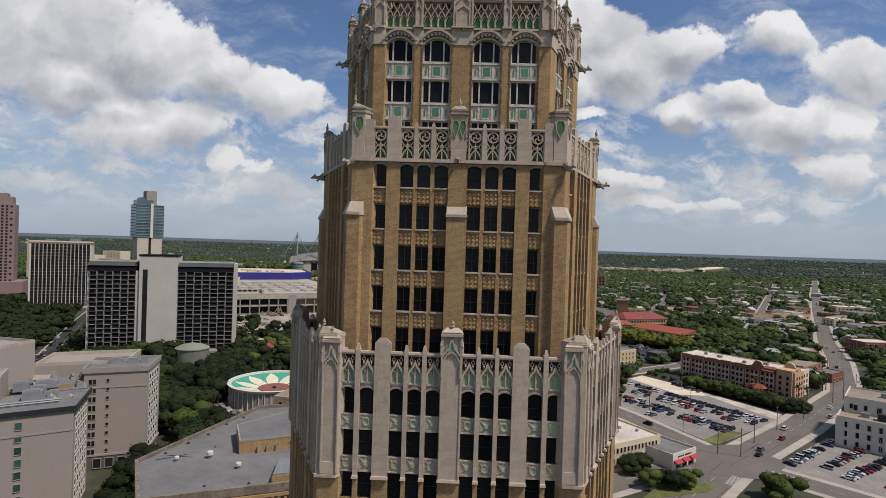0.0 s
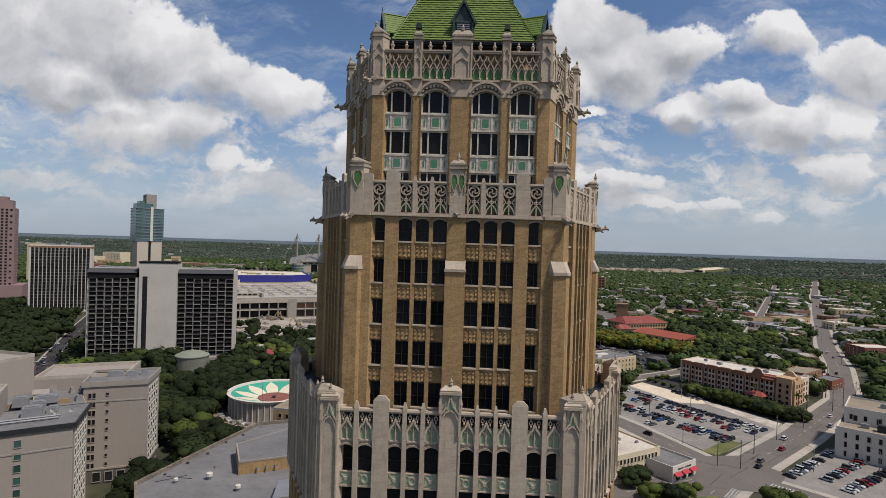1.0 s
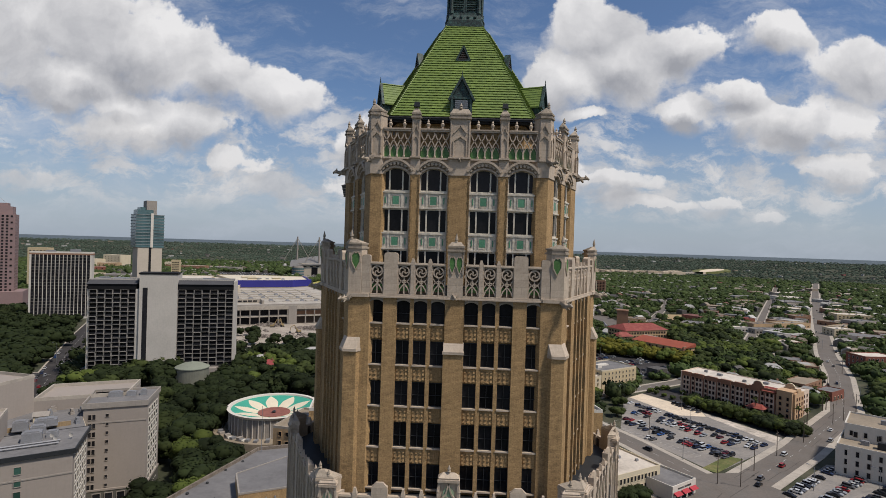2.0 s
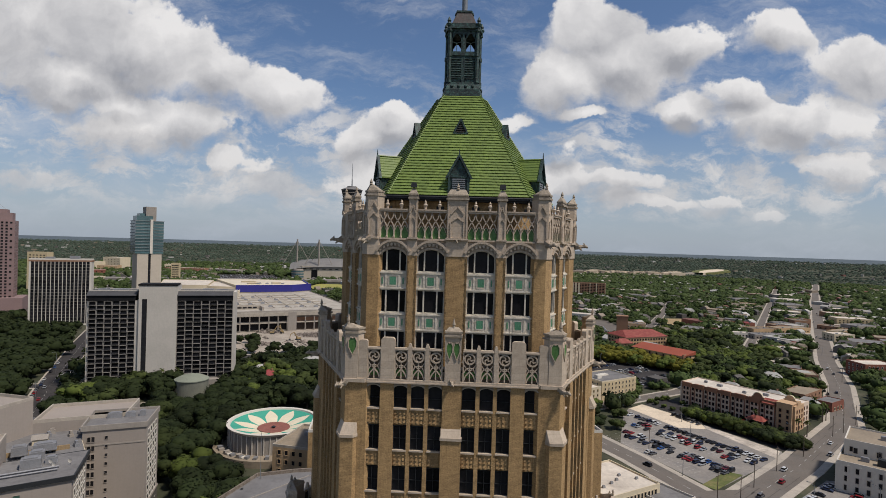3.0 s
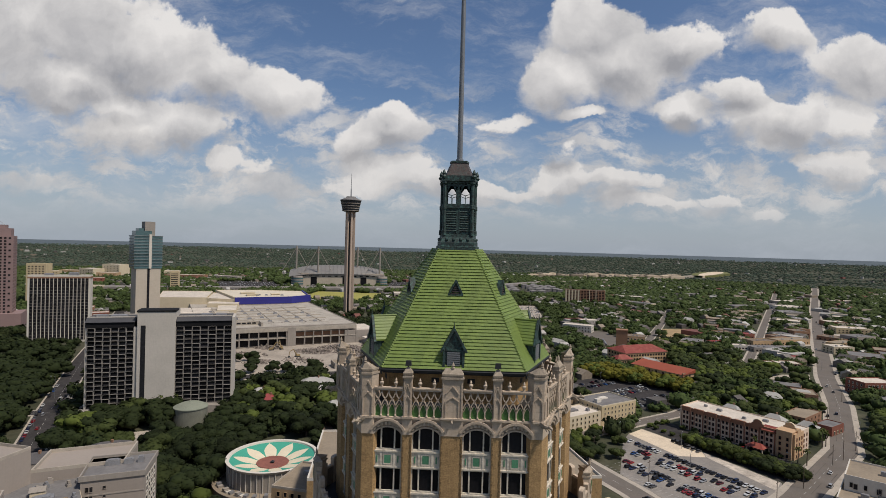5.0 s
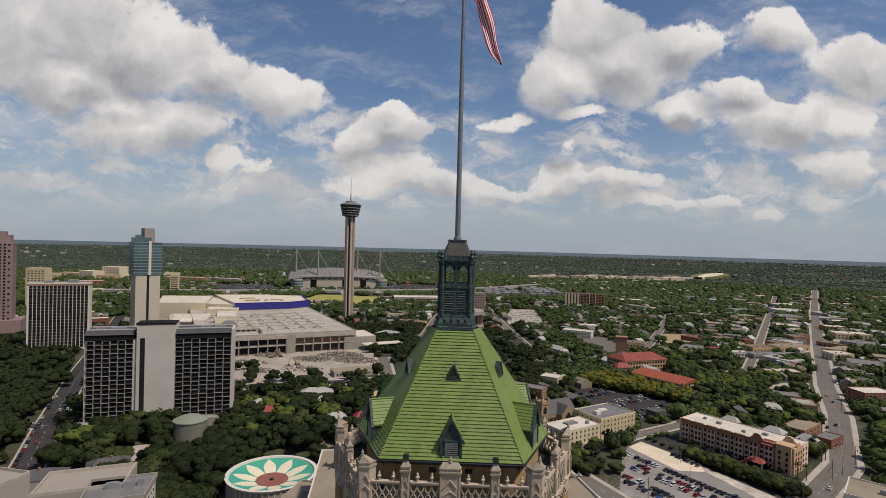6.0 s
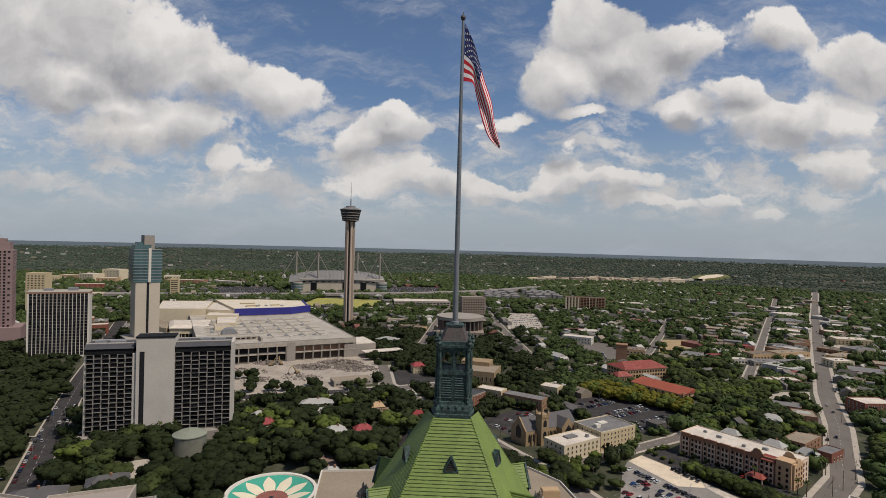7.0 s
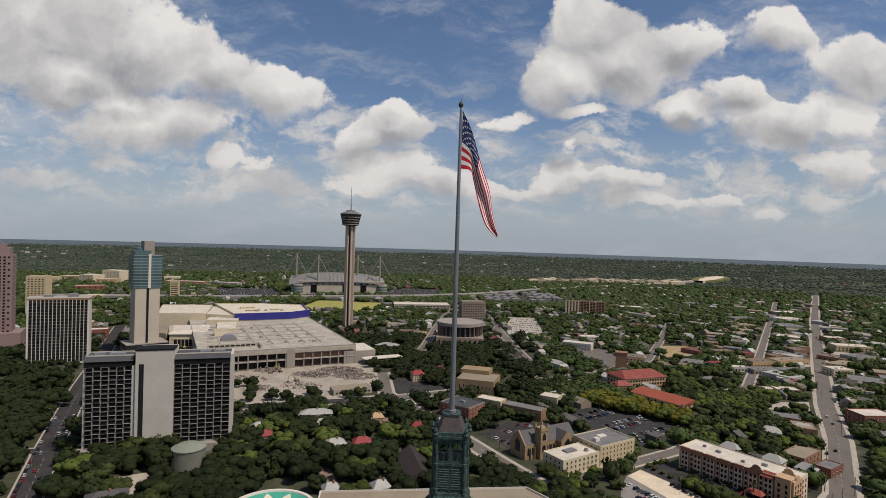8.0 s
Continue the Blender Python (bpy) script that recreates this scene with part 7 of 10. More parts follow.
for k, (p_, q_) in enumerate((((-132, 68.5), (-112, 82.5)), ((-128, 74), (-113, 84.5)))):
    part("duct", Shape().rod((*p_, 31.9), (*q_, 31.9), .28, .28, 6), EQUIP, inn)
part("skylight", Shape().box(-3, 3, -1.8, 1.8, 0, .5).add([(-2.8, -1.6, .5), (2.8, -1.6, .5), (2.8, 1.6, .5), (-2.8, 1.6, .5), (-2.2, 0, 1.5), (2.2, 0, 1.5)], [(0, 1, 5, 4), (2, 3, 4, 5), (3, 0, 4), (1, 2, 5)]), TEAL_GLASS, inn, "", at(-148, 108, 30.3, .5))
BUILT += [inset(A, -4), inset(B, -4), inset(link, -4), inset(tall, -4), inset(mid_, -4)]

# ---- low brick annex with a grey roof, tan-roofed block behind the tower ----
COPING = material("stained_stone_coping", (0.20, 0.165, 0.13), .9, big=(.4, .3), fine=(3, .25), tint=(0.11, 0.085, 0.065), streak=.2)
annex = thing("brick_annex", "tan brick annex with a grey membrane roof and vents", "building")
AN = [(-56.5, 28), (-12, 46), (-12, 98), (-46, 90), (-56, 86), (-67, 45)]
part("wall", Shape().slab(AN, -.5, 30.6), BRICK, annex)
ANNEX_ROOF = material("grey_membrane_roof", (0.160, 0.154, 0.150), 0.85, big=(0.07, 0.14), fine=(0.9, 0.1), tint=(0.12, 0.114, 0.11))
part("roof", Shape().slab(inset(AN, .3), 30.6, 30.9), ANNEX_ROOF, annex)
part("parapet", ring(inset(AN, -.3), .7, 30.2, 31.8), COPING, annex, "weathered stone coping")
AF, AL = edge_frame(AN, 0)
part("cornice", Shape().box(-AL / 2, AL / 2, -.55, .1, 29.4, 30.0).box(-AL / 2, AL / 2, -.3, .1, 27.6, 28.0), BRICK, annex, "", AF)
for i in range(40):
    part("dentil", shared(("dentil",), lambda: Shape().box(-.3, .3, -.5, .05, 0, 1.1, top=.04), BRICK), None, annex, "", AF @ at(-AL / 2 + AL * (i + .5) / 40, 0, 28.2))
for e in (4, 5):
    F, L = edge_frame(AN, e)
    for i in range(7):
        for f in range(6):
            part("window", win_mesh(1.7, 2.2, STONE_DIRTY, .15), None, annex, "", F @ at(-L / 2 + L * (i + .5) / 7, 0, 2 + f * 4.4))
bx = [(-48, 52.5), (-12, 70), (-12, 88), (-40, 81), (-53, 63)]
part("roof_house", Shape().slab(bx, 30.6, 33.6), BRICK, annex)
part("roof", Shape().slab(inset(bx, .3), 33.6, 33.8), ANNEX_ROOF, annex)
part("parapet", ring(bx, .35, 33.4, 34.0), GREY_CONC, annex)
F, L = edge_frame(bx, 0)
for u in (-L / 2 + 4, -L / 2 + 6, -L / 2 + 8):
    part("exhaust", shared(("exhaust",), lambda: Shape().rod((0, 0, 1.5), (0, -.5, 1.5), .22, .22, 8).rod((0, -.5, 1.5), (0, -.7, 1.1), .22, .26, 8), GREY_METAL), None, annex, "", F @ at(u, 0, 30.6))
part("pipe", Shape().rod((-L / 2 + 11, -.12, 32.4), (-L / 2 + 18, -.12, 32.4), .09, .09, 6), DARK_METAL, annex, "", F)
part("curb", Shape().box(-2.2, 2.2, -.4, .4, 0, .5, top=.05), GREY_CONC, annex, "", at(-40, 70, 33.8, .5))
bx2 = [(-35.5, 38), (-26, 42), (-28, 50), (-37, 46.5)]
part("roof_house", Shape().slab(bx2, 30.6, 32.6), BRICK, annex)
part("roof", Shape().slab(inset(bx2, .2), 32.6, 32.9), EQUIP, annex)
for x, y, k in ((-53.3, 49.7, .95), (-45, 45, .8), (-59.5, 47.3, .65)):
    v = part("roof_vent", Shape().lathe([(.5 * k, 0), (.5 * k, .7 * k)], 8), GREY_METAL, annex, "", at(x, y, 30.9))
    part("drum", Shape().lathe([(.62 * k, .75 * k), (.72 * k, .8 * k), (.72 * k, 1.5 * k), (.55 * k, 1.6 * k)], 10), WHITE_WALL, v)
for x, y, k in ((-60.2, 63.6, .5), (-62.1, 57.5, .55), (-57, 77.4, .5), (-63.9, 50.9, .45), (-59.1, 71.5, .45), (-55, 56, .3), (-50, 60, .3), (-40, 38, .4), (-48, 36, .35)):
    part("roof_drain", Shape().lathe([(.7 * k, 0), (.8 * k, .3 * k), (.5 * k, .7 * k), (.1, .8 * k)], 8), DARK_METAL, annex, "", at(x, y, 30.9))
for a_, b_ in (((-64, 47), (-59, 51)), ((-63, 50), (-57, 49.5))):
    part("conduit", Shape().rod((*a_, 31.0), (*b_, 31.0), .05, .05, 5), DARK_METAL, annex)
part("flag_staff", Shape().rod((-54.6, 84.5, 31), (-54.6, 84.5, 44), .09, .05, 6), GREY_METAL, annex)
BUILT.append(inset(AN, -4))
tb, tpl = building("tan_roof_block", "tan brick block with a flat gravel roof and white coping", None, None, 0, 33.4, BRICK, TAN_ROOF, 5, (14, 5), (1.8, 2.2), STONE_DIRTY, 1.0, 5.8, 3, cap=WHITE_WALL, plan=[(-50, 116), (52, 128), (44, 163), (32, 177), (-57, 164)])
roof_box(tb, tpl, .08, .25, 4, 3, 2, 33.5)
roof_box(tb, tpl, .8, .6, 7, 4, 3, 33.5, TAN_STUCCO)
nb, npl = building("stepped_block", "beige flat-roofed block beside the round hall", (-73, 148), (-58, 145), 26, 16, TAN_STUCCO, TAN_ROOF, 4, (4, 6), (1.3, 1.7), TAN_STUCCO, 1.0, 3.7, 2, cap=CONCRETE)
roof_box(nb, npl, .5, .6, 3, 2, 1.2, 16.1)

# ---- round assembly hall with a painted flower ----
round_hall = thing("round_hall", "round grey hall with a cream flower on its teal roof", "hall", at(-87.2, 190.5))
part("wall", Shape().lathe([(20.2, -.5), (20.2, 11.3), (19.7, 11.3), (19.7, 5.0)], 72), GREY_CONC, round_hall)
for k in range(48):
    part("wall_rib", shared(("wall_rib",), lambda: Shape().box(20.15, 20.55, -.16, .16, 0, 11.5), WHITE_WALL), None, round_hall, "", Matrix.Rotation(k * 2 * math.pi / 48, 4, "Z"))
part("rim", Shape().loft([[(r * math.cos(2 * math.pi * i / 72), r * math.sin(2 * math.pi * i / 72), z) for i in range(72)] for r, z in ((20.6, 11.2), (21.3, 12.3), (19.6, 12.3), (19.4, 11.5))], cap=False), WHITE_WALL, round_hall)
part("roof", Shape().loft([[(r * math.cos(2 * math.pi * i / 72), r * math.sin(2 * math.pi * i / 72), z) for i in range(72)] for r, z in ((19.6, 11.6), (7, 8.6))], cap=False), TEAL_PAINT, round_hall)
part("roof_centre", Shape().lathe([(7.6, 8.6), (7.4, 9.1), (.5, 8.6)], 36), RUST, round_hall)
for k in range(10):
    a = k * 2 * math.pi / 10 + 0.107
    def petal():
        s = Shape()
        n = 10
        lo = [(7.4 + 11.2 * i / n, 3.1 * math.sin(math.pi * (i / n * .78 + .22)) ** .9 * (1 if i < n else 0)) for i in range(n + 1)]
        pts = [(x, w) for x, w in lo] + [(x, -w) for x, w in reversed(lo[:-1])]
        return s.add([(x, w, 8.78 + .238 * (x - 7.4)) for x, w in pts], [tuple(range(len(pts) - 1, -1, -1))])
    part("petal", shared(("petal",), petal, PETAL), None, round_hall, "", Matrix.Rotation(a, 4, "Z"))
hub = part("vent_cap", Shape().lathe([(.7, 8.5), (.7, 9.2), (1.1, 9.3), (.1, 9.8)], 10), DARK_METAL, round_hall)
part("terrace", Shape().lathe([(27, 0), (27, 3.0)], 48), TAN_ROOF, round_hall, "low cluttered terrace ring")
rnd = random.Random(7)
for k in range(26):
    a = rnd.uniform(2.4, 5.6)
    part("terrace_shed", Shape().box(-1.2, 1.2, -.8, .8, 0, rnd.uniform(.6, 1.6)), (EQUIP, WHITE_WALL, GREY_CONC)[k % 3], round_hall, "", at(24 * math.cos(a), 24 * math.sin(a), 3.0, a))
BUILT.append([(-88.5 + 29 * math.cos(i * .7854), 189 + 29 * math.sin(i * .7854)) for i in range(8)])

# ---- brick and stucco inn by the car park ----
INN_STUCCO = material("pale_rose_stucco", (0.60, 0.48, 0.37), 0.9, big=(0.2, 0.08), fine=(2, 0.06), streak=.1)
ORANGE_STUCCO = material("orange_tan_stucco", (0.47, 0.31, 0.18), 0.9, big=(0.2, 0.08), fine=(2, 0.06), streak=.1)
INN_BRICK = material("dark_rose_brick", (0.27, 0.135, 0.082), 0.9, big=(0.2, 0.12), fine=(3, 0.1))
inn2, ipl = building("brick_inn", "four-storey brown brick and pale stucco inn with curved gables", (145, 294.5), (187, 243.5), 22, 13.6, INN_STUCCO, PALE_ROOF, 4, (0, 0), parapet=.7, cap=INN_STUCCO, category="hotel")
F, L = edge_frame(ipl, 0)
rounded = lambda w, z, r: [(-w, 0), (w, 0), (w, z - r)] + [(w - r + r * math.cos(a * math.pi / 8), z - r + r * math.sin(a * math.pi / 8)) for a in range(1, 5)] + [(-w + r - r * math.sin(a * math.pi / 8), z - r + r * math.cos(a * math.pi / 8)) for a in range(0, 4)] + [(-w, z - r)]
for b in range(7):
    u = -L / 2 + 4.2 + 8.3 * b
    bay = part("brick_bay", shared(("brick_bay",), lambda: Shape().box(-2.9, 2.9, -.8, .1, 0, 14.2).box(-3.05, 3.05, -.95, .2, 14.2, 14.7), INN_BRICK), None, inn2, "projecting bay of dark brick", F @ at(u))
    part("stucco_panel", shared(("stucco_panel", b % 2), lambda b=b: Shape().upright(rounded(2.35, 12.0 - .5 * (b % 2), 1.0), -.88, -.7), INN_STUCCO), None, bay, "pale stucco panel with rounded head")
    for f in range(4):
        for x in (-1.1, 1.1):
            part("window", win_mesh(1.15, 1.75, INN_BRICK, .14), None, bay, "", at(x, -.88, .9 + f * 3.1))
        part("window", win_mesh(1.15, 1.75, INN_BRICK, .14), None, inn2, "", F @ at(u + 4.15, 0, .9 + f * 3.1))
    part("brick_band", shared(("brick_band",), lambda: Shape().box(-1.2, 1.2, -.16, .1, 12.2, 14.3), INN_BRICK), None, inn2, "", F @ at(u + 4.15))
F2, L2 = edge_frame(ipl, 1)
part("gable_wall", Shape().box(-L2 / 2 - .2, -L2 / 2 + 12, -.8, .3, 0, 14.4), ORANGE_STUCCO, inn2, "orange-tan stucco end wall", F2)
part("curved_gable", Shape().upright([(2.4 * math.cos(a * math.pi / 10), 2.3 * math.sin(a * math.pi / 10)) for a in range(11)], -.8, .3), ORANGE_STUCCO, inn2, "", F2 @ at(-L2 / 2 + 6, 0, 14.4))
for f in range(4):
    for x in (2.5, 6, 9.5, 15, 19):
        part("window", win_mesh(1.1, 1.7, INN_BRICK, .14), None, inn2, "", F2 @ at(-L2 / 2 + x, -.8 if x < 12 else 0, .9 + f * 3.1))
for u, v, mat_ in ((L * .22, -.9, INN_BRICK), (L * .42, 9.0, ORANGE_STUCCO)):
    part("curved_gable", Shape().upright([(3.4, -1), (3.4, .8), (2.5, 1.1)] + [(2.3 * math.cos(a * math.pi / 10), 1.1 + 2.0 * math.sin(a * math.pi / 10)) for a in range(1, 10)] + [(-2.5, 1.1), (-3.4, .8), (-3.4, -1)], v, v + .8), mat_, inn2, "", F @ at(u, 0, 14.7))
    part("gable_coping", Shape().upright([(2.65 * math.cos(a * math.pi / 10), 1.1 + 2.35 * math.sin(a * math.pi / 10)) for a in range(11)] + [(-2.3 * math.cos(a * math.pi / 10), 1.1 + 2.0 * math.sin(a * math.pi / 10)) for a in range(11)], v - .12, v + .92), CREAM_PALE, inn2, "pale coping", F @ at(u, 0, 14.7))
tower_bay = part("tower_bay", Shape().box(L / 2 - 8.2, L / 2 - .3, -1.6, 6, 0, 15.0).box(L / 2 - 8.5, L / 2, -1.9, 6.3, 15.0, 15.5), ORANGE_STUCCO, inn2, "orange-tan stair bay higher than the roof", F)
for f in range(4):
    for x in (L / 2 - 6.2, L / 2 - 2.4):
        part("window", win_mesh(1.1, 1.75, INN_BRICK, .14), None, tower_bay, "", at(x, -1.6, .9 + f * 3.1))
part("lean_roof", Shape().add([(L / 2 - 16, -2.2, 13.2), (L / 2 - 8.6, -2.2, 13.2), (L / 2 - 8.6, 3, 15.2), (L / 2 - 16, 3, 15.2), (L / 2 - 16, 3, 13.2), (L / 2 - 8.6, 3, 13.2)], [(0, 1, 2, 3), (0, 3, 4), (1, 5, 2), (3, 2, 5, 4), (0, 4, 5, 1)]), RED_ROOF, inn2, "red tiled lean-to roof", F)
port = part("porch_roof", Shape().add([(-5, -9, 4), (5, -9, 4), (5, 0, 4), (-5, 0, 4), (-2, -4.5, 6), (2, -4.5, 6)], [(0, 1, 5, 4), (1, 2, 5), (2, 3, 4, 5), (3, 0, 4), (3, 2, 1, 0)]), RED_ROOF, inn2, "red tiled porch roof", F @ at(L * .25, -1))
for x in (-4.2, 4.2):
    part("porch_post", Shape().box(x - .3, x + .3, -8.4, -7.8, 0, 4), INN_STUCCO, inn2, "", F @ at(L * .25, -1))
for u, v, w in ((.3, .5, 3), (.55, .35, 2), (.7, .6, 3), (.15, .6, 2)):
    roof_box(inn2, ipl, u, v, w, w * .7, 1.1, 13.8)

# ---- cream office and yellow stone church ----
co, cpl = building("cream_office", "cream four-storey office with a flat grey roof", (93, 289.5), (120.5, 308), 24, 12.5, CREAM, GREY_ROOF, 4, (9, 5), (.9, 1.5), CREAM_PALE, .8, 2.95, 1.2, cap=CREAM_PALE)
roof_box(co, cpl, .2, .4, 4, 3, 2, 12.6, WHITE_WALL)
roof_box(co, cpl, .5, .6, 7, 4, .6, 12.6, WHITE_WALL)
cw, cwpl = building("cream_wing", "pale cream three-storey wing with roof plant", (66, 270.5), (92.5, 289), 18, 9.6, CREAM_PALE, PALE_ROOF, 3, (8, 4), (1.0, 1.5), CREAM, .7, 2.95, 1.2)
roof_box(cw, cwpl, .5, .6, 9, 5, .7, 9.7, GREY_ROOF)
roof_box(cw, cwpl, .8, .3, 2, 2, 1.6, 9.7)
church = thing("stone_church", "yellow limestone gothic church with slate roofs and square tower", "church", at(46, 295, 0, math.radians(33)))
nave = [(0, 0), (44, 0), (44, 15), (0, 15)]
part("nave_wall", Shape().slab(nave, -.5, 9.5), YELLOW_STONE, church)
part("nave_roof", gable(nave, 9.5, 17.0, .3), SLATE, church)
part("gable_wall", Shape().add([(0, y, z) for y, z in ((-.2, 0), (15.2, 0), (15.2, 9.6), (7.5, 17.8), (-.2, 9.6))] + [(-1, y, z) for y, z in ((-.2, 0), (15.2, 0), (15.2, 9.6), (7.5, 17.8), (-.2, 9.6))], [(9, 8, 7, 6, 5), (0, 1, 2, 3, 4), (5, 6, 1, 0), (6, 7, 2, 1), (7, 8, 3, 2), (8, 9, 4, 3), (9, 5, 0, 4)]), YELLOW_STONE, church)
trans = [(26, -5), (37, -5), (37, 15), (26, 15)]
part("transept_wall", Shape().slab(trans, -.5, 9.5), YELLOW_STONE, church)
part("transept_roof", gable([trans[1], trans[2], trans[3], trans[0]], 9.5, 15.5, .2), SLATE, church)
part("transept_gable", Shape().upright([(25.8, 0), (37.2, 0), (37.2, 9.6), (31.5, 16.2), (25.8, 9.6)], -5.8, -5), YELLOW_STONE, church)
part("transept_gable", Shape().upright([(28.5, 3), (34.5, 3), (34.5, 8), (31.5, 11.5), (28.5, 8)], -5.86, -5.7), GLASS, church, "tall pointed stained window")
ctw = part("bell_tower", Shape().box(9, 15, -4, 2, 0, 18.5).box(8.6, 15.4, -4.4, 2.4, 18.5, 19.3).box(9, 15, -4, 2, 19.3, 20.4), YELLOW_STONE, church)
for x in (9.2, 14.8):
    for y in (-3.8, 1.8):
        part("pinnacle", Shape().box(x - .6, x + .6, y - .6, y + .6, 19, 21.5).box(x - .6, x + .6, y - .6, y + .6, 21.5, 23.4, top=.55), YELLOW_STONE, ctw)
for f in (5, 12.5):
    part("lancet", Shape().upright([(10.6, f), (13.4, f), (13.4, f + 3.2), (12, f + 4.6), (10.6, f + 3.2)], -4.12, -3.9), GLASS, ctw)
for i in range(6):
    x = 17 + i * 1.0 if i < 0 else (2.2, 5.4, 17.4, 20.4, 23.4, 40.5)[i]
    part("lancet", Shape().upright([(x - .8, 2.5), (x + .8, 2.5), (x + .8, 6.4), (x, 7.8), (x - .8, 6.4)], -.12, .1), GLASS, church)
    part("buttress", Shape().box(x + 1.2, x + 1.9, -1.2, 0, 0, 7.5, top=.1), YELLOW_STONE, church)
part("gable_window", Shape().upright([(0, 0), (5, 0), (5, 6), (2.5, 9), (0, 6)], 0, .2), GLASS, church, "", Matrix.Translation((-1.15, 10, 4)) @ Matrix.Rotation(-math.pi / 2, 4, "Z"))
BUILT.append([tuple((church.matrix_basis @ Vector((x, y, 0)))[:2]) for x, y in ((-4, -9), (48, -9), (48, 19), (-4, 19))])

# ---- red roofed blocks ----
rd, rpl = building("red_roofed_block", "long tan block with arcaded floors and a red metal roof", (165, 480), (211, 499), 30, 12, TAN_STUCCO, RED_ROOF, 3, (14, 6), (2.2, 2.0), TAN_STUCCO, 0, 3.6, 1.4)
part("red_roof", hip(rpl, 12.2, 17.5, .15, 1.5), RED_ROOF, rd)
part("stair_tower", Shape().box(-6, 6, -5, 5, 0, 24).box(-6.5, 6.5, -5.5, 5.5, 24, 25), BROWN_BRICK, rd, "", at(182, 556, 0, -.26))
r2, r2pl = building("red_roofed_wing", "low wing with a hipped red roof", (154, 468), (169, 473), 12, 8, TAN_STUCCO, RED_ROOF, 2, (5, 3), (1.6, 1.6), TAN_STUCCO, 0, 3.4, 1.4)
part("red_roof", hip(r2pl, 8.2, 12, .3, 1.2), RED_ROOF, r2)
so, sopl = building("orange_roofed_school", "tan block with a long orange-red shed roof", (158, 440), (188, 399.5), 17, 10.5, TAN_STUCCO, ORANGE_ROOF, 3, (7, 0), (1.5, 1.7), BROWN_BRICK, 0, 3.3, 1.3)
a, b, c_, d_ = [Vector((*p, 10.6)) for p in inset(sopl, -1)]
part("shed_roof", Shape().add([a, b, c_ + Vector((0, 0, 3)), d_ + Vector((0, 0, 3)), c_, d_], [(0, 1, 2, 3), (1, 4, 2), (0, 3, 5), (4, 5, 3, 2), (0, 5, 4, 1)]), ORANGE_ROOF, so)
F, L = edge_frame(sopl, 1)
for f in range(3):
    part("window", win_mesh(1.4, 1.5, DARK_METAL, .1), None, so, "", F @ at(2, 0, 2 + f * 3.1))
part("stair_shaft", Shape().box(-L / 2 - .4, -L / 2 + 4, -.6, .5, 0, 12), BROWN_BRICK, so, "", F)

# ---- corner shops and white office ----
s1, s1pl = building("corner_shop_block", "cream two-storey shop block with a white roof", (56, 132), (79.5, 146.5), 26, 8, CREAM_PALE, PALE_ROOF, 2, (13, 4), (1.0, 1.9), CREAM_PALE, .8, 3.6, 1.4)
for u, v in ((.2, .3), (.4, .35), (.55, .4), (.7, .5), (.85, .3), (.3, .6)):
    roof_box(s1, s1pl, u, v, 1.3, .9, .8, 8.1)
s2, s2pl = building("corner_shop", "single-storey white corner shop with red awnings", (79.5, 133.5), (91.5, 142.5), 20, 5, WHITE_WALL, GREY_ROOF, 1, (3, 0), (2.4, 2.2), DARK_METAL, .9, 3, .6)
F, L = edge_frame(s2pl, 0)
for b in range(3):
    part("awning", shared(("awning",), lambda: Shape().add([(-2, 0, 3.6), (2, 0, 3.6), (2, -1.6, 2.7), (-2, -1.6, 2.7), (-2, 0, 2.6), (2, 0, 2.6)], [(3, 2, 1, 0), (0, 4, 3), (1, 2, 5)]), RED_CLOTH), None, s2, "red cloth awning", F @ at(-L / 2 + L * (b + .5) / 3, -.15, 0))
for i in range(11):
    part("sign_bar", Shape().box(0, .5, -.06, 0, 0, .6), DARK_METAL, s2, "", F @ at(-4.2 + i * .75 + (.5 if i > 4 else 0), -.02, 4.1))
wo, wpl = building("white_office", "white stucco office with stepped roofs", (160.5, 168.5), (195, 140), 30, 12, WHITE_WALL, TAN_ROOF, 3, (11, 6), (1.0, 2.1), GREY_CONC, 1.0, 3.8, 1.2)
up = rect((170, 178), (205, 150), 24)
part("upper_block", Shape().slab(up, 11, 18), WHITE_WALL, wo)
part("upper_roof", Shape().slab(inset(up, .4), 18, 18.3), TAN_ROOF, wo)
part("parapet", ring(up, .5, 18, 19), WHITE_WALL, wo)
WF, WL = edge_frame(wpl, 0)
for i in range(12):
    part("pilaster", shared(("office_pilaster",), lambda: Shape().box(-.3, .3, -.25, .1, 0, 11.2).box(-.4, .4, -.32, .1, 11.2, 11.7), WHITE_WALL), None, wo, "", WF @ at(-WL / 2 + WL * i / 11))
UF2, UL2 = edge_frame(up, 0)
for i in range(9):
    part("window", win_mesh(1.0, 2.0, GREY_CONC, .12), None, wo, "", UF2 @ at(-UL2 / 2 + UL2 * (i + .5) / 9, 0, 14))
for u, v, a, b, h in ((.3, .5, 3, 2, 1.6), (.6, .4, 4, 3, 2.2), (.75, .65, 2, 2, 1.2), (.45, .7, 2.4, 1.6, 1.0)):
    roof_box(wo, up, u, v, a, b, h, 18.3)
for i in range(5):
    F, L = edge_frame(up, 0)
    part("window", win_mesh(1.3, 2.2, GREY_CONC), None, wo, "", F @ at(-L / 2 + 4 + i * 8, 0, 13.5))
roof_box(wo, wpl, .35, .25, 5, 3, 2.6, 12.1, DARK_METAL)
roof_box(wo, wpl, .2, .3, 3, 2, 1.6, 12.1)

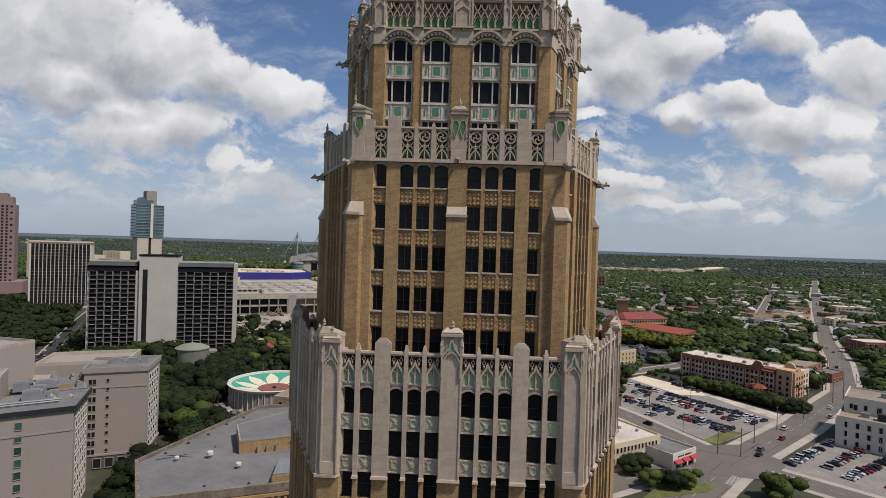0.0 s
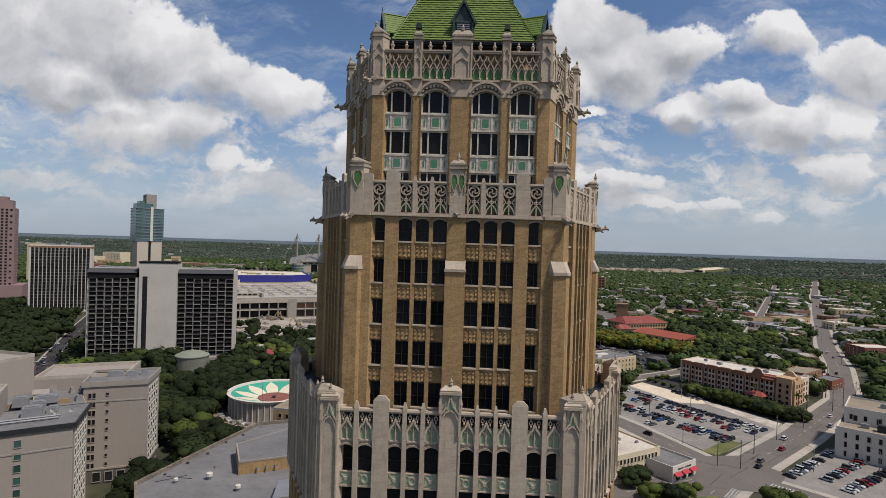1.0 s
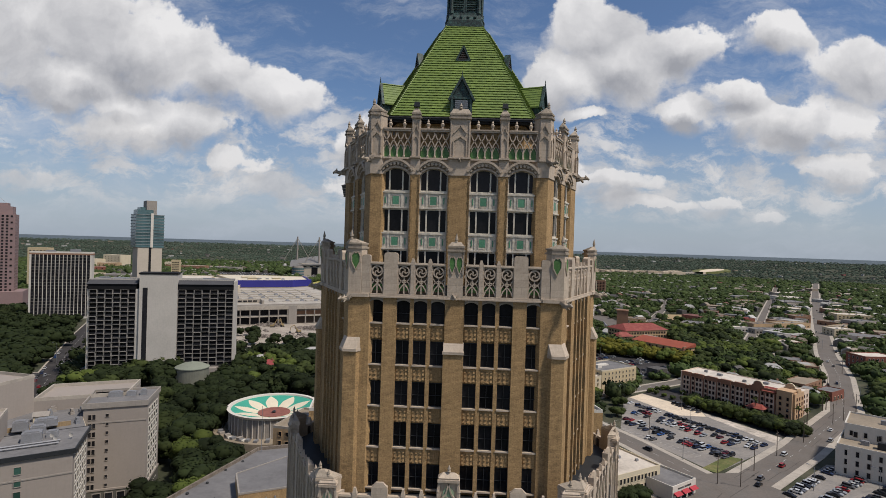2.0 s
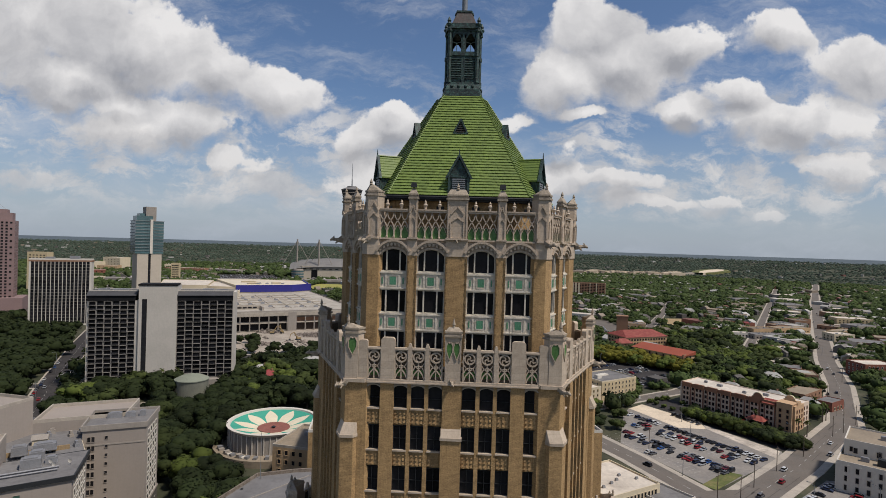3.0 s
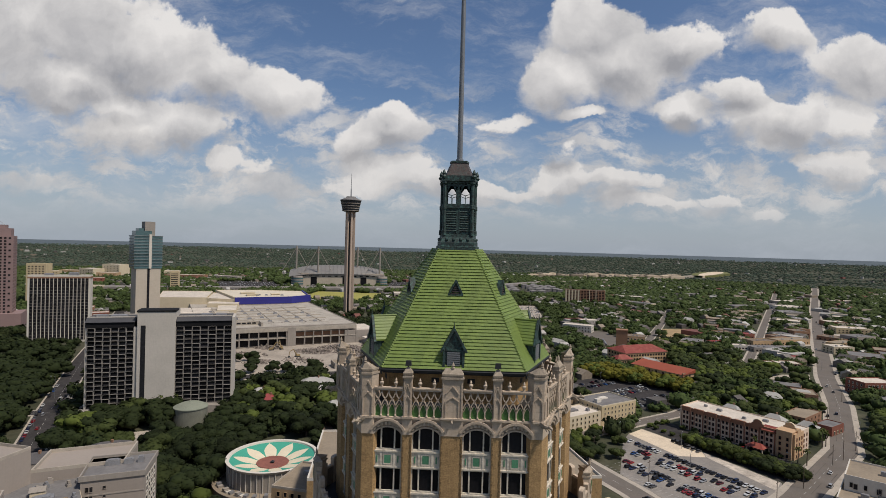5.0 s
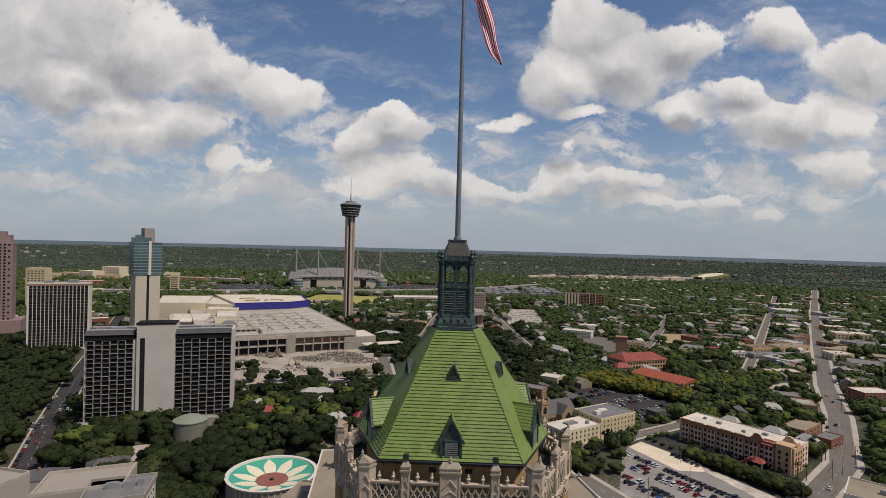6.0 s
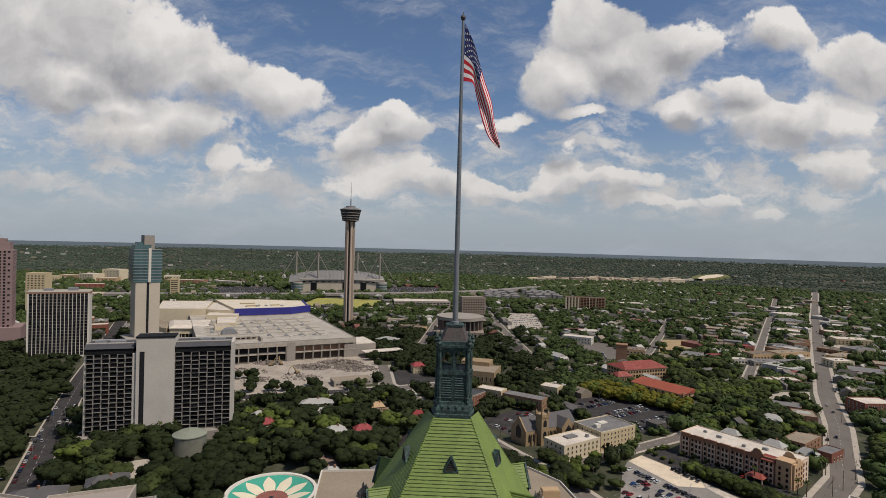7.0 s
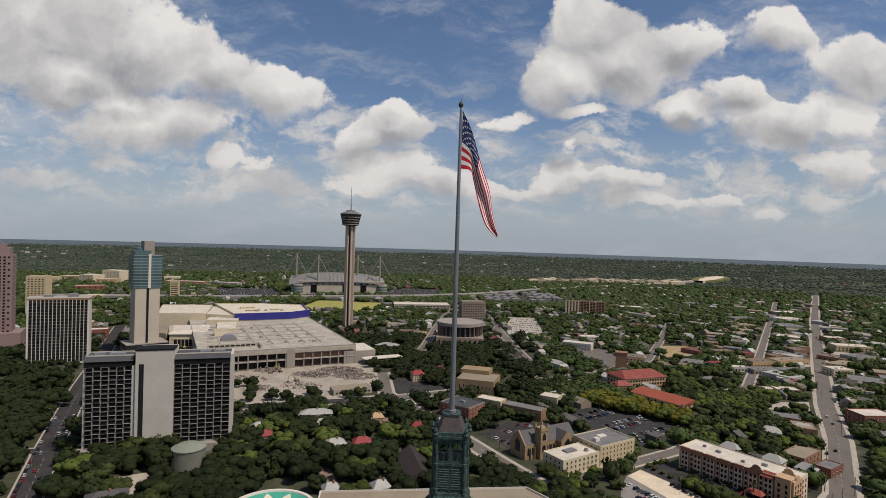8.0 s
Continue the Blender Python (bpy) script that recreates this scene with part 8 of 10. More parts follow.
# ---- other buildings of the quarter ----
rk, kpl = building("red_brick_shop", "red brick block with a dark flat roof", (-14, 383), (9, 367), 24, 10.5, RED_BRICK, DARK_ROOF, 3, (6, 5), (1.1, 1.8), CREAM_PALE, .8, 3.3, 1.5, cap=GREY_CONC)
roof_box(rk, kpl, .5, .5, 4, 3, 1.4, 10.6)
yb, ypl = building("yellow_hall", "pale yellow hall with tall front windows", (-2, 455), (33, 446), 34, 12, YELLOW_STONE, TAN_ROOF, 1, (9, 5), (1.1, 4.2), CREAM_PALE, 1, 5, 4)
part("stage_house", Shape().slab(rect((2, 482), (30, 475), 18), 0, 16), YELLOW_STONE, yb)
building("yellow_block", "plain yellow stucco block", (16, 405), (36, 394), 12, 9, CREAM, PALE_ROOF, 2, (4, 2), (1.2, 1.6), CREAM, .6, 3.4, 1.5)
ab, apl = building("narrow_apartments", "brick apartment row with a grey roof and yellow end", (37, 392), (67, 374), 12, 8.5, BROWN_BRICK, GREY_ROOF, 2, (9, 2), (1.1, 1.6), CREAM_PALE, .4, 3.5, 1.5)
building("yellow_block", "plain yellow stucco block", (72, 420), (86, 412), 14, 9, CREAM, PALE_ROOF, 2, (4, 3), (1.2, 1.6), CREAM, .6, 3.4, 1.5)
building("low_office", "low pale office with a flat roof", (-112, 424), (-80, 440), 16, 4.6, CONCRETE, TAN_ROOF, 1, (12, 4), (1.8, 1.4), CONCRETE, .6, 3, 1.6)
building("red_brick_flats", "red brick block of flats beside the road", (329, 388), (358, 391), 20, 11, RED_BRICK, PALE_ROOF, 3, (7, 4), (1.3, 1.7), WHITE_WALL, .8, 3.4, 1.4)
building("brick_store", "brown brick store with a gravel roof", (260.6, 366.4), (275, 360.8), 20, 6.5, BROWN_BRICK, TAN_ROOF, 1, (4, 4), (1.6, 1.8), BROWN_BRICK, .6, 3, 1.8)
building("brick_store", "brown brick corner store with a gravel roof", (228, 300), (250, 318), 14, 6.5, BROWN_BRICK, TAN_ROOF, 2, (4, 3), (1.2, 1.5), BROWN_BRICK, .6, 3, 1.2)
building("red_storefront", "small red brick storefront", (236, 286), (250, 296), 10, 5.5, RED_BRICK, GREY_ROOF, 1, (3, 2), (1.6, 2), CREAM_PALE, .6, 3, .8)
RED_TIN = material("bright_red_tin_roof", (0.24, 0.04, 0.04), .6, big=(.3, .15), fine=(2, .1))
METAL_ROOF = material("weathered_metal_roof", (0.33, 0.32, 0.295), .6, .1, big=(.2, .12), fine=(2, .1))
BROWN_ROOF = material("brown_gravel_roof", (0.15, 0.115, 0.085), .95, big=(.08, .2), fine=(.9, .15), tint=(0.22, 0.18, 0.13))
# front edge, depth, height, wall, roof, storeys, bays of each store between and beside the two roads
for p, q, d, h, wall, roof, fl, n in (((295, 489), (313.5, 486), 13, 5.5, BROWN_BRICK, PALE_ROOF, 1, 5), ((314.7, 486), (338, 485), 15, 6, BROWN_BRICK, PALE_ROOF, 2, 7), ((348, 546.6), (359, 540), 10, 4.5, WHITE_WALL, PALE_ROOF, 1, 3), ((353, 528), (363, 525), 11, 5, RED_BRICK, RED_TIN, 1, 3),
                                      ((340.6, 579), (374.8, 582), 18, 5, GREY_CONC, GREY_ROOF, 1, 8), ((375.5, 582), (406.7, 587), 16, 5, GREY_CONC, GREY_ROOF, 1, 7), ((360.6, 620), (393, 626), 20, 6, TAN_STUCCO, BROWN_ROOF, 1, 7), ((397.5, 633), (446, 647.5), 18, 6, TAN_STUCCO, TAN_ROOF, 1, 10),
                                      ((456, 698), (478, 698.5), 24, 9, BROWN_BRICK, BROWN_ROOF, 2, 6), ((430, 686), (450, 690), 20, 6, GREY_CONC, GREY_ROOF, 1, 5), ((411, 662), (428, 666), 18, 6, BROWN_BRICK, BROWN_ROOF, 1, 4), ((511, 787), (529, 786), 22, 6, CREAM_PALE, PALE_ROOF, 1, 4), ((486, 742), (506, 744), 24, 6, BROWN_BRICK, BROWN_ROOF, 1, 4),
                                      ((562, 873), (583, 878), 24, 6, GREY_CONC, METAL_ROOF, 1, 5), ((596, 959), (634, 961), 44, 7, GREY_CONC, GREY_ROOF, 1, 6), ((653, 1066), (702, 1077), 40, 7, WHITE_WALL, PALE_ROOF, 1, 6), ((719, 1186), (777, 1201), 40, 7, GREY_CONC, PALE_ROOF, 1, 6),
                                      ((589, 836), (619, 833), 24, 7, BROWN_BRICK, PALE_ROOF, 1, 6), ((550, 755), (597, 747), 26, 8, CREAM, PALE_ROOF, 2, 9), ((512, 659), (545, 671), 22, 9, GREY_CONC, GREY_ROOF, 2, 7), ((433, 583), (457.5, 584.5), 20, 8, CREAM_PALE, PALE_ROOF, 2, 7), ((482, 692), (500, 664), 24, 5, BROWN_BRICK, BROWN_ROOF, 1, 5), ((466, 622), (502, 645), 16, 5.5, TAN_STUCCO, TAN_ROOF, 1, 8),
                                      ((336, 684), (373, 690), 16, 6, BROWN_BRICK, BROWN_ROOF, 1, 8), ((306, 605), (322.6, 608), 14, 5.5, RED_BRICK, RED_TIN, 1, 4), ((316.6, 592), (340.5, 590.5), 11, 5, WHITE_WALL, PALE_ROOF, 1, 6), ((358, 652), (371, 654.5), 13, 5, CREAM_PALE, TAN_ROOF, 1, 3), ((379.5, 677), (393.4, 679.5), 13, 6, RED_BRICK, RED_TIN, 1, 3),
                                      ((511, 959), (548, 968), 24, 6, TAN_STUCCO, TAN_ROOF, 1, 6), ((550, 1056), (608, 1070), 26, 7, GREY_CONC, GREY_ROOF, 1, 6), ((261.5, 474.5), (270.3, 474), 8, 5, WHITE_WALL, PALE_ROOF, 1, 2), ((364, 1190), (416, 1194), 30, 8, GREY_CONC, PALE_ROOF, 1, 8), ((346, 1089), (379, 1046), 20, 7, CREAM_PALE, GREY_ROOF, 1, 6), ((182, 759), (209, 764.5), 16, 7, WHITE_WALL, PALE_ROOF, 2, 7), ((200, 618), (226, 610), 20, 8, TAN_STUCCO, BROWN_ROOF, 2, 6),
                                      ((-94, 766), (-58, 748), 18, 6, TAN_STUCCO, BROWN_ROOF, 1, 8), ((-120, 830), (-92, 826), 16, 6, CREAM_PALE, TAN_ROOF, 1, 6)):
    words = {"red_brick": "red brick", "brown_brick": "brown brick", "white_concrete": "white stucco", "grey_concrete": "grey concrete", "tan_stucco": "tan stucco", "cream_stucco": "cream stucco", "pale_cream_stone": "pale cream"}[wall.name]
    st, spl = building("roadside_store", "%s %s store with a flat %s" % ("low" if fl < 2 else "two-storey", words, roof.name.replace("_", " ")), p, q, d, h, wall, roof, fl, (n, 3), (1.9, 1.7), WHITE_WALL, .6, 3, 1.2, group="roadside stores")
    for k in range(1 + int(d * .06)):
        roof_box(st, spl, .25 + .5 * ((k * 37 + n * 13) % 10) / 10, .3 + .15 * k, 2.2, 1.5, 1.0, h + .1)
building("white_mansion", "white mansion with flat roofs among trees", (142, 700), (178, 684), 18, 9, WHITE_WALL, PALE_ROOF, 2, (9, 4), (1.2, 1.8), WHITE_WALL, .6, 4, 1.4)

def on_street(pl):
    return any(in_plan(x, y, q) for x, y in pl + [((pl[0][0] + pl[2][0]) / 2, (pl[0][1] + pl[2][1]) / 2)] for q in BUILT)


def in_plan(x, y, poly):
    hit, n = False, len(poly)
    for i in range(n):
        (x0, y0), (x1, y1) = poly[i], poly[i - 1]
        if (y0 > y) != (y1 > y) and x < (x1 - x0) * (y - y0) / (y1 - y0) + x0:
            hit = not hit
    return hit


rnd = random.Random(31)
for line, first in ((MAIN, 4), (CREAM_ST, 4)):
    for (x0, y0), (x1, y1) in list(zip(line, line[1:]))[first:]:
        L = math.hypot(x1 - x0, y1 - y0)
        ux, uy = (x1 - x0) / L, (y1 - y0) / L
        for side in (-1, 1):
            s_ = rnd.uniform(0, 14)
            while s_ < L - 20 and y0 + uy * s_ < 1500:
                w, d = rnd.uniform(14, 34), rnd.uniform(16, 34)
                off = rnd.uniform(20, 24) if rnd.random() < .7 else rnd.uniform(50, 60)
                bx, by = x0 + ux * s_ + side * uy * off, y0 + uy * s_ - side * ux * off
                p, q = (bx, by), (bx + ux * w, by + uy * w)
                pl = rect(p, q, d) if side < 0 else rect((q[0] + uy * d, q[1] - ux * d), (q[0], q[1]), w)
                if side > 0:
                    pl = [(bx, by), (bx + uy * d, by - ux * d), (bx + uy * d + ux * w, by - ux * d + uy * w), (bx + ux * w, by + uy * w)]
                if not on_street(pl) and rnd.random() < .85:
                    h = rnd.choice((4.5, 5, 6, 7.5))
                    building("roadside_store", "low flat-roofed store beside the road", None, None, 0, h, rnd.choice((CREAM_PALE, BROWN_BRICK, GREY_CONC, RED_BRICK, WHITE_WALL)), rnd.choice((PALE_ROOF, BROWN_ROOF, GREY_ROOF, TAN_ROOF, GREY_ROOF, BROWN_ROOF)), 1 if by < 900 else 0, (4, 3), (2.0, 1.8), WHITE_WALL, .6, 3, 1.4, plan=pl, group="roadside stores")
                s_ += w + rnd.uniform(4, 20)


def villa(p, q, depth, h, roof_mat, wall, label):
    ob, pl = building("villa", label, p, q, depth, h, wall, GREY_ROOF, 2 if h > 5 else 1, (4, 3), (.9, 1.5), WHITE_WALL, 0, 2.9, 1.0, "house", "old houses")
    part("hipped_roof", hip(pl, h + .1, h + 3.6, .3, .8), roof_mat, ob)
    part("chimney", Shape().box(-.5, .5, -.5, .5, 0, 3.0), BROWN_BRICK, ob, "", at((pl[0][0] + pl[2][0]) / 2 + 1.5, (pl[0][1] + pl[2][1]) / 2, h + 1.5))
    return ob


for p, q, d, h, rm, wl, lb in (((-68, 298), (-57, 302), 9, 4.5, RED_TIN, TAN_STUCCO, "small house with a bright red tin roof"), ((-84, 286), (-72, 292), 10, 6.5, METAL_ROOF, CREAM_PALE, "two-storey house with a pale metal roof and porch"),
                               ((-46, 486), (-34, 490), 12, 7, RED_TIN, CREAM, "yellow house with a steep red roof"), ((-146, 318), (-134, 324), 9, 4.5, METAL_ROOF, WHITE_WALL, "white house with a pale metal roof"),
                               ((-122, 352), (-98, 360), 10, 4.5, METAL_ROOF, GREY_CONC, "long low house with a metal roof"), ((-134, 306), (-127, 309), 8, 4.0, RED_TIN, TAN_STUCCO, "small house with a faded red roof"),
                               ((-34, 338), (-26, 336), 9, 4.0, RED_TIN, TAN_STUCCO, "small house with a red roof"), ((-24, 520), (-14, 522), 10, 5, RED_TIN, CREAM_PALE, "house with a red roof among trees"),
                               ((183, 322), (191, 313), 9, 5.5, METAL_ROOF, WHITE_WALL, "white house with a pale metal roof behind the inn"), ((201, 302), (209, 293), 10, 5.5, METAL_ROOF, CREAM_PALE, "house with a pale metal roof behind the inn"), ((216, 290), (223, 282), 9, 5, METAL_ROOF, WHITE_WALL, "low white house with a grey metal roof"), ((232, 360), (244, 354), 10, 5, METAL_ROOF, WHITE_WALL, "white house with a metal roof"), ((262, 372), (276, 366), 11, 4.5, METAL_ROOF, CREAM_PALE, "house with a metal roof beside the road"),
                               ((-111, 650), (-84, 632), 22, 5, METAL_ROOF, GREY_CONC, "hall with a pale green-grey metal roof"), ((-66, 356), (-57, 359.5), 7, 3.4, TAN_STUCCO, TAN_STUCCO, "small tan pavilion beside a paved court"), ((-104, 332), (-92, 338), 9, 4.2, METAL_ROOF, CREAM_PALE, "low house with a pale metal roof"), ((-44, 392), (-35, 396), 8, 4, METAL_ROOF, WHITE_WALL, "small white house with a metal roof"), ((-30, 312), (-22, 316), 8, 4, RED_TIN, TAN_STUCCO, "small house with a faded red roof"), ((-70, 226), (-62, 230), 9, 4.5, METAL_ROOF, CREAM_PALE, "low house with a grey metal roof"), ((-44, 232), (-35, 236), 9, 4.5, METAL_ROOF, WHITE_WALL, "white cottage with a pale metal roof"), ((-182, 196), (-166, 206), 14, 6, SLATE, GREY_CONC, "long house with a dark slate roof"), ((-210, 178), (-188, 190), 12, 6, SLATE, GREY_CONC, "long house with a dark roof")):
    villa(p, q, d, h, rm, wl, lb)

lodge_plan = [(-12.8, 255.4), (-22.8, 290), (-37, 279.7), (-26.6, 243)]
lodge = thing("dark_roofed_lodge", "long lodge with a large dark brown gabled roof", "building")
part("wall", Shape().slab(lodge_plan, -.5, 5.5), BROWN_BRICK, lodge)
part("roof", gable(lodge_plan, 5.5, 10.5, 1.2), material("dark_brown_shingle_roof", (0.035, 0.026, 0.024), .9, big=(.2, .2), fine=(2, .2)), lodge)
BUILT.append(inset(lodge_plan, -2))

# ---- parked and driving cars ----
PAINTS = [material("car_paint_" + n, c, .25, .3, big=(.4, .04), fine=(3, .03), bump=0, spec=.5) for n, c in
          (("white", (.62, .62, .60)), ("silver", (.34, .35, .36)), ("black", (.018, .018, .02)), ("navy", (.02, .03, .07)), ("red", (.30, .022, .025)), ("grey", (.12, .12, .125)), ("maroon", (.11, .018, .025)), ("blue", (.03, .09, .26)))]
TYRE = material("tyre_rubber", (.015, .015, .015), .9)
PAINT_WORDS = ["white", "silver", "black", "dark navy", "red", "grey", "maroon", "blue"]


def car(paint, word, tall_, plain=False):
    h = 1.75 if tall_ else 1.45
    ob = thing("car", "%s %s standing on the asphalt" % (word, "van" if tall_ else "saloon car"), "car", at(0, 0, -50), "cars")
    key = ("car_body", tall_)

    def ringy(x, w, z0, z1):
        return [(x, -w, z0 + .12), (x, -w * .93, z0), (x, w * .93, z0), (x, w, z0 + .12), (x, w, z1 - .14), (x, w * .86, z1), (x, -w * .86, z1), (x, -w, z1 - .14)]
    body = Shape().loft([ringy(-2.28, .78, .38, .82), ringy(-2.15, .86, .28, .92), ringy(-1.2, .90, .24, .96), ringy(1.0, .90, .24, .94), ringy(1.95, .86, .26, .80), ringy(2.28, .74, .36, .68)])
    x0, x1, x2, x3 = (-2.1, -1.95, .55, 1.15) if tall_ else (-1.75, -1.1, .35, 1.05)
    part("body", body.mesh("body", paint), None, ob)
    part("cabin", Shape().add([(x0, -.8, .92), (x3, -.8, .92), (x3, .8, .92), (x0, .8, .92), (x1, -.64, h - .05), (x2, -.64, h - .05), (x2, .64, h - .05), (x1, .64, h - .05)], [(0, 1, 5, 4), (1, 2, 6, 5), (2, 3, 7, 6), (3, 0, 4, 7), (4, 5, 6, 7)]), GLASS, ob, "dark tinted windows")
    part("roof", Shape().box(x1 - .04, x2 + .04, -.66, .66, h - .07, h, top=.06), paint, ob)
    if plain:
        return ob
    for x in () if plain else (-1.35, 1.4):
        for y in (-.82, .82):
            part("wheel", shared(("wheel",), lambda: Shape().loft([[(.32 * math.cos(i * math.pi / 5), yy, .32 + .32 * math.sin(i * math.pi / 5)) for i in range(10)] for yy in (-.1, .1)]), TYRE), None, ob, "", at(x, y))
    return ob


MODELS = [[car(p, w, t) for p, w in zip(PAINTS, PAINT_WORDS)] for t in (False, True)] + [[car(p, w, t, True) for p, w in zip(PAINTS, PAINT_WORDS)] for t in (False, True)]
FIRST = {}
rnd = random.Random(21)


def put_car(x, y, heading, z=.06, pick=None, street=False):
    k = pick if pick is not None else rnd.choice([0, 0, 0, 1, 1, 2, 2, 2, 3, 3, 4, 5, 5, 6, 7])
    model = MODELS[(1 if rnd.random() < .35 else 0) + (2 if y > 215 else 0)][k]
    m = at(x, y, z, heading)
    if model.name not in FIRST:
        FIRST[model.name] = model
        model.matrix_basis = m
        return
    copy_thing(model, m)


STALLS = []


def car_row(a, b, gap, heading, full=.85, z=.06, pick=None):
    if z < .1:
        STALLS.append((a, b, heading, gap))
    L = math.hypot(b[0] - a[0], b[1] - a[1])
    n = int(L / gap)
    for i in range(n):
        if rnd.random() < full:
            f = (i + .5) / n
            put_car(a[0] + (b[0] - a[0]) * f + rnd.uniform(-.3, .3), a[1] + (b[1] - a[1]) * f + rnd.uniform(-.3, .3), heading + rnd.uniform(-.05, .05) + (math.pi if rnd.random() < .4 else 0), z, pick)


hx = math.atan2(44, 53)
# rows of stalls at growing distance from the pale strip
for off, full, dark in ((16.5, .95, True), (25, .62, False), (30.2, .7, False), (43.5, .72, False), (48.7, .6, False), (58, .35, False)):
    ax, ay = 128 - 44 / 53 * off, 256 - 30 / 53 * off
    head = math.atan2(30, 44)
    STALLS.append(((ax, ay), (ax + 30, ay - 44), head, 2.75))
    for i in range(-8, 30):
        x, y = ax + 30 / 53 * 2.75 * i, ay - 44 / 53 * 2.75 * i
        if in_plan(x, y, inset(LOT, 3)) and rnd.random() < full:
            put_car(x + rnd.uniform(-.2, .2), y + rnd.uniform(-.3, .3), head + rnd.uniform(-.05, .05) + (math.pi if rnd.random() < .4 else 0), .06, rnd.choice((2, 2, 3, 3, 5, 5, 0)) if dark else None)
for f in (0, .17, .3, .5, .62, .8, 1):
    put_car(130.5 + 8 * f, 266 - 15.5 * f, head + .1, .085, 2 if f < .6 else 5)
for f in (.1, .22, .3, .48, .6, .72, .86):
    put_car(148 + 26 * f, 281 - 32 * f, head + 1.5 + math.pi / 2, .06, 2 if f < .5 else None)
for a, b in (((126, 143), (162, 172)), ((134, 138), (172, 166)), ((140, 132), (178, 158)), ((150, 124), (184, 148)), ((154, 118), (186, 138))):
    car_row(a, b, 2.8, math.atan2(29, 36) + math.pi / 2, .86)
for a, b in (((133, 338), (168, 362)), ((128, 346), (164, 372)), ((122, 364), (160, 392)), ((118, 372), (154, 398)), ((104, 386), (136, 408)), ((102, 396), (128, 414)), ((172, 366), (184, 384))):
    car_row(a, b, 3.0, math.atan2(24, 35) + math.pi / 2, .62)
for a, b in (((26, 336), (48, 312)), ((36, 350), (62, 326)), ((46, 364), (84, 358))):
    car_row(a, b, 3.0, .75, .7)
stalls = Shape()
for a, b, head, gap in STALLS:
    L = math.hypot(b[0] - a[0], b[1] - a[1])
    for i in range(int(L / gap) + 1):
        f = i * gap / L
        stalls.join(Shape().box(-2.5, 2.5, -.06, .06, .05, .064).moved(at(a[0] + (b[0] - a[0]) * f + .5 * gap * math.cos(head + math.pi / 2), a[1] + (b[1] - a[1]) * f + .5 * gap * math.sin(head + math.pi / 2), 0, head)))
whole("stall_marking", stalls, PAINT, "white painted stall lines of the car parks", kind="structure")
zebra = Shape()
for (x, y), turn, n in (((98, 127), -.72, 9), ((119, 133), .82, 9)):
    for i in range(n):
        zebra.join(Shape().box(-1.5, 1.5, -.25, .25, .2, .222).moved(at(x, y, 0, turn) @ at(0, (i - n / 2) * 1.1)))
whole("crosswalk", zebra, PAINT, "worn white crosswalk stripes at the crossing", kind="structure")
rp = random.Random(12)
patches = Shape()
for i in range(34):
    f = rp.uniform(0, 1)
    k = rp.choice((0, 1, 2, 3))
    x, y = MAIN[k][0] + (MAIN[k + 1][0] - MAIN[k][0]) * f, MAIN[k][1] + (MAIN[k + 1][1] - MAIN[k][1]) * f
    turn = math.atan2(MAIN[k + 1][1] - MAIN[k][1], MAIN[k + 1][0] - MAIN[k][0])
    patches.join(Shape().box(-rp.uniform(2, 14), rp.uniform(2, 14), -rp.uniform(.05, .3), rp.uniform(.05, .3), .2, .216).moved(at(x, y, 0, turn) @ at(0, rp.uniform(-7, 7))))
whole("road_patch", patches, material("tar_seam", (0.092, 0.080, 0.069), .9, big=(.2, .2), fine=(2, .2)), "dark tar patches and seams on the street", kind="structure")
far_cars = Shape()
for j in range(8):
    for i in range(17):
        if rnd.random() < .7:
            far_cars.join(Shape().box(-2.2, 2.2, -.9, .9, .25, .95, top=.08).box(-1.3, 1.0, -.78, .78, .95, 1.5, top=.2).moved(at(82 + j * 1.7 + i * 3.0, 808 + j * 25 - i * .6, .06, 1.35 + rnd.uniform(-.1, .1))))
for pl_, n in ((YARDS[0], 170), (YARDS[1], 130), (OPEN[3][2], 70)):
    a_, b_, c_, d_ = [Vector(p) for p in (pl_[0], pl_[1], pl_[2], pl_[3])]
    for i in range(n):
        u, v = (i % 22 + .5) / 22 + rnd.uniform(-.01, .01), (i // 22 + .5) / (n // 22 + 1)
        q = a_.lerp(b_, u).lerp(d_.lerp(c_, u), v)
        if rnd.random() < .75:
            far_cars.join(Shape().box(-2.2, 2.2, -.9, .9, .25, .95, top=.08).box(-1.3, 1.0, -.78, .78, .95, 1.5, top=.2).moved(at(q.x, q.y, .06, 1.2 + rnd.uniform(-.1, .1))))
whole("far_parked_cars", far_cars, material("far_car_paint", (.22, .22, .23), .35, .2, island=.9, bump=0), "rows of cars on the far car parks", "cars", kind="stuff")
for a, b in (((-257, 278), (-298, 351)), ((-231, 211), (-267, 272)), ((-267, 272), (-308, 345))):
    car_row(a, b, 7.0, 2.08, .7, .2)
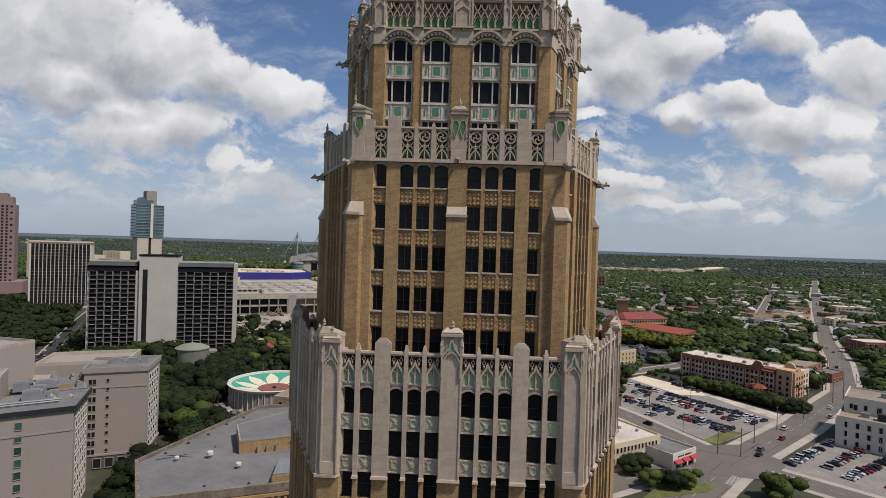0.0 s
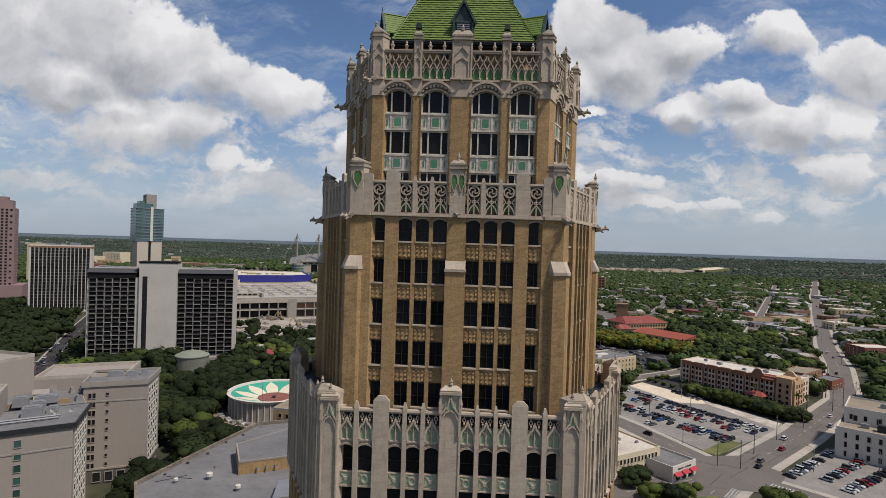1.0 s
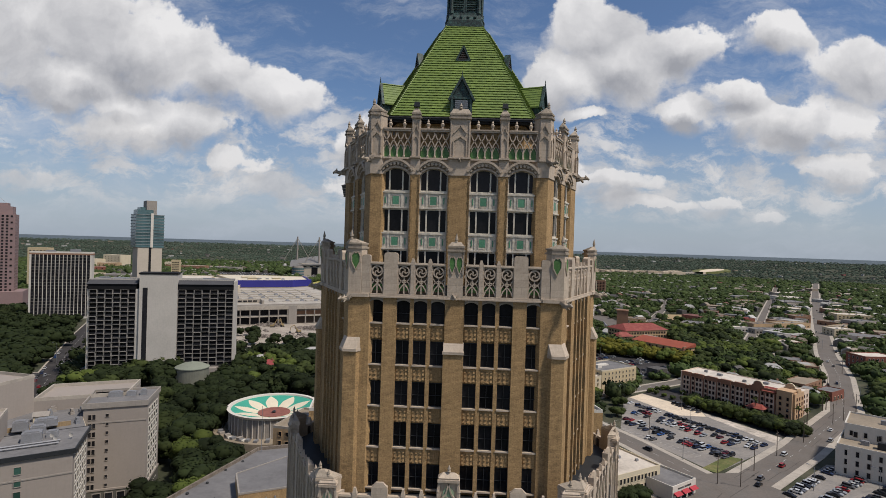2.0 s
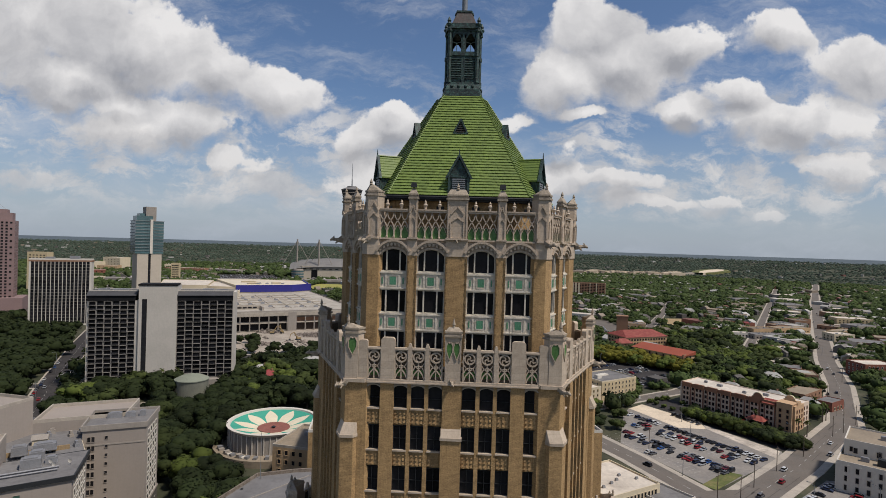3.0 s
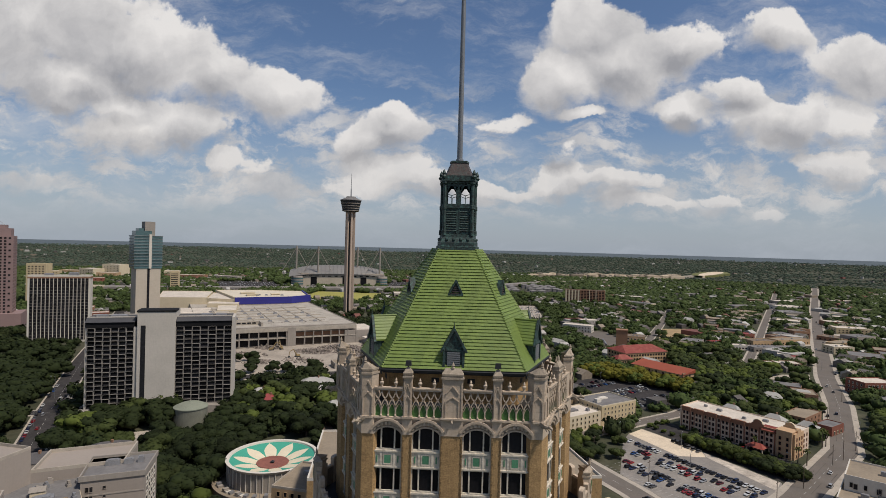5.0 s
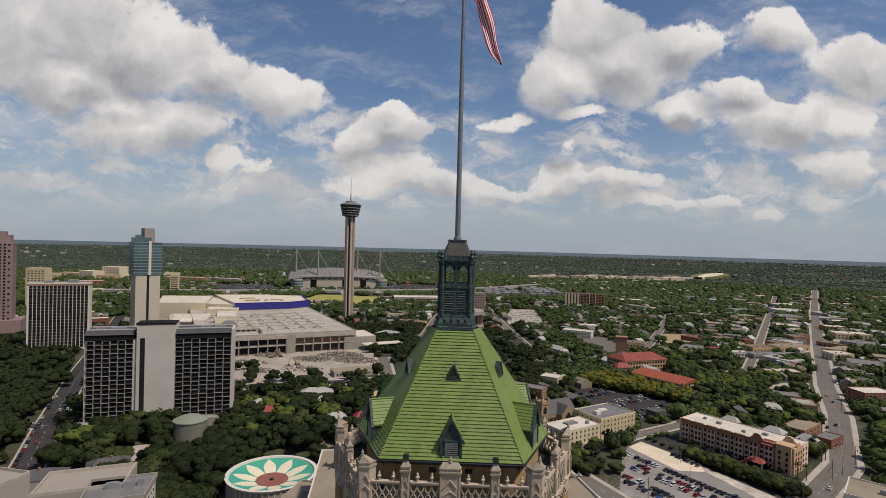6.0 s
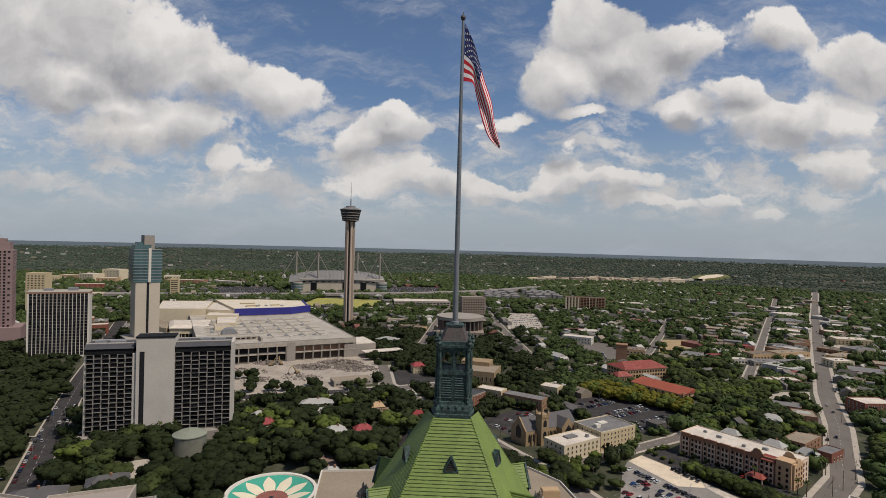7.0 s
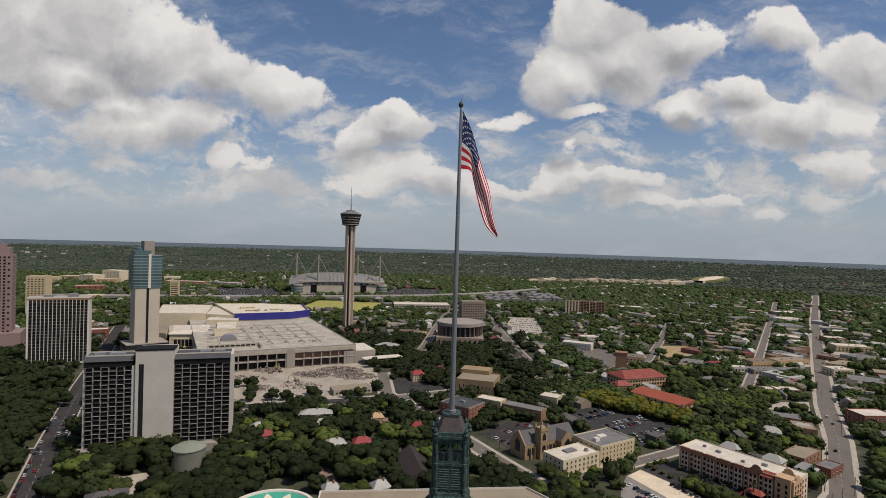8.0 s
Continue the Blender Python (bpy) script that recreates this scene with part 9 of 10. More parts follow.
for x, y, hd_, k in ((150, 187, .75, 0), (141, 173, .75, 4), (120, 152, .75, 2), (124, 158, .75, 5), (196, 226, .8, 0), (185, 209, .8, 1), (262, 330, 1.05, 2), (272, 336, 1.05, 3), (266, 340, 1.05, 2), (320, 420, 1.05, 0), (312, 400, 1.05, 5), (360, 470, 1.05, 2), (430, 610, 1.05, 0), (470, 660, 1.05, 5), (520, 760, 1.05, 0), (600, 880, 1.05, 2), (-236, 236, 2.08, 2), (-246, 245, 2.08, 4), (-276, 304, 2.08, 0), (-286, 322, 2.08, 2), (-262, 270, 2.08, 1), (36, 284, 2.1, 2), (4, 330, 2.1, 0), (88, 186, 2.1, 2), (120, 302, .6, 0), (160, 332, .7, 1), (-120, 404, .3, 5), (-95, 414, .3, 0), (-170, 388, .3, 2)):
    put_car(x, y, hd_, .2, k)
for row in MODELS:
    for mdl in row:
        if mdl.name not in FIRST:
            for o in (*mdl.children_recursive, mdl):
                bpy.data.objects.remove(o)

# ---- poles and lamps along the streets ----
def utility_pole(m):
    ob = thing("utility_pole", "weathered wooden utility pole with a crossarm", "pole", m, "utility poles")
    part("mast", Shape().rod((0, 0, 0), (0, 0, 11.5), .19, .13, 8), WOOD, ob)
    part("crossarm", Shape().box(-1.3, 1.3, -.08, .08, 10.4, 10.6), WOOD, ob)
    return ob


def street_lamp(m):
    ob = thing("street_lamp", "tall grey street lamp with one curved arm", "street lamp", m, "street lamps")
    part("mast", Shape().rod((0, 0, 0), (0, 0, 9), .14, .09, 8), GREY_METAL, ob)
    part("arm", Shape().rod((0, 0, 9), (1.0, 0, 9.5), .07, .06, 6).rod((1.0, 0, 9.5), (2.4, 0, 9.6), .06, .05, 6), GREY_METAL, ob)
    part("head", Shape().box(2.2, 3.1, -.18, .18, 9.45, 9.65, top=.05), GREY_METAL, ob)
    return ob


up_ = utility_pole(at(126, 167, 0, .7))
for x, y in ((146, 186), (170, 206), (112, 150), (205, 238), (76, 238), (60, 262), (95, 205), (216, 246), (234, 262), (104, 152), (250, 312), (300, 372), (118, 300), (150, 328), (30, 312)):
    copy_thing(up_, at(x, y, 0, .7))
sl = street_lamp(at(-252, 250, 0, .5))
for x, y, a in ((-228, 196, .5), (-282, 306, .5), (-300, 330, 3.6), (100, 176, 0), (122, 222, 1), (130, 254, 1), (152, 246, 2), (140, 150, 2), (165, 150, 2), (180, 170, 2), (256, 290, 2.5), (330, 410, 2.5), (120, 402, 1), (150, 430, 1), (98, 268, 1), (48, 276, 2), (20, 326, 2), (360, 490, 2.5), (176, 226, 2)):
    copy_thing(sl, at(x, y, 0, a))


# ---- trees ----
def leaf_material(name, base, tint, vary=.3):
    return material(name, base, .8, big=(.25, .2), fine=(1.6, .2), bump=0, tint=tint, vary=vary, island=.14, spec=.1)


# partly darkened to carry the cloud shade over the left groves
OAK = leaf_material("dark_oak_leaves", (0.0160, 0.0225, 0.0080), (0.025, 0.034, 0.010))
# lighter green that stands for sunlight on the right-hand groves
MID_LEAF = leaf_material("mid_green_leaves", (0.032, 0.042, 0.0125), (0.046, 0.057, 0.016))
LIGHT_LEAF = leaf_material("light_green_leaves", (0.050, 0.066, 0.014), (0.07, 0.085, 0.018))
YELLOW_LEAF = leaf_material("yellow_green_leaves", (0.12, 0.115, 0.016), (0.16, 0.135, 0.02))
PALM_LEAF = leaf_material("palm_fronds", (0.07, 0.09, 0.025), (0.10, 0.11, 0.03))
BARK = material("grey_brown_bark", (0.085, 0.066, 0.05), .95, big=(1, .2), fine=(5, .2))


def ico(sub):
    bm = bmesh.new()
    bmesh.ops.create_icosphere(bm, subdivisions=sub, radius=1)
    v = np.array([x.co[:] for x in bm.verts])
    f = np.array([[x.index for x in p.verts] for p in bm.faces])
    bm.free()
    return v, f


def crown_mesh(seed, leaf, n=1050):
    """Overlapping leafy masses: an uneven solid heart in each, under many small sprays that follow its surface."""
    r = random.Random(seed)
    s = Shape()
    masses = [(Vector((r.uniform(-.46, .46), r.uniform(-.46, .46), r.uniform(.36, .92))), r.uniform(.20, .36)) for _ in range(13)] + [(Vector((0, 0, .62)), .44)]
    v, f = ico(2)
    for c, rad in masses:
        s.add([(c.x + p[0] * rad * k, c.y + p[1] * rad * k, c.z + p[2] * rad * .88 * k) for p, k in ((p, r.uniform(.78, .98)) for p in v)], [tuple(int(i) for i in q) for q in f])
    solid = len(s.f)
    for i in range(n):
        c, rad = r.choice(masses)
        d = Vector((r.gauss(0, 1), r.gauss(0, 1), r.gauss(.15, .9))).normalized()
        p = c + Vector((d.x * rad, d.y * rad, d.z * rad * .88)) * r.uniform(.86, 1.08)
        if p.z < .2:
            continue
        size = r.uniform(.020, .050) * (1050 / n) ** .5
        nrm = (d + Vector((r.gauss(0, .26), r.gauss(0, .26), r.gauss(.1, .26)))).normalized()
        t = nrm.orthogonal().normalized()
        t.rotate(Matrix.Rotation(r.uniform(0, 6.28), 3, nrm))
        b = nrm.cross(t)
        s.add([p + t * size * 1.3 + nrm * size * .2, p + b * size * .7 + t * size * .3, p - t * size * 1.1 + b * size * .5 - nrm * size * .2, p - t * size * .2 - b * size * .85], [(0, 1, 2, 3)])
    me = s.mesh("crown", leaf)
    me.polygons.foreach_set("use_smooth", [i < solid for i in range(len(me.polygons))])
    return me


def trunk_mesh(seed):
    r = random.Random(seed)
    s = Shape().rod((0, 0, -.03), (0, 0, .36), .045, .03, 7)
    for i in range(6):
        a = i * 1.05 + r.uniform(-.3, .3)
        s.rod((0, 0, r.uniform(.26, .36)), (.3 * math.cos(a), .3 * math.sin(a), r.uniform(.55, .75)), .02, .006, 5)
    return s.mesh("trunk", BARK)


PROTO = []
for k in range(4):
    PROTO.append((crown_mesh(50 + k, OAK), trunk_mesh(70 + k), "dark green live oak with a broad crown"))
for k in range(4, 6):
    PROTO.append((crown_mesh(50 + k, MID_LEAF), trunk_mesh(70 + k), "mid-green shade tree with a full crown"))
for k in range(2):
    PROTO.append((crown_mesh(80 + k, LIGHT_LEAF), trunk_mesh(90 + k), "light green shade tree with a loose crown"))
for k in range(2):
    PROTO.append((crown_mesh(84 + k, YELLOW_LEAF), trunk_mesh(94 + k), "yellow-green tree in full leaf"))


def inside(x, y, poly):
    hit, n = False, len(poly)
    for i in range(n):
        (x0, y0), (x1, y1) = poly[i], poly[i - 1]
        if (y0 > y) != (y1 > y) and x < (x1 - x0) * (y - y0) / (y1 - y0) + x0:
            hit = not hit
    return hit


BUILT += [[(x + 10 * math.cos(i * math.pi / 4), y + 10 * math.sin(i * math.pi / 4)) for i in range(8)] for x, y in ((190, 312), (210, 292), (222, 284), (220, 342), (212, 338), (240, 350), (270, 366))]      # gardens round the houses
BUILT += [[(252, 348), (284, 342), (292, 392), (262, 398)], [(112, 286), (132, 256), (152, 306), (140, 316)]]
BOXES = [(min(p[0] for p in q), max(p[0] for p in q), min(p[1] for p in q), max(p[1] for p in q), q) for q in BUILT]


def free(x, y):
    return not any(a <= x <= b and c <= y <= d and inside(x, y, q) for a, b, c, d, q in BOXES)


TREES = []


def tree(x, y, size, k, turn):
    TREES.append((math.hypot(x, y + 67), x, y, size, k, turn))


def plant(x, y, size, k, turn):
    crown, trunk, label = PROTO[k]
    ob = thing("tree", label, "tree", at(x, y, 0, turn) @ Matrix.Diagonal((size, size, size * .82, 1)), "trees of the quarter")
    part("trunk", trunk, None, ob)
    part("crown", crown, None, ob)


rnd = random.Random(5)
taken = {}


def spaced(x, y, gap):
    cx, cy = int(x // 8), int(y // 8)
    for i in range(cx - 1, cx + 2):
        for j in range(cy - 1, cy + 2):
            for (u, v) in taken.get((i, j), ()):
                if math.hypot(u - x, v - y) < gap:
                    return False
    taken.setdefault((cx, cy), []).append((x, y))
    return True


# (plan, number, size range, kinds): groves of the quarter, then single trees
# kinds put cloud shade into the left groves' colour, sunlight into the right
GROVES = [([(-190, 150), (-115, 140), (-112, 240), (-60, 225), (-40, 330), (-150, 340), (-235, 262), (-215, 190)], 125, (9, 15), (0, 1, 2, 3, 0, 1, 2, 4, 6)),
          ([(-62, 190), (-20, 185), (10, 300), (-60, 425), (-130, 385), (-60, 300)], 70, (8, 13), (0, 1, 2, 3, 0, 1, 4, 6)),
          ([(-420, 330), (-330, 380), (-310, 330), (-260, 250), (-250, 180), (-420, 260)], 130, (11, 17), (0, 1, 2, 3)),
          ([(-240, 210), (-300, 330), (-380, 460), (-470, 470), (-360, 340)], 50, (10, 15), (0, 1, 2, 3)),
          ([(-60, 500), (-85, 640), (30, 660), (40, 560), (-20, 470)], 90, (9, 13), (0, 1, 2, 3)),
          ([(118, 430), (134, 448), (160, 428), (150, 416)], 18, (10, 13), (8, 9, 7)),
          ([(150, 424), (160, 432), (196, 398), (188, 386)], 18, (9, 12), (8, 9)),
          ([(170, 330), (230, 300), (300, 400), (300, 480), (220, 480), (190, 380)], 105, (8, 13), (0, 1, 4, 5, 4, 6, 7)),
          ([(218, 420), (290, 500), (300, 640), (200, 620)], 90, (9, 14), (0, 1, 4, 5, 4, 6)),
          ([(262, 280), (330, 380), (420, 420), (400, 330), (300, 230)], 60, (8, 12), (0, 4, 5, 6)),
          ([(-20, 190), (40, 186), (60, 230), (20, 300)], 40, (8, 12), (0, 1, 2, 6)),
          ([(40, 380), (100, 350), (96, 460), (40, 440)], 26, (8, 11), (0, 1, 2, 5))]
for poly, n, (s0, s1), kinds in GROVES:
    xs, ys = [p[0] for p in poly], [p[1] for p in poly]
    for i in range(n * 3):
        x, y = rnd.uniform(min(xs), max(xs)), rnd.uniform(min(ys), max(ys))
        if n and inside(x, y, poly) and free(x, y) and spaced(x, y, 5.2):
            tree(x, y, rnd.uniform(s0, s1), rnd.choice(kinds), rnd.uniform(0, 6))
            n -= 1
for x, y, s, k in ((56, 272, 9, 4), (62, 262, 9, 5), (60, 250, 10, 0), (66, 240, 9, 4), (70, 232, 8, 5), (54, 230, 9, 0), (58, 238, 8, 6), (95, 258, 6, 4), (88, 236, 6.5, 5), (66, 118, 7, 7), (74, 117, 7, 0), (80, 120, 6, 6), (106, 112, 9, 6), (80, 262, 8, 0), (62, 130, 7, 0), (68, 134, 7, 0), (72, 262, 7, 6), (86, 276, 6, 7), (60, 242, 9, 0), (70, 250, 8, 6), (-210, 440, 9, 0), (-196, 446, 10, 0), (-178, 400, 9, 1), (-162, 404, 10, 2), (-150, 408, 9, 3), (-186, 420, 9, 1), (76, 236, 9, 2), (52, 226, 9, 1), (-132, 424, 9, 1), (-124, 416, 9, 3), (-98, 420, 8, 2), (-90, 428, 9, 4)):
    tree(x, y, s, k, x * .7)
for x, y, s, k in ((-96, 132, 13, 0), (-90, 120, 13, 1), (-99, 110, 12, 2), (-84, 110, 12, 6), (-93, 100, 12, 3), (-87, 90, 11, 4), (-78, 100, 12, 5), (-80, 84, 10, 0), (-76, 116, 13, 1), (-84, 128, 13, 2), (-92, 144, 14, 3), (-104, 146, 13, 6), (-100, 96, 11, 1), (-92, 80, 10, 2)):
    tree(x, y, s, k, x * .9)
# yellow-green row in front of the school
for i in range(24):
    f = i / 23
    tree(116 + 68 * f + rnd.uniform(-2, 2), 434 - 48 * f + rnd.uniform(-5, 3), rnd.uniform(9, 12.5), rnd.choice((8, 9, 8, 7)), i * 1.3)
# hedge of trees between car park and inn
for i in range(19):
    f = i / 18
    tree(139 + 31 * f + rnd.uniform(-1, 1), 263 - 47 * f + rnd.uniform(-1.5, 1.5), rnd.uniform(6.0, 7.6), rnd.choice((4, 5, 4, 6, 0)), i)
    tree(144 + 31 * f + rnd.uniform(-1, 1), 265 - 47 * f + rnd.uniform(-1.5, 1.5), rnd.uniform(6.0, 7.6), rnd.choice((4, 5, 4, 0)), i + .5)
    if i % 2:
        tree(143.5 + 40 * f + rnd.uniform(-1, 1), 293 - 50 * f + rnd.uniform(-1, 1), rnd.uniform(2.2, 3.2), rnd.choice((4, 5, 0)), i)
for x, y, d in ((123.5, 291, 2.6), (127, 287, 3.0), (126, 293, 2.8), (130, 282, 2.6), (131, 297, 3.0), (136, 299, 3.4), (133, 276, 2.8), (139, 301, 3.0)):
    tree(x, y, d, rnd.choice((4, 5, 6)), x)


TREES.sort()
for _, *spec in TREES[:185]:
    plant(*spec)
SIMPLE = [crown_mesh(150 + k, None, 260) for k in range(4)]
for kinds, leaf, label in (((0, 1, 2, 3), OAK, "dark green oaks of the quarter"), ((4, 5), MID_LEAF, "mid-green trees of the quarter"), ((6, 7), LIGHT_LEAF, "light green trees of the quarter"), ((8, 9), YELLOW_LEAF, "yellow-green trees of the quarter")):
    vs, fs, k0 = [], [], 0
    for i, (_, x, y, size, k, turn) in enumerate(TREES[185:]):
        if k not in kinds:
            continue
        me = SIMPLE[i % 4]
        co = np.empty(len(me.vertices) * 3)
        me.vertices.foreach_get("co", co)
        co = co.reshape(-1, 3) * (size, size, size * .82)
        c_, s_ = math.cos(turn), math.sin(turn)
        vs.append(np.stack([co[:, 0] * c_ - co[:, 1] * s_ + x, co[:, 0] * s_ + co[:, 1] * c_ + y, co[:, 2]], 1))
        ix = np.empty(len(me.loops), dtype=int)
        me.loops.foreach_get("vertex_index", ix)
        cut = [len(p.vertices) for p in me.polygons].index(4) * 3
        fs.extend((ix[:cut].reshape(-1, 3) + k0).tolist())
        fs.extend((ix[cut:].reshape(-1, 4) + k0).tolist())
        k0 += len(co)
    if vs:
        me = bpy.data.meshes.new("grove_crowns")
        me.from_pydata(np.concatenate(vs).tolist(), [], fs)
        me.materials.append(leaf)
        me.polygons.foreach_set("use_smooth", [len(q) == 3 for q in fs])
        whole("grove_crowns", me, None, label, "trees", kind="stuff")
trunks = Shape()
for _, x, y, size, k, turn in TREES[185:]:
    trunks.rod((x, y, 0), (x, y, size * .45), size * .03, size * .018, 5)
whole("grove_trunks", trunks, BARK, "grey-brown trunks of the grove", "trees", kind="stuff")


def palm(m, h):
    ob = thing("palm_tree", "tall palm with a shaggy head of fronds", "palm", m, "palms")
    part("trunk", Shape().rod((0, 0, 0), (.2, .1, h), .28, .2, 8), BARK, ob)
    s = Shape()
    r = random.Random(int(h * 10))
    for i in range(34):
        a, e = r.uniform(0, 6.28), r.uniform(-.6, 1.1)
        L = r.uniform(1.6, 2.5)
        p0 = Vector((.2, .1, h))
        d = Vector((math.cos(a) * math.cos(e), math.sin(a) * math.cos(e), math.sin(e)))
        w = Vector((-math.sin(a), math.cos(a), 0)) * .34
        p1, p2 = p0 + d * L * .6, p0 + d * L - Vector((0, 0, .6))
        s.add([p0, p1 - w, p2, p1 + w], [(0, 1, 2, 3)])
    part("crown", s, PALM_LEAF, ob)


for x, y, h in ((170, 251, 9), (187, 239, 8), (190, 236, 8), (216, 264, 11), (220, 267, 9), (-190, 276, 13), (-182, 280, 13), (-140, 262, 10), (-218, 246, 8), (-221, 240, 7), (-216, 252, 8), (224, 284, 9)):
    palm(at(x, y), h)

# ---- woods and suburbs to the horizon ----
WOODS = material("far_tree_crowns", (0.041, 0.060, 0.018), .8, big=(.01, .2), fine=(.75, .3), bump=0, tint=(0.057, 0.076, 0.022), island=.3, spec=.12)


# darker copy of the crown colour, painted for cloud shade at left and centre
SHADED_WOODS = material("dark_oak_crowns", (0.018, 0.026, 0.009), .8, big=(.03, .25), fine=(.9, .3), bump=0, tint=(0.030, 0.037, 0.013), island=.3, spec=.1)
# paler and bluer than the near crowns: aerial haze put into the colour
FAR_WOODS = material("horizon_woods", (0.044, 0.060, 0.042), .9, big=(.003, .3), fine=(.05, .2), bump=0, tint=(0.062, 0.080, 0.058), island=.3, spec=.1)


def clumps(name, spots, sub, label, seed, mat=WOODS, low=1.0):
    """Uneven crowns at (x, y, z, radius), all in one mesh."""
    v, f = ico(sub)
    g_ = np.random.default_rng(seed)
    n = len(spots)
    sp = np.array(spots)
    k = g_.uniform(.68, 1.32, (n, len(v), 1))
    stretch = np.stack([g_.uniform(.8, 1.25, n), g_.uniform(.8, 1.25, n), g_.uniform(.55, .9, n) * low], 1)[:, None, :]
    pts = v[None] * k * stretch * sp[:, 3][:, None, None] + sp[:, None, :3]
    faces = (f[None] + (np.arange(n) * len(v))[:, None, None]).reshape(-1, 3)
    me = bpy.data.meshes.new(name)
    me.from_pydata(pts.reshape(-1, 3).tolist(), [], faces.tolist())
    me.materials.append(mat)
    me.polygons.foreach_set("use_smooth", [True] * len(me.polygons))
    return whole(name, me, None, label, "woods", kind="stuff")


def leafy(name, spots, sprays, label, seed, mat):
    """Crowns at (x, y, z, radius): a small core under many loose sprays of leaves, all in one mesh."""
    v, f = ico(1)
    r_ = np.random.default_rng(seed)
    n, sp = len(spots), np.array(spots)
    stretch = np.stack([r_.uniform(.85, 1.2, n), r_.uniform(.85, 1.2, n), r_.uniform(.6, .95, n)], 1)[:, None, :]
    rad = sp[:, 3][:, None, None]
    core = v[None] * r_.uniform(.80, 1.02, (n, len(v), 1)) * stretch * rad + sp[:, None, :3]
    d = r_.normal(0, 1, (n, sprays, 3)) + (0, 0, .45)
    d /= np.linalg.norm(d, axis=2, keepdims=True)
    p = d * stretch * rad * r_.uniform(.86, 1.08, (n, sprays, 1)) + sp[:, None, :3]
    nrm = d + r_.normal(0, .28, d.shape)
    nrm /= np.linalg.norm(nrm, axis=2, keepdims=True)
    a = np.cross(nrm, r_.normal(0, 1, d.shape))
    a /= np.linalg.norm(a, axis=2, keepdims=True)
    b = np.cross(nrm, a)
    s = rad * r_.uniform(.16, .32, (n, sprays, 1))
    quad = np.stack([p + a * s * 1.25, p + b * s * .8 + nrm * s * .2, p - a * s * 1.0, p - b * s * .9 + nrm * s * .15], 2)
    k0 = n * len(v)
    tri = (f[None] + (np.arange(n) * len(v))[:, None, None]).reshape(-1, 3).tolist()
    me = bpy.data.meshes.new(name)
    me.from_pydata(np.concatenate([core.reshape(-1, 3), quad.reshape(-1, 3)]).tolist(), [], tri + (np.arange(n * sprays * 4).reshape(-1, 4) + k0).tolist())
    me.materials.append(mat)
    me.polygons.foreach_set("use_smooth", [i < len(tri) for i in range(len(me.polygons))])
    return whole(name, me, None, label, "woods", kind="stuff")


gr = np.random.default_rng(3)
near_spots, shaded_spots, dim_spots, far_spots = [], [], [], []
ang = lambda x, y: math.atan2(x, y + 67)
tries = gr.uniform(0, 1, (40000, 4))
for a, b, c, d in tries:
    r = 330 + (2300 - 330) * a ** .72
    th = -.80 + 1.62 * b
    x, y = r * math.sin(th), -67 + r * math.cos(th)
    # open ground and streets leave gaps
    dens = .74 + .5 * noise.noise(Vector((x * .006, y * .006, 0))) + .35 * noise.noise(Vector((x * .03, y * .03, 5)))
    if x < -150 and y > 950:
        dens -= .25
    if -500 < x < -100 and 380 < y < 900:
        dens -= .08
    if c > dens * (1.0 if r < 1200 else 1.15) or not free(x, y):
        continue
    if r < 520 and not spaced(x, y, 6):
        continue
    s = 3.0 + 3.8 * d
    for q in range(3 if r < 800 else 2 if r < 1300 else 1):
        e_ = s * (.95 if q else 0)
        spot = (x + e_ * math.cos(d * 40 + q * 2), y + e_ * math.sin(d * 40 + q * 2), s * .8, s * (.78 if q else 1))
        if r > 1250:
            dim_spots.append((*spot[:3], s * 1.4))
        # crowns under the cloud shade take the darker colour
        elif x < 100 and r < 900:
            shaded_spots.append(spot)
        else:
            near_spots.append(spot)
    if len(near_spots) + len(shaded_spots) + len(dim_spots) > 27000:
        break
leafy("suburb_trees", near_spots, 18, "dense green tree crowns across the suburbs", 8, WOODS)
leafy("park_trees", shaded_spots, 26, "dark oak crowns between the old houses", 18, SHADED_WOODS)
leafy("outer_suburb_trees", dim_spots, 4, "dense green tree crowns of the outer suburbs", 28, WOODS)
tries = gr.uniform(0, 1, (62000, 4))
for a, b, c, d in tries:
    r = 2250 + 2250 * a ** .8
    th = -.80 + 1.62 * b
    x, y = r * math.sin(th), -67 + r * math.cos(th)
    if c > .55 + .6 * noise.noise(Vector((x * .0025, y * .004, 2))):
        continue
    s = 3.6 + 4.6 * d
    far_spots.append((x, y, rz(x, y) + s * .15, s))
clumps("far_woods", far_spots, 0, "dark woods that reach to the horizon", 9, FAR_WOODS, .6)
# backdrop band whose blue-green paints the haze over distant land
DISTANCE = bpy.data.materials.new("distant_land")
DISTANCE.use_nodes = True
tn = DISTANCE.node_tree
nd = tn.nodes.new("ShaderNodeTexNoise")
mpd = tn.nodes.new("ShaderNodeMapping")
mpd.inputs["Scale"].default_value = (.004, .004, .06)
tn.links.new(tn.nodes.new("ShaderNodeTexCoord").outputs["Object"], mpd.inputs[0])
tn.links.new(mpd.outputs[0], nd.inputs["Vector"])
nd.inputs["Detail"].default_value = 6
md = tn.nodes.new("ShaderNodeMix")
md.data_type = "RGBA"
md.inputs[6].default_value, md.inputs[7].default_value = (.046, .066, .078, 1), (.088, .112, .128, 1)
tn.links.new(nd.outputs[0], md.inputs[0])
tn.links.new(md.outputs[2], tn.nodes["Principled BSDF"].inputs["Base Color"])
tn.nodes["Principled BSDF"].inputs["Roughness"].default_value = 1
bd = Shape()
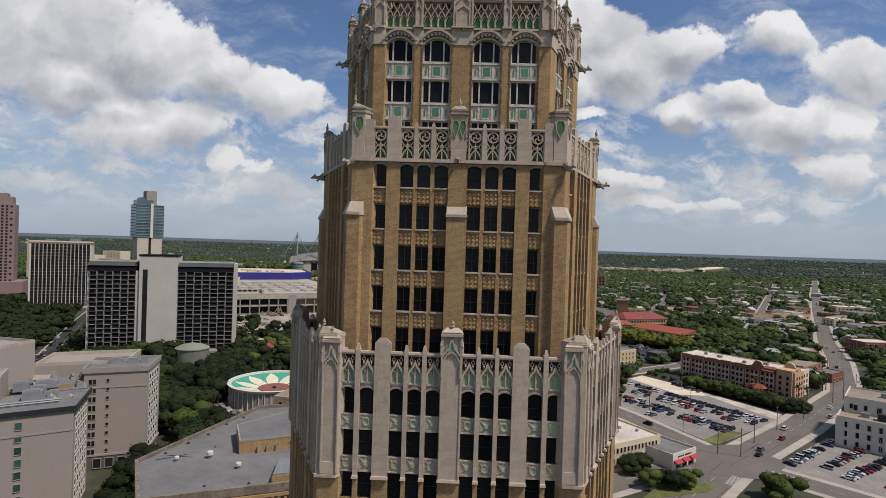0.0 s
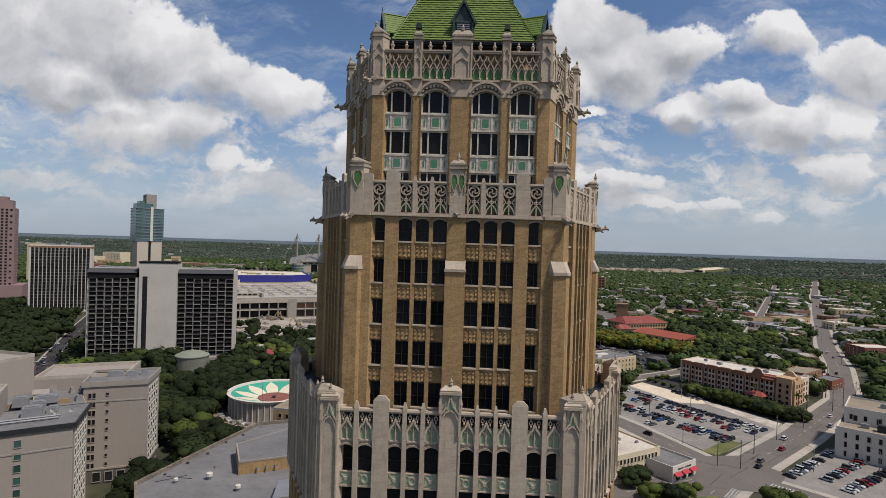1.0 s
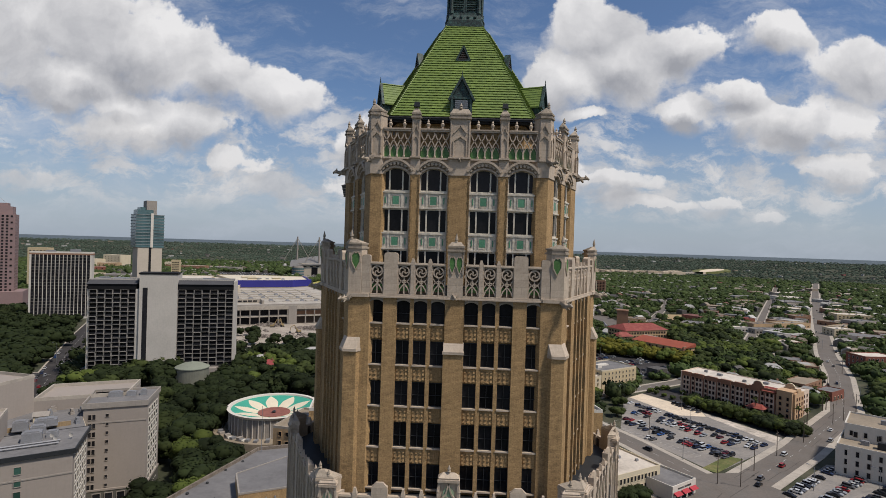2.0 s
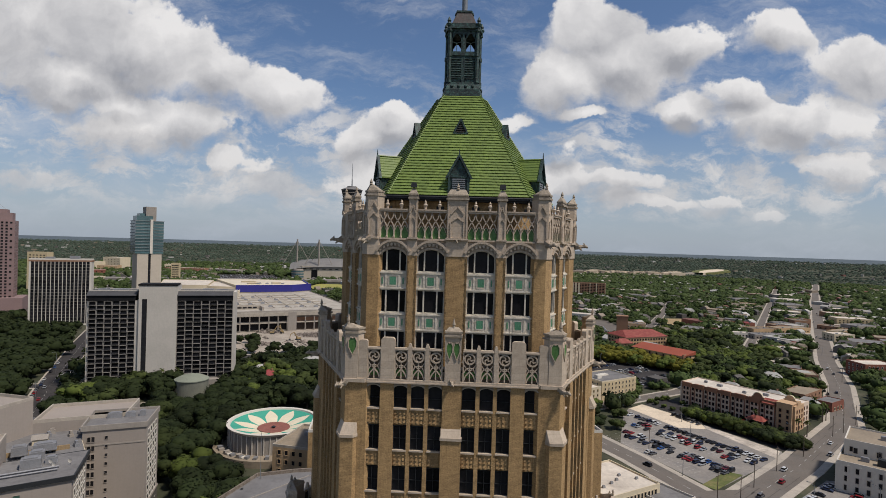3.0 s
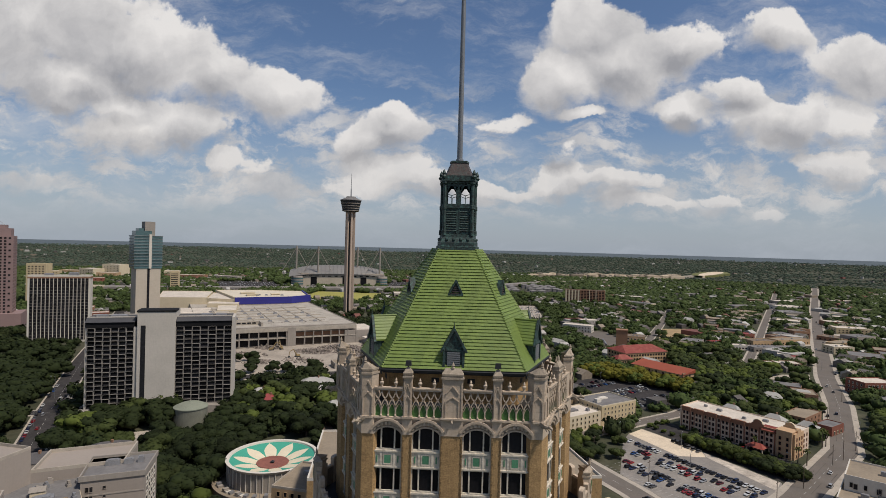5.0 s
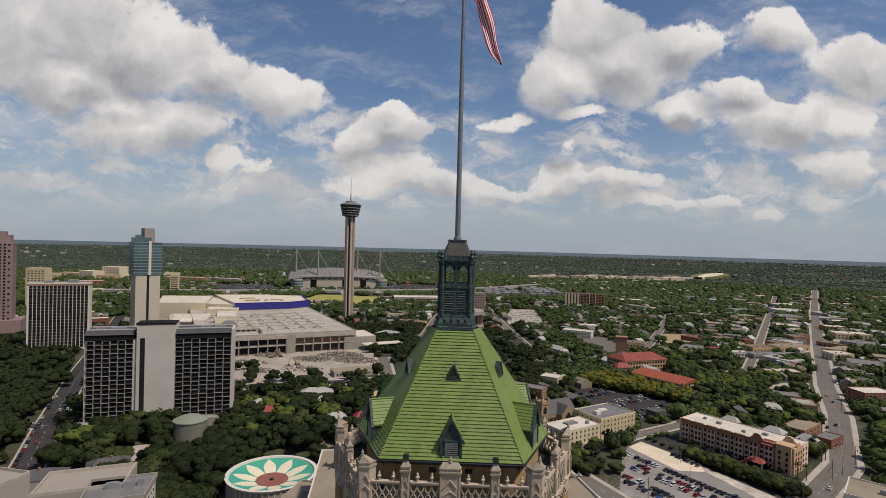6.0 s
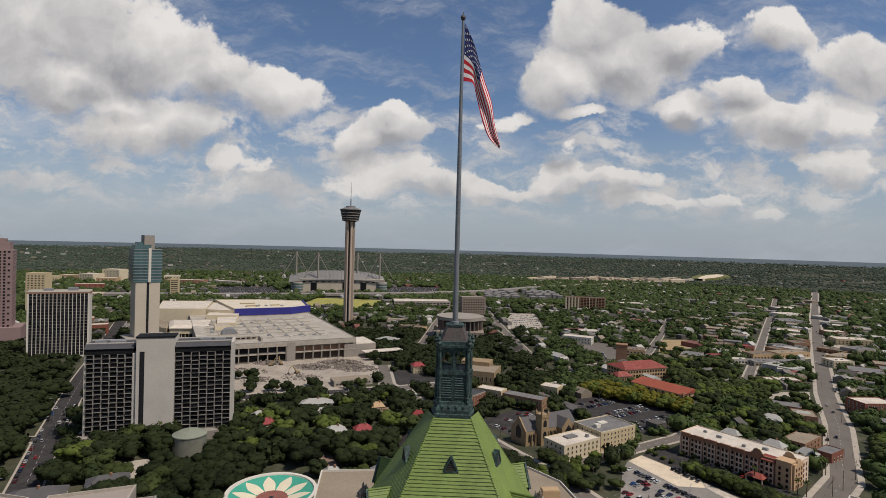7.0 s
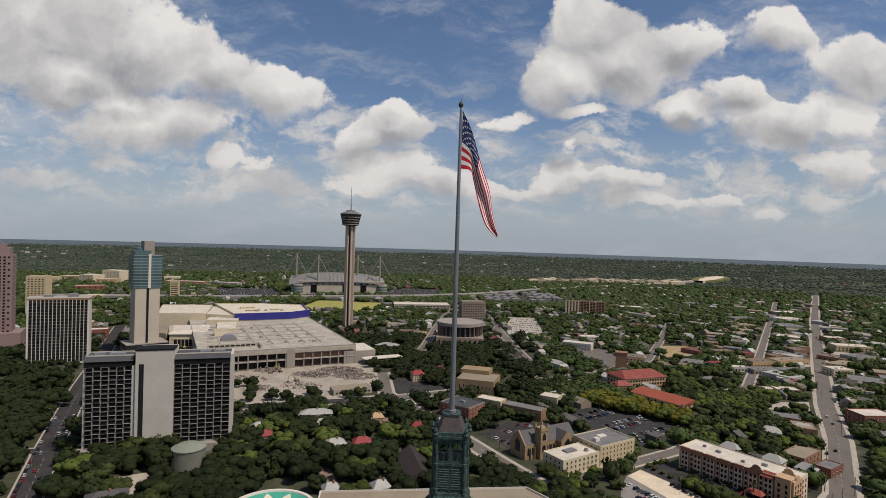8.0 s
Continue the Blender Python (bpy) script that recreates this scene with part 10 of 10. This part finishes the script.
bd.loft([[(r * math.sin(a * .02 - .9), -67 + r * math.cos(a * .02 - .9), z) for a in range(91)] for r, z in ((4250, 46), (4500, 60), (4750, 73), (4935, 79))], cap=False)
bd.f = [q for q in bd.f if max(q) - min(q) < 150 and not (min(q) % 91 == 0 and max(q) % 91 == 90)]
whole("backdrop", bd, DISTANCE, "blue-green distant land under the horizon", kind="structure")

# the cutting of the motorway, and pale sheds far off
def land_strip(name, mid, widths, up, mat, label):
    s, L_, R_ = Shape(), [], []
    for i, (x, y) in enumerate(mid):
        (xa, ya), (xb, yb) = mid[max(0, i - 1)], mid[min(len(mid) - 1, i + 1)]
        d = math.hypot(xb - xa, yb - ya)
        nx, ny = -(yb - ya) / d * widths[i] / 2, (xb - xa) / d * widths[i] / 2
        L_.append((x + nx, y + ny, rz(x, y) + up))
        R_.append((x - nx, y - ny, rz(x, y) + up))
    for i in range(len(mid) - 1):
        s.add([R_[i], R_[i + 1], L_[i + 1], L_[i]], [(0, 1, 2, 3)])
        s.add([(*R_[i][:2], R_[i][2] - up - 1), (*R_[i + 1][:2], R_[i + 1][2] - up - 1), R_[i + 1], R_[i]], [(0, 1, 2, 3)])
    return whole(name, s, mat, label, kind="structure")


land_strip("road", [(236, 1656), (400, 1800), (568, 1940), (830, 2180), (1040, 2390)], (24, 16, 17, 18, 20), 7.5, CONCRETE, "raised pale concrete motorway among the trees")
land_strip("embankment", [(1010, 2330), (1080, 2420), (1190, 2560), (1260, 2650)], (36, 110, 130, 50), 9.0, GRASS, "grassy bank beside the motorway cutting")
land_strip("cutting", [(1020, 2320), (1090, 2420), (1190, 2560), (1250, 2640)], (18, 60, 70, 30), 9.5, PALE_GROUND, "pale gravel cutting of the motorway")

# houses of the suburbs
ROOF_MIX = bpy.data.materials.new("suburb_roofs")
ROOF_MIX.use_nodes = True
t_ = ROOF_MIX.node_tree
geo_ = t_.nodes.new("ShaderNodeNewGeometry")
cr_ = t_.nodes.new("ShaderNodeValToRGB")
cr_.color_ramp.interpolation = "CONSTANT"
for pos, col in ((0, (.46, .44, .40)), (.16, (.20, .18, .16)), (.38, (.10, .09, .08)), (.56, (.28, .23, .17)), (.74, (.17, .155, .14)), (.84, (.52, .50, .46)), (.93, (.20, .075, .055))):
    el = cr_.color_ramp.elements.new(pos) if pos else cr_.color_ramp.elements[0]
    el.color = (*col, 1)
cr_.color_ramp.elements.remove(cr_.color_ramp.elements[-1]) if cr_.color_ramp.elements[-1].position >= .999 else None
nz_ = t_.nodes.new("ShaderNodeTexNoise")
nz_.inputs["Scale"].default_value = .4
mx_ = t_.nodes.new("ShaderNodeMix")
mx_.data_type, mx_.blend_type = "RGBA", "MULTIPLY"
mx_.inputs[0].default_value = .5
t_.links.new(t_.nodes.new("ShaderNodeTexCoord").outputs["Object"], nz_.inputs["Vector"])
t_.links.new(geo_.outputs["Random Per Island"], cr_.inputs[0])
t_.links.new(cr_.outputs[0], mx_.inputs[6])
t_.links.new(nz_.outputs[0], mx_.inputs[7])
t_.links.new(mx_.outputs[2], t_.nodes["Principled BSDF"].inputs["Base Color"])
t_.nodes["Principled BSDF"].inputs["Roughness"].default_value = .8
roofs = Shape()
tries = gr.uniform(0, 1, (5600, 6))
for a, b, c, d, e, q in tries:
    r = 420 + 1800 * a ** .85
    th = -.80 + 1.62 * b
    x, y = r * math.sin(th), -67 + r * math.cos(th)
    if not free(x, y) or c > .46 or (r < 800 and x < 60) or (r < 560 and c > .25):
        continue
    w, dp, h = 3.5 + 4.5 * d, 3.5 + 3.5 * e, 4.0 + 2.6 * q
    if q > .9 and r > 700:
        w, dp, h = w * 2.6, dp * 2.4, 6
    turn = .56 + (math.pi / 2 if d > .5 else 0)
    m = at(x, y, rz(x, y), turn)
    if q > .82:
        roofs.join(Shape().box(-w, w, -dp, dp, 0, h).moved(m))
    else:
        roofs.join(Shape().add([(-w, -dp, -1), (w, -dp, -1), (w, dp, -1), (-w, dp, -1), (-w, -dp, h), (w, -dp, h), (w, dp, h), (-w, dp, h), (-w, 0, h + dp * .55), (w, 0, h + dp * .55)],
                               [(0, 1, 5, 4), (1, 2, 6, 9, 5), (2, 3, 7, 6), (3, 0, 4, 8, 7), (4, 5, 9, 8), (6, 7, 8, 9)]).moved(m))
whole("suburb_houses", roofs, ROOF_MIX, "small houses and sheds with pale and dark roofs among trees", "houses", kind="stuff")

sheds = Shape()
tries = gr.uniform(0, 1, (1500, 6))
for a, b, c_, d, e, q in tries:
    r = 1250 + 3000 * a ** 1.1
    th = -.80 + 1.62 * b
    x, y = r * math.sin(th), -67 + r * math.cos(th)
    crowd = noise.noise(Vector((x * .0022, y * .0030, 7)))
    if c_ > .16 + .9 * crowd or not free(x, y):
        continue
    w_, dp, h = 4 + 9 * d * d, 3 + 5 * e, 5 + 3 * q + (1 if r > 2250 else 0)
    sheds.join(Shape().box(-w_, w_, -dp, dp, -1, h).moved(at(x, y, rz(x, y), .56)))
whole("far_sheds", sheds, ROOF_MIX, "pale flat-roofed sheds and shops across the outer suburbs", "buildings", kind="stuff")
# grey apartment blocks along the freeway
blocks = Shape()
for j in range(8):
    for i in range(9):
        x, y = 66 + 22 * i + 6 * (j % 2), 1268 + 31 * j + 3 * i
        if y > 1440 + (x - 60) * .45 or (i == 4 and j < 6) or gr.uniform(0, 1) < .15:
            continue
        w, h = gr.uniform(7, 10), gr.uniform(7, 9.5)
        blocks.join(Shape().box(-w, w, -5, 5, -1, h).box(-w - .4, w + .4, -5.4, 5.4, h, h + 2.6, top=4.2).moved(at(x, y, 0, .25 + gr.uniform(-.1, .1))))
whole("apartment_blocks", blocks, GREY_ROOF, "rows of grey low apartment blocks beside the freeway", "buildings", kind="stuff")
shops = Shape()
for k in range(120):
    f = gr.uniform(0, 1)
    x, y = 265 + 640 * f + gr.uniform(-30, 30), 2035 + 150 * f + gr.uniform(-20, 130)
    big = gr.uniform(0, 1) ** 2
    shops.join(Shape().box(-8 - 22 * big, 8 + 22 * big, -6 - 9 * big, 6 + 9 * big, -1, gr.uniform(7, 15)).moved(at(x, y, rz(x, y), .3 + gr.uniform(-.2, .2))))
whole("far_shops", shops, material("pale_far_roofs", (.40, .33, .24), .85, big=(.01, .25), fine=(.1, .1), bump=0, island=.55), "cream and tan flat-roofed halls beside the motorway", "buildings", kind="stuff")
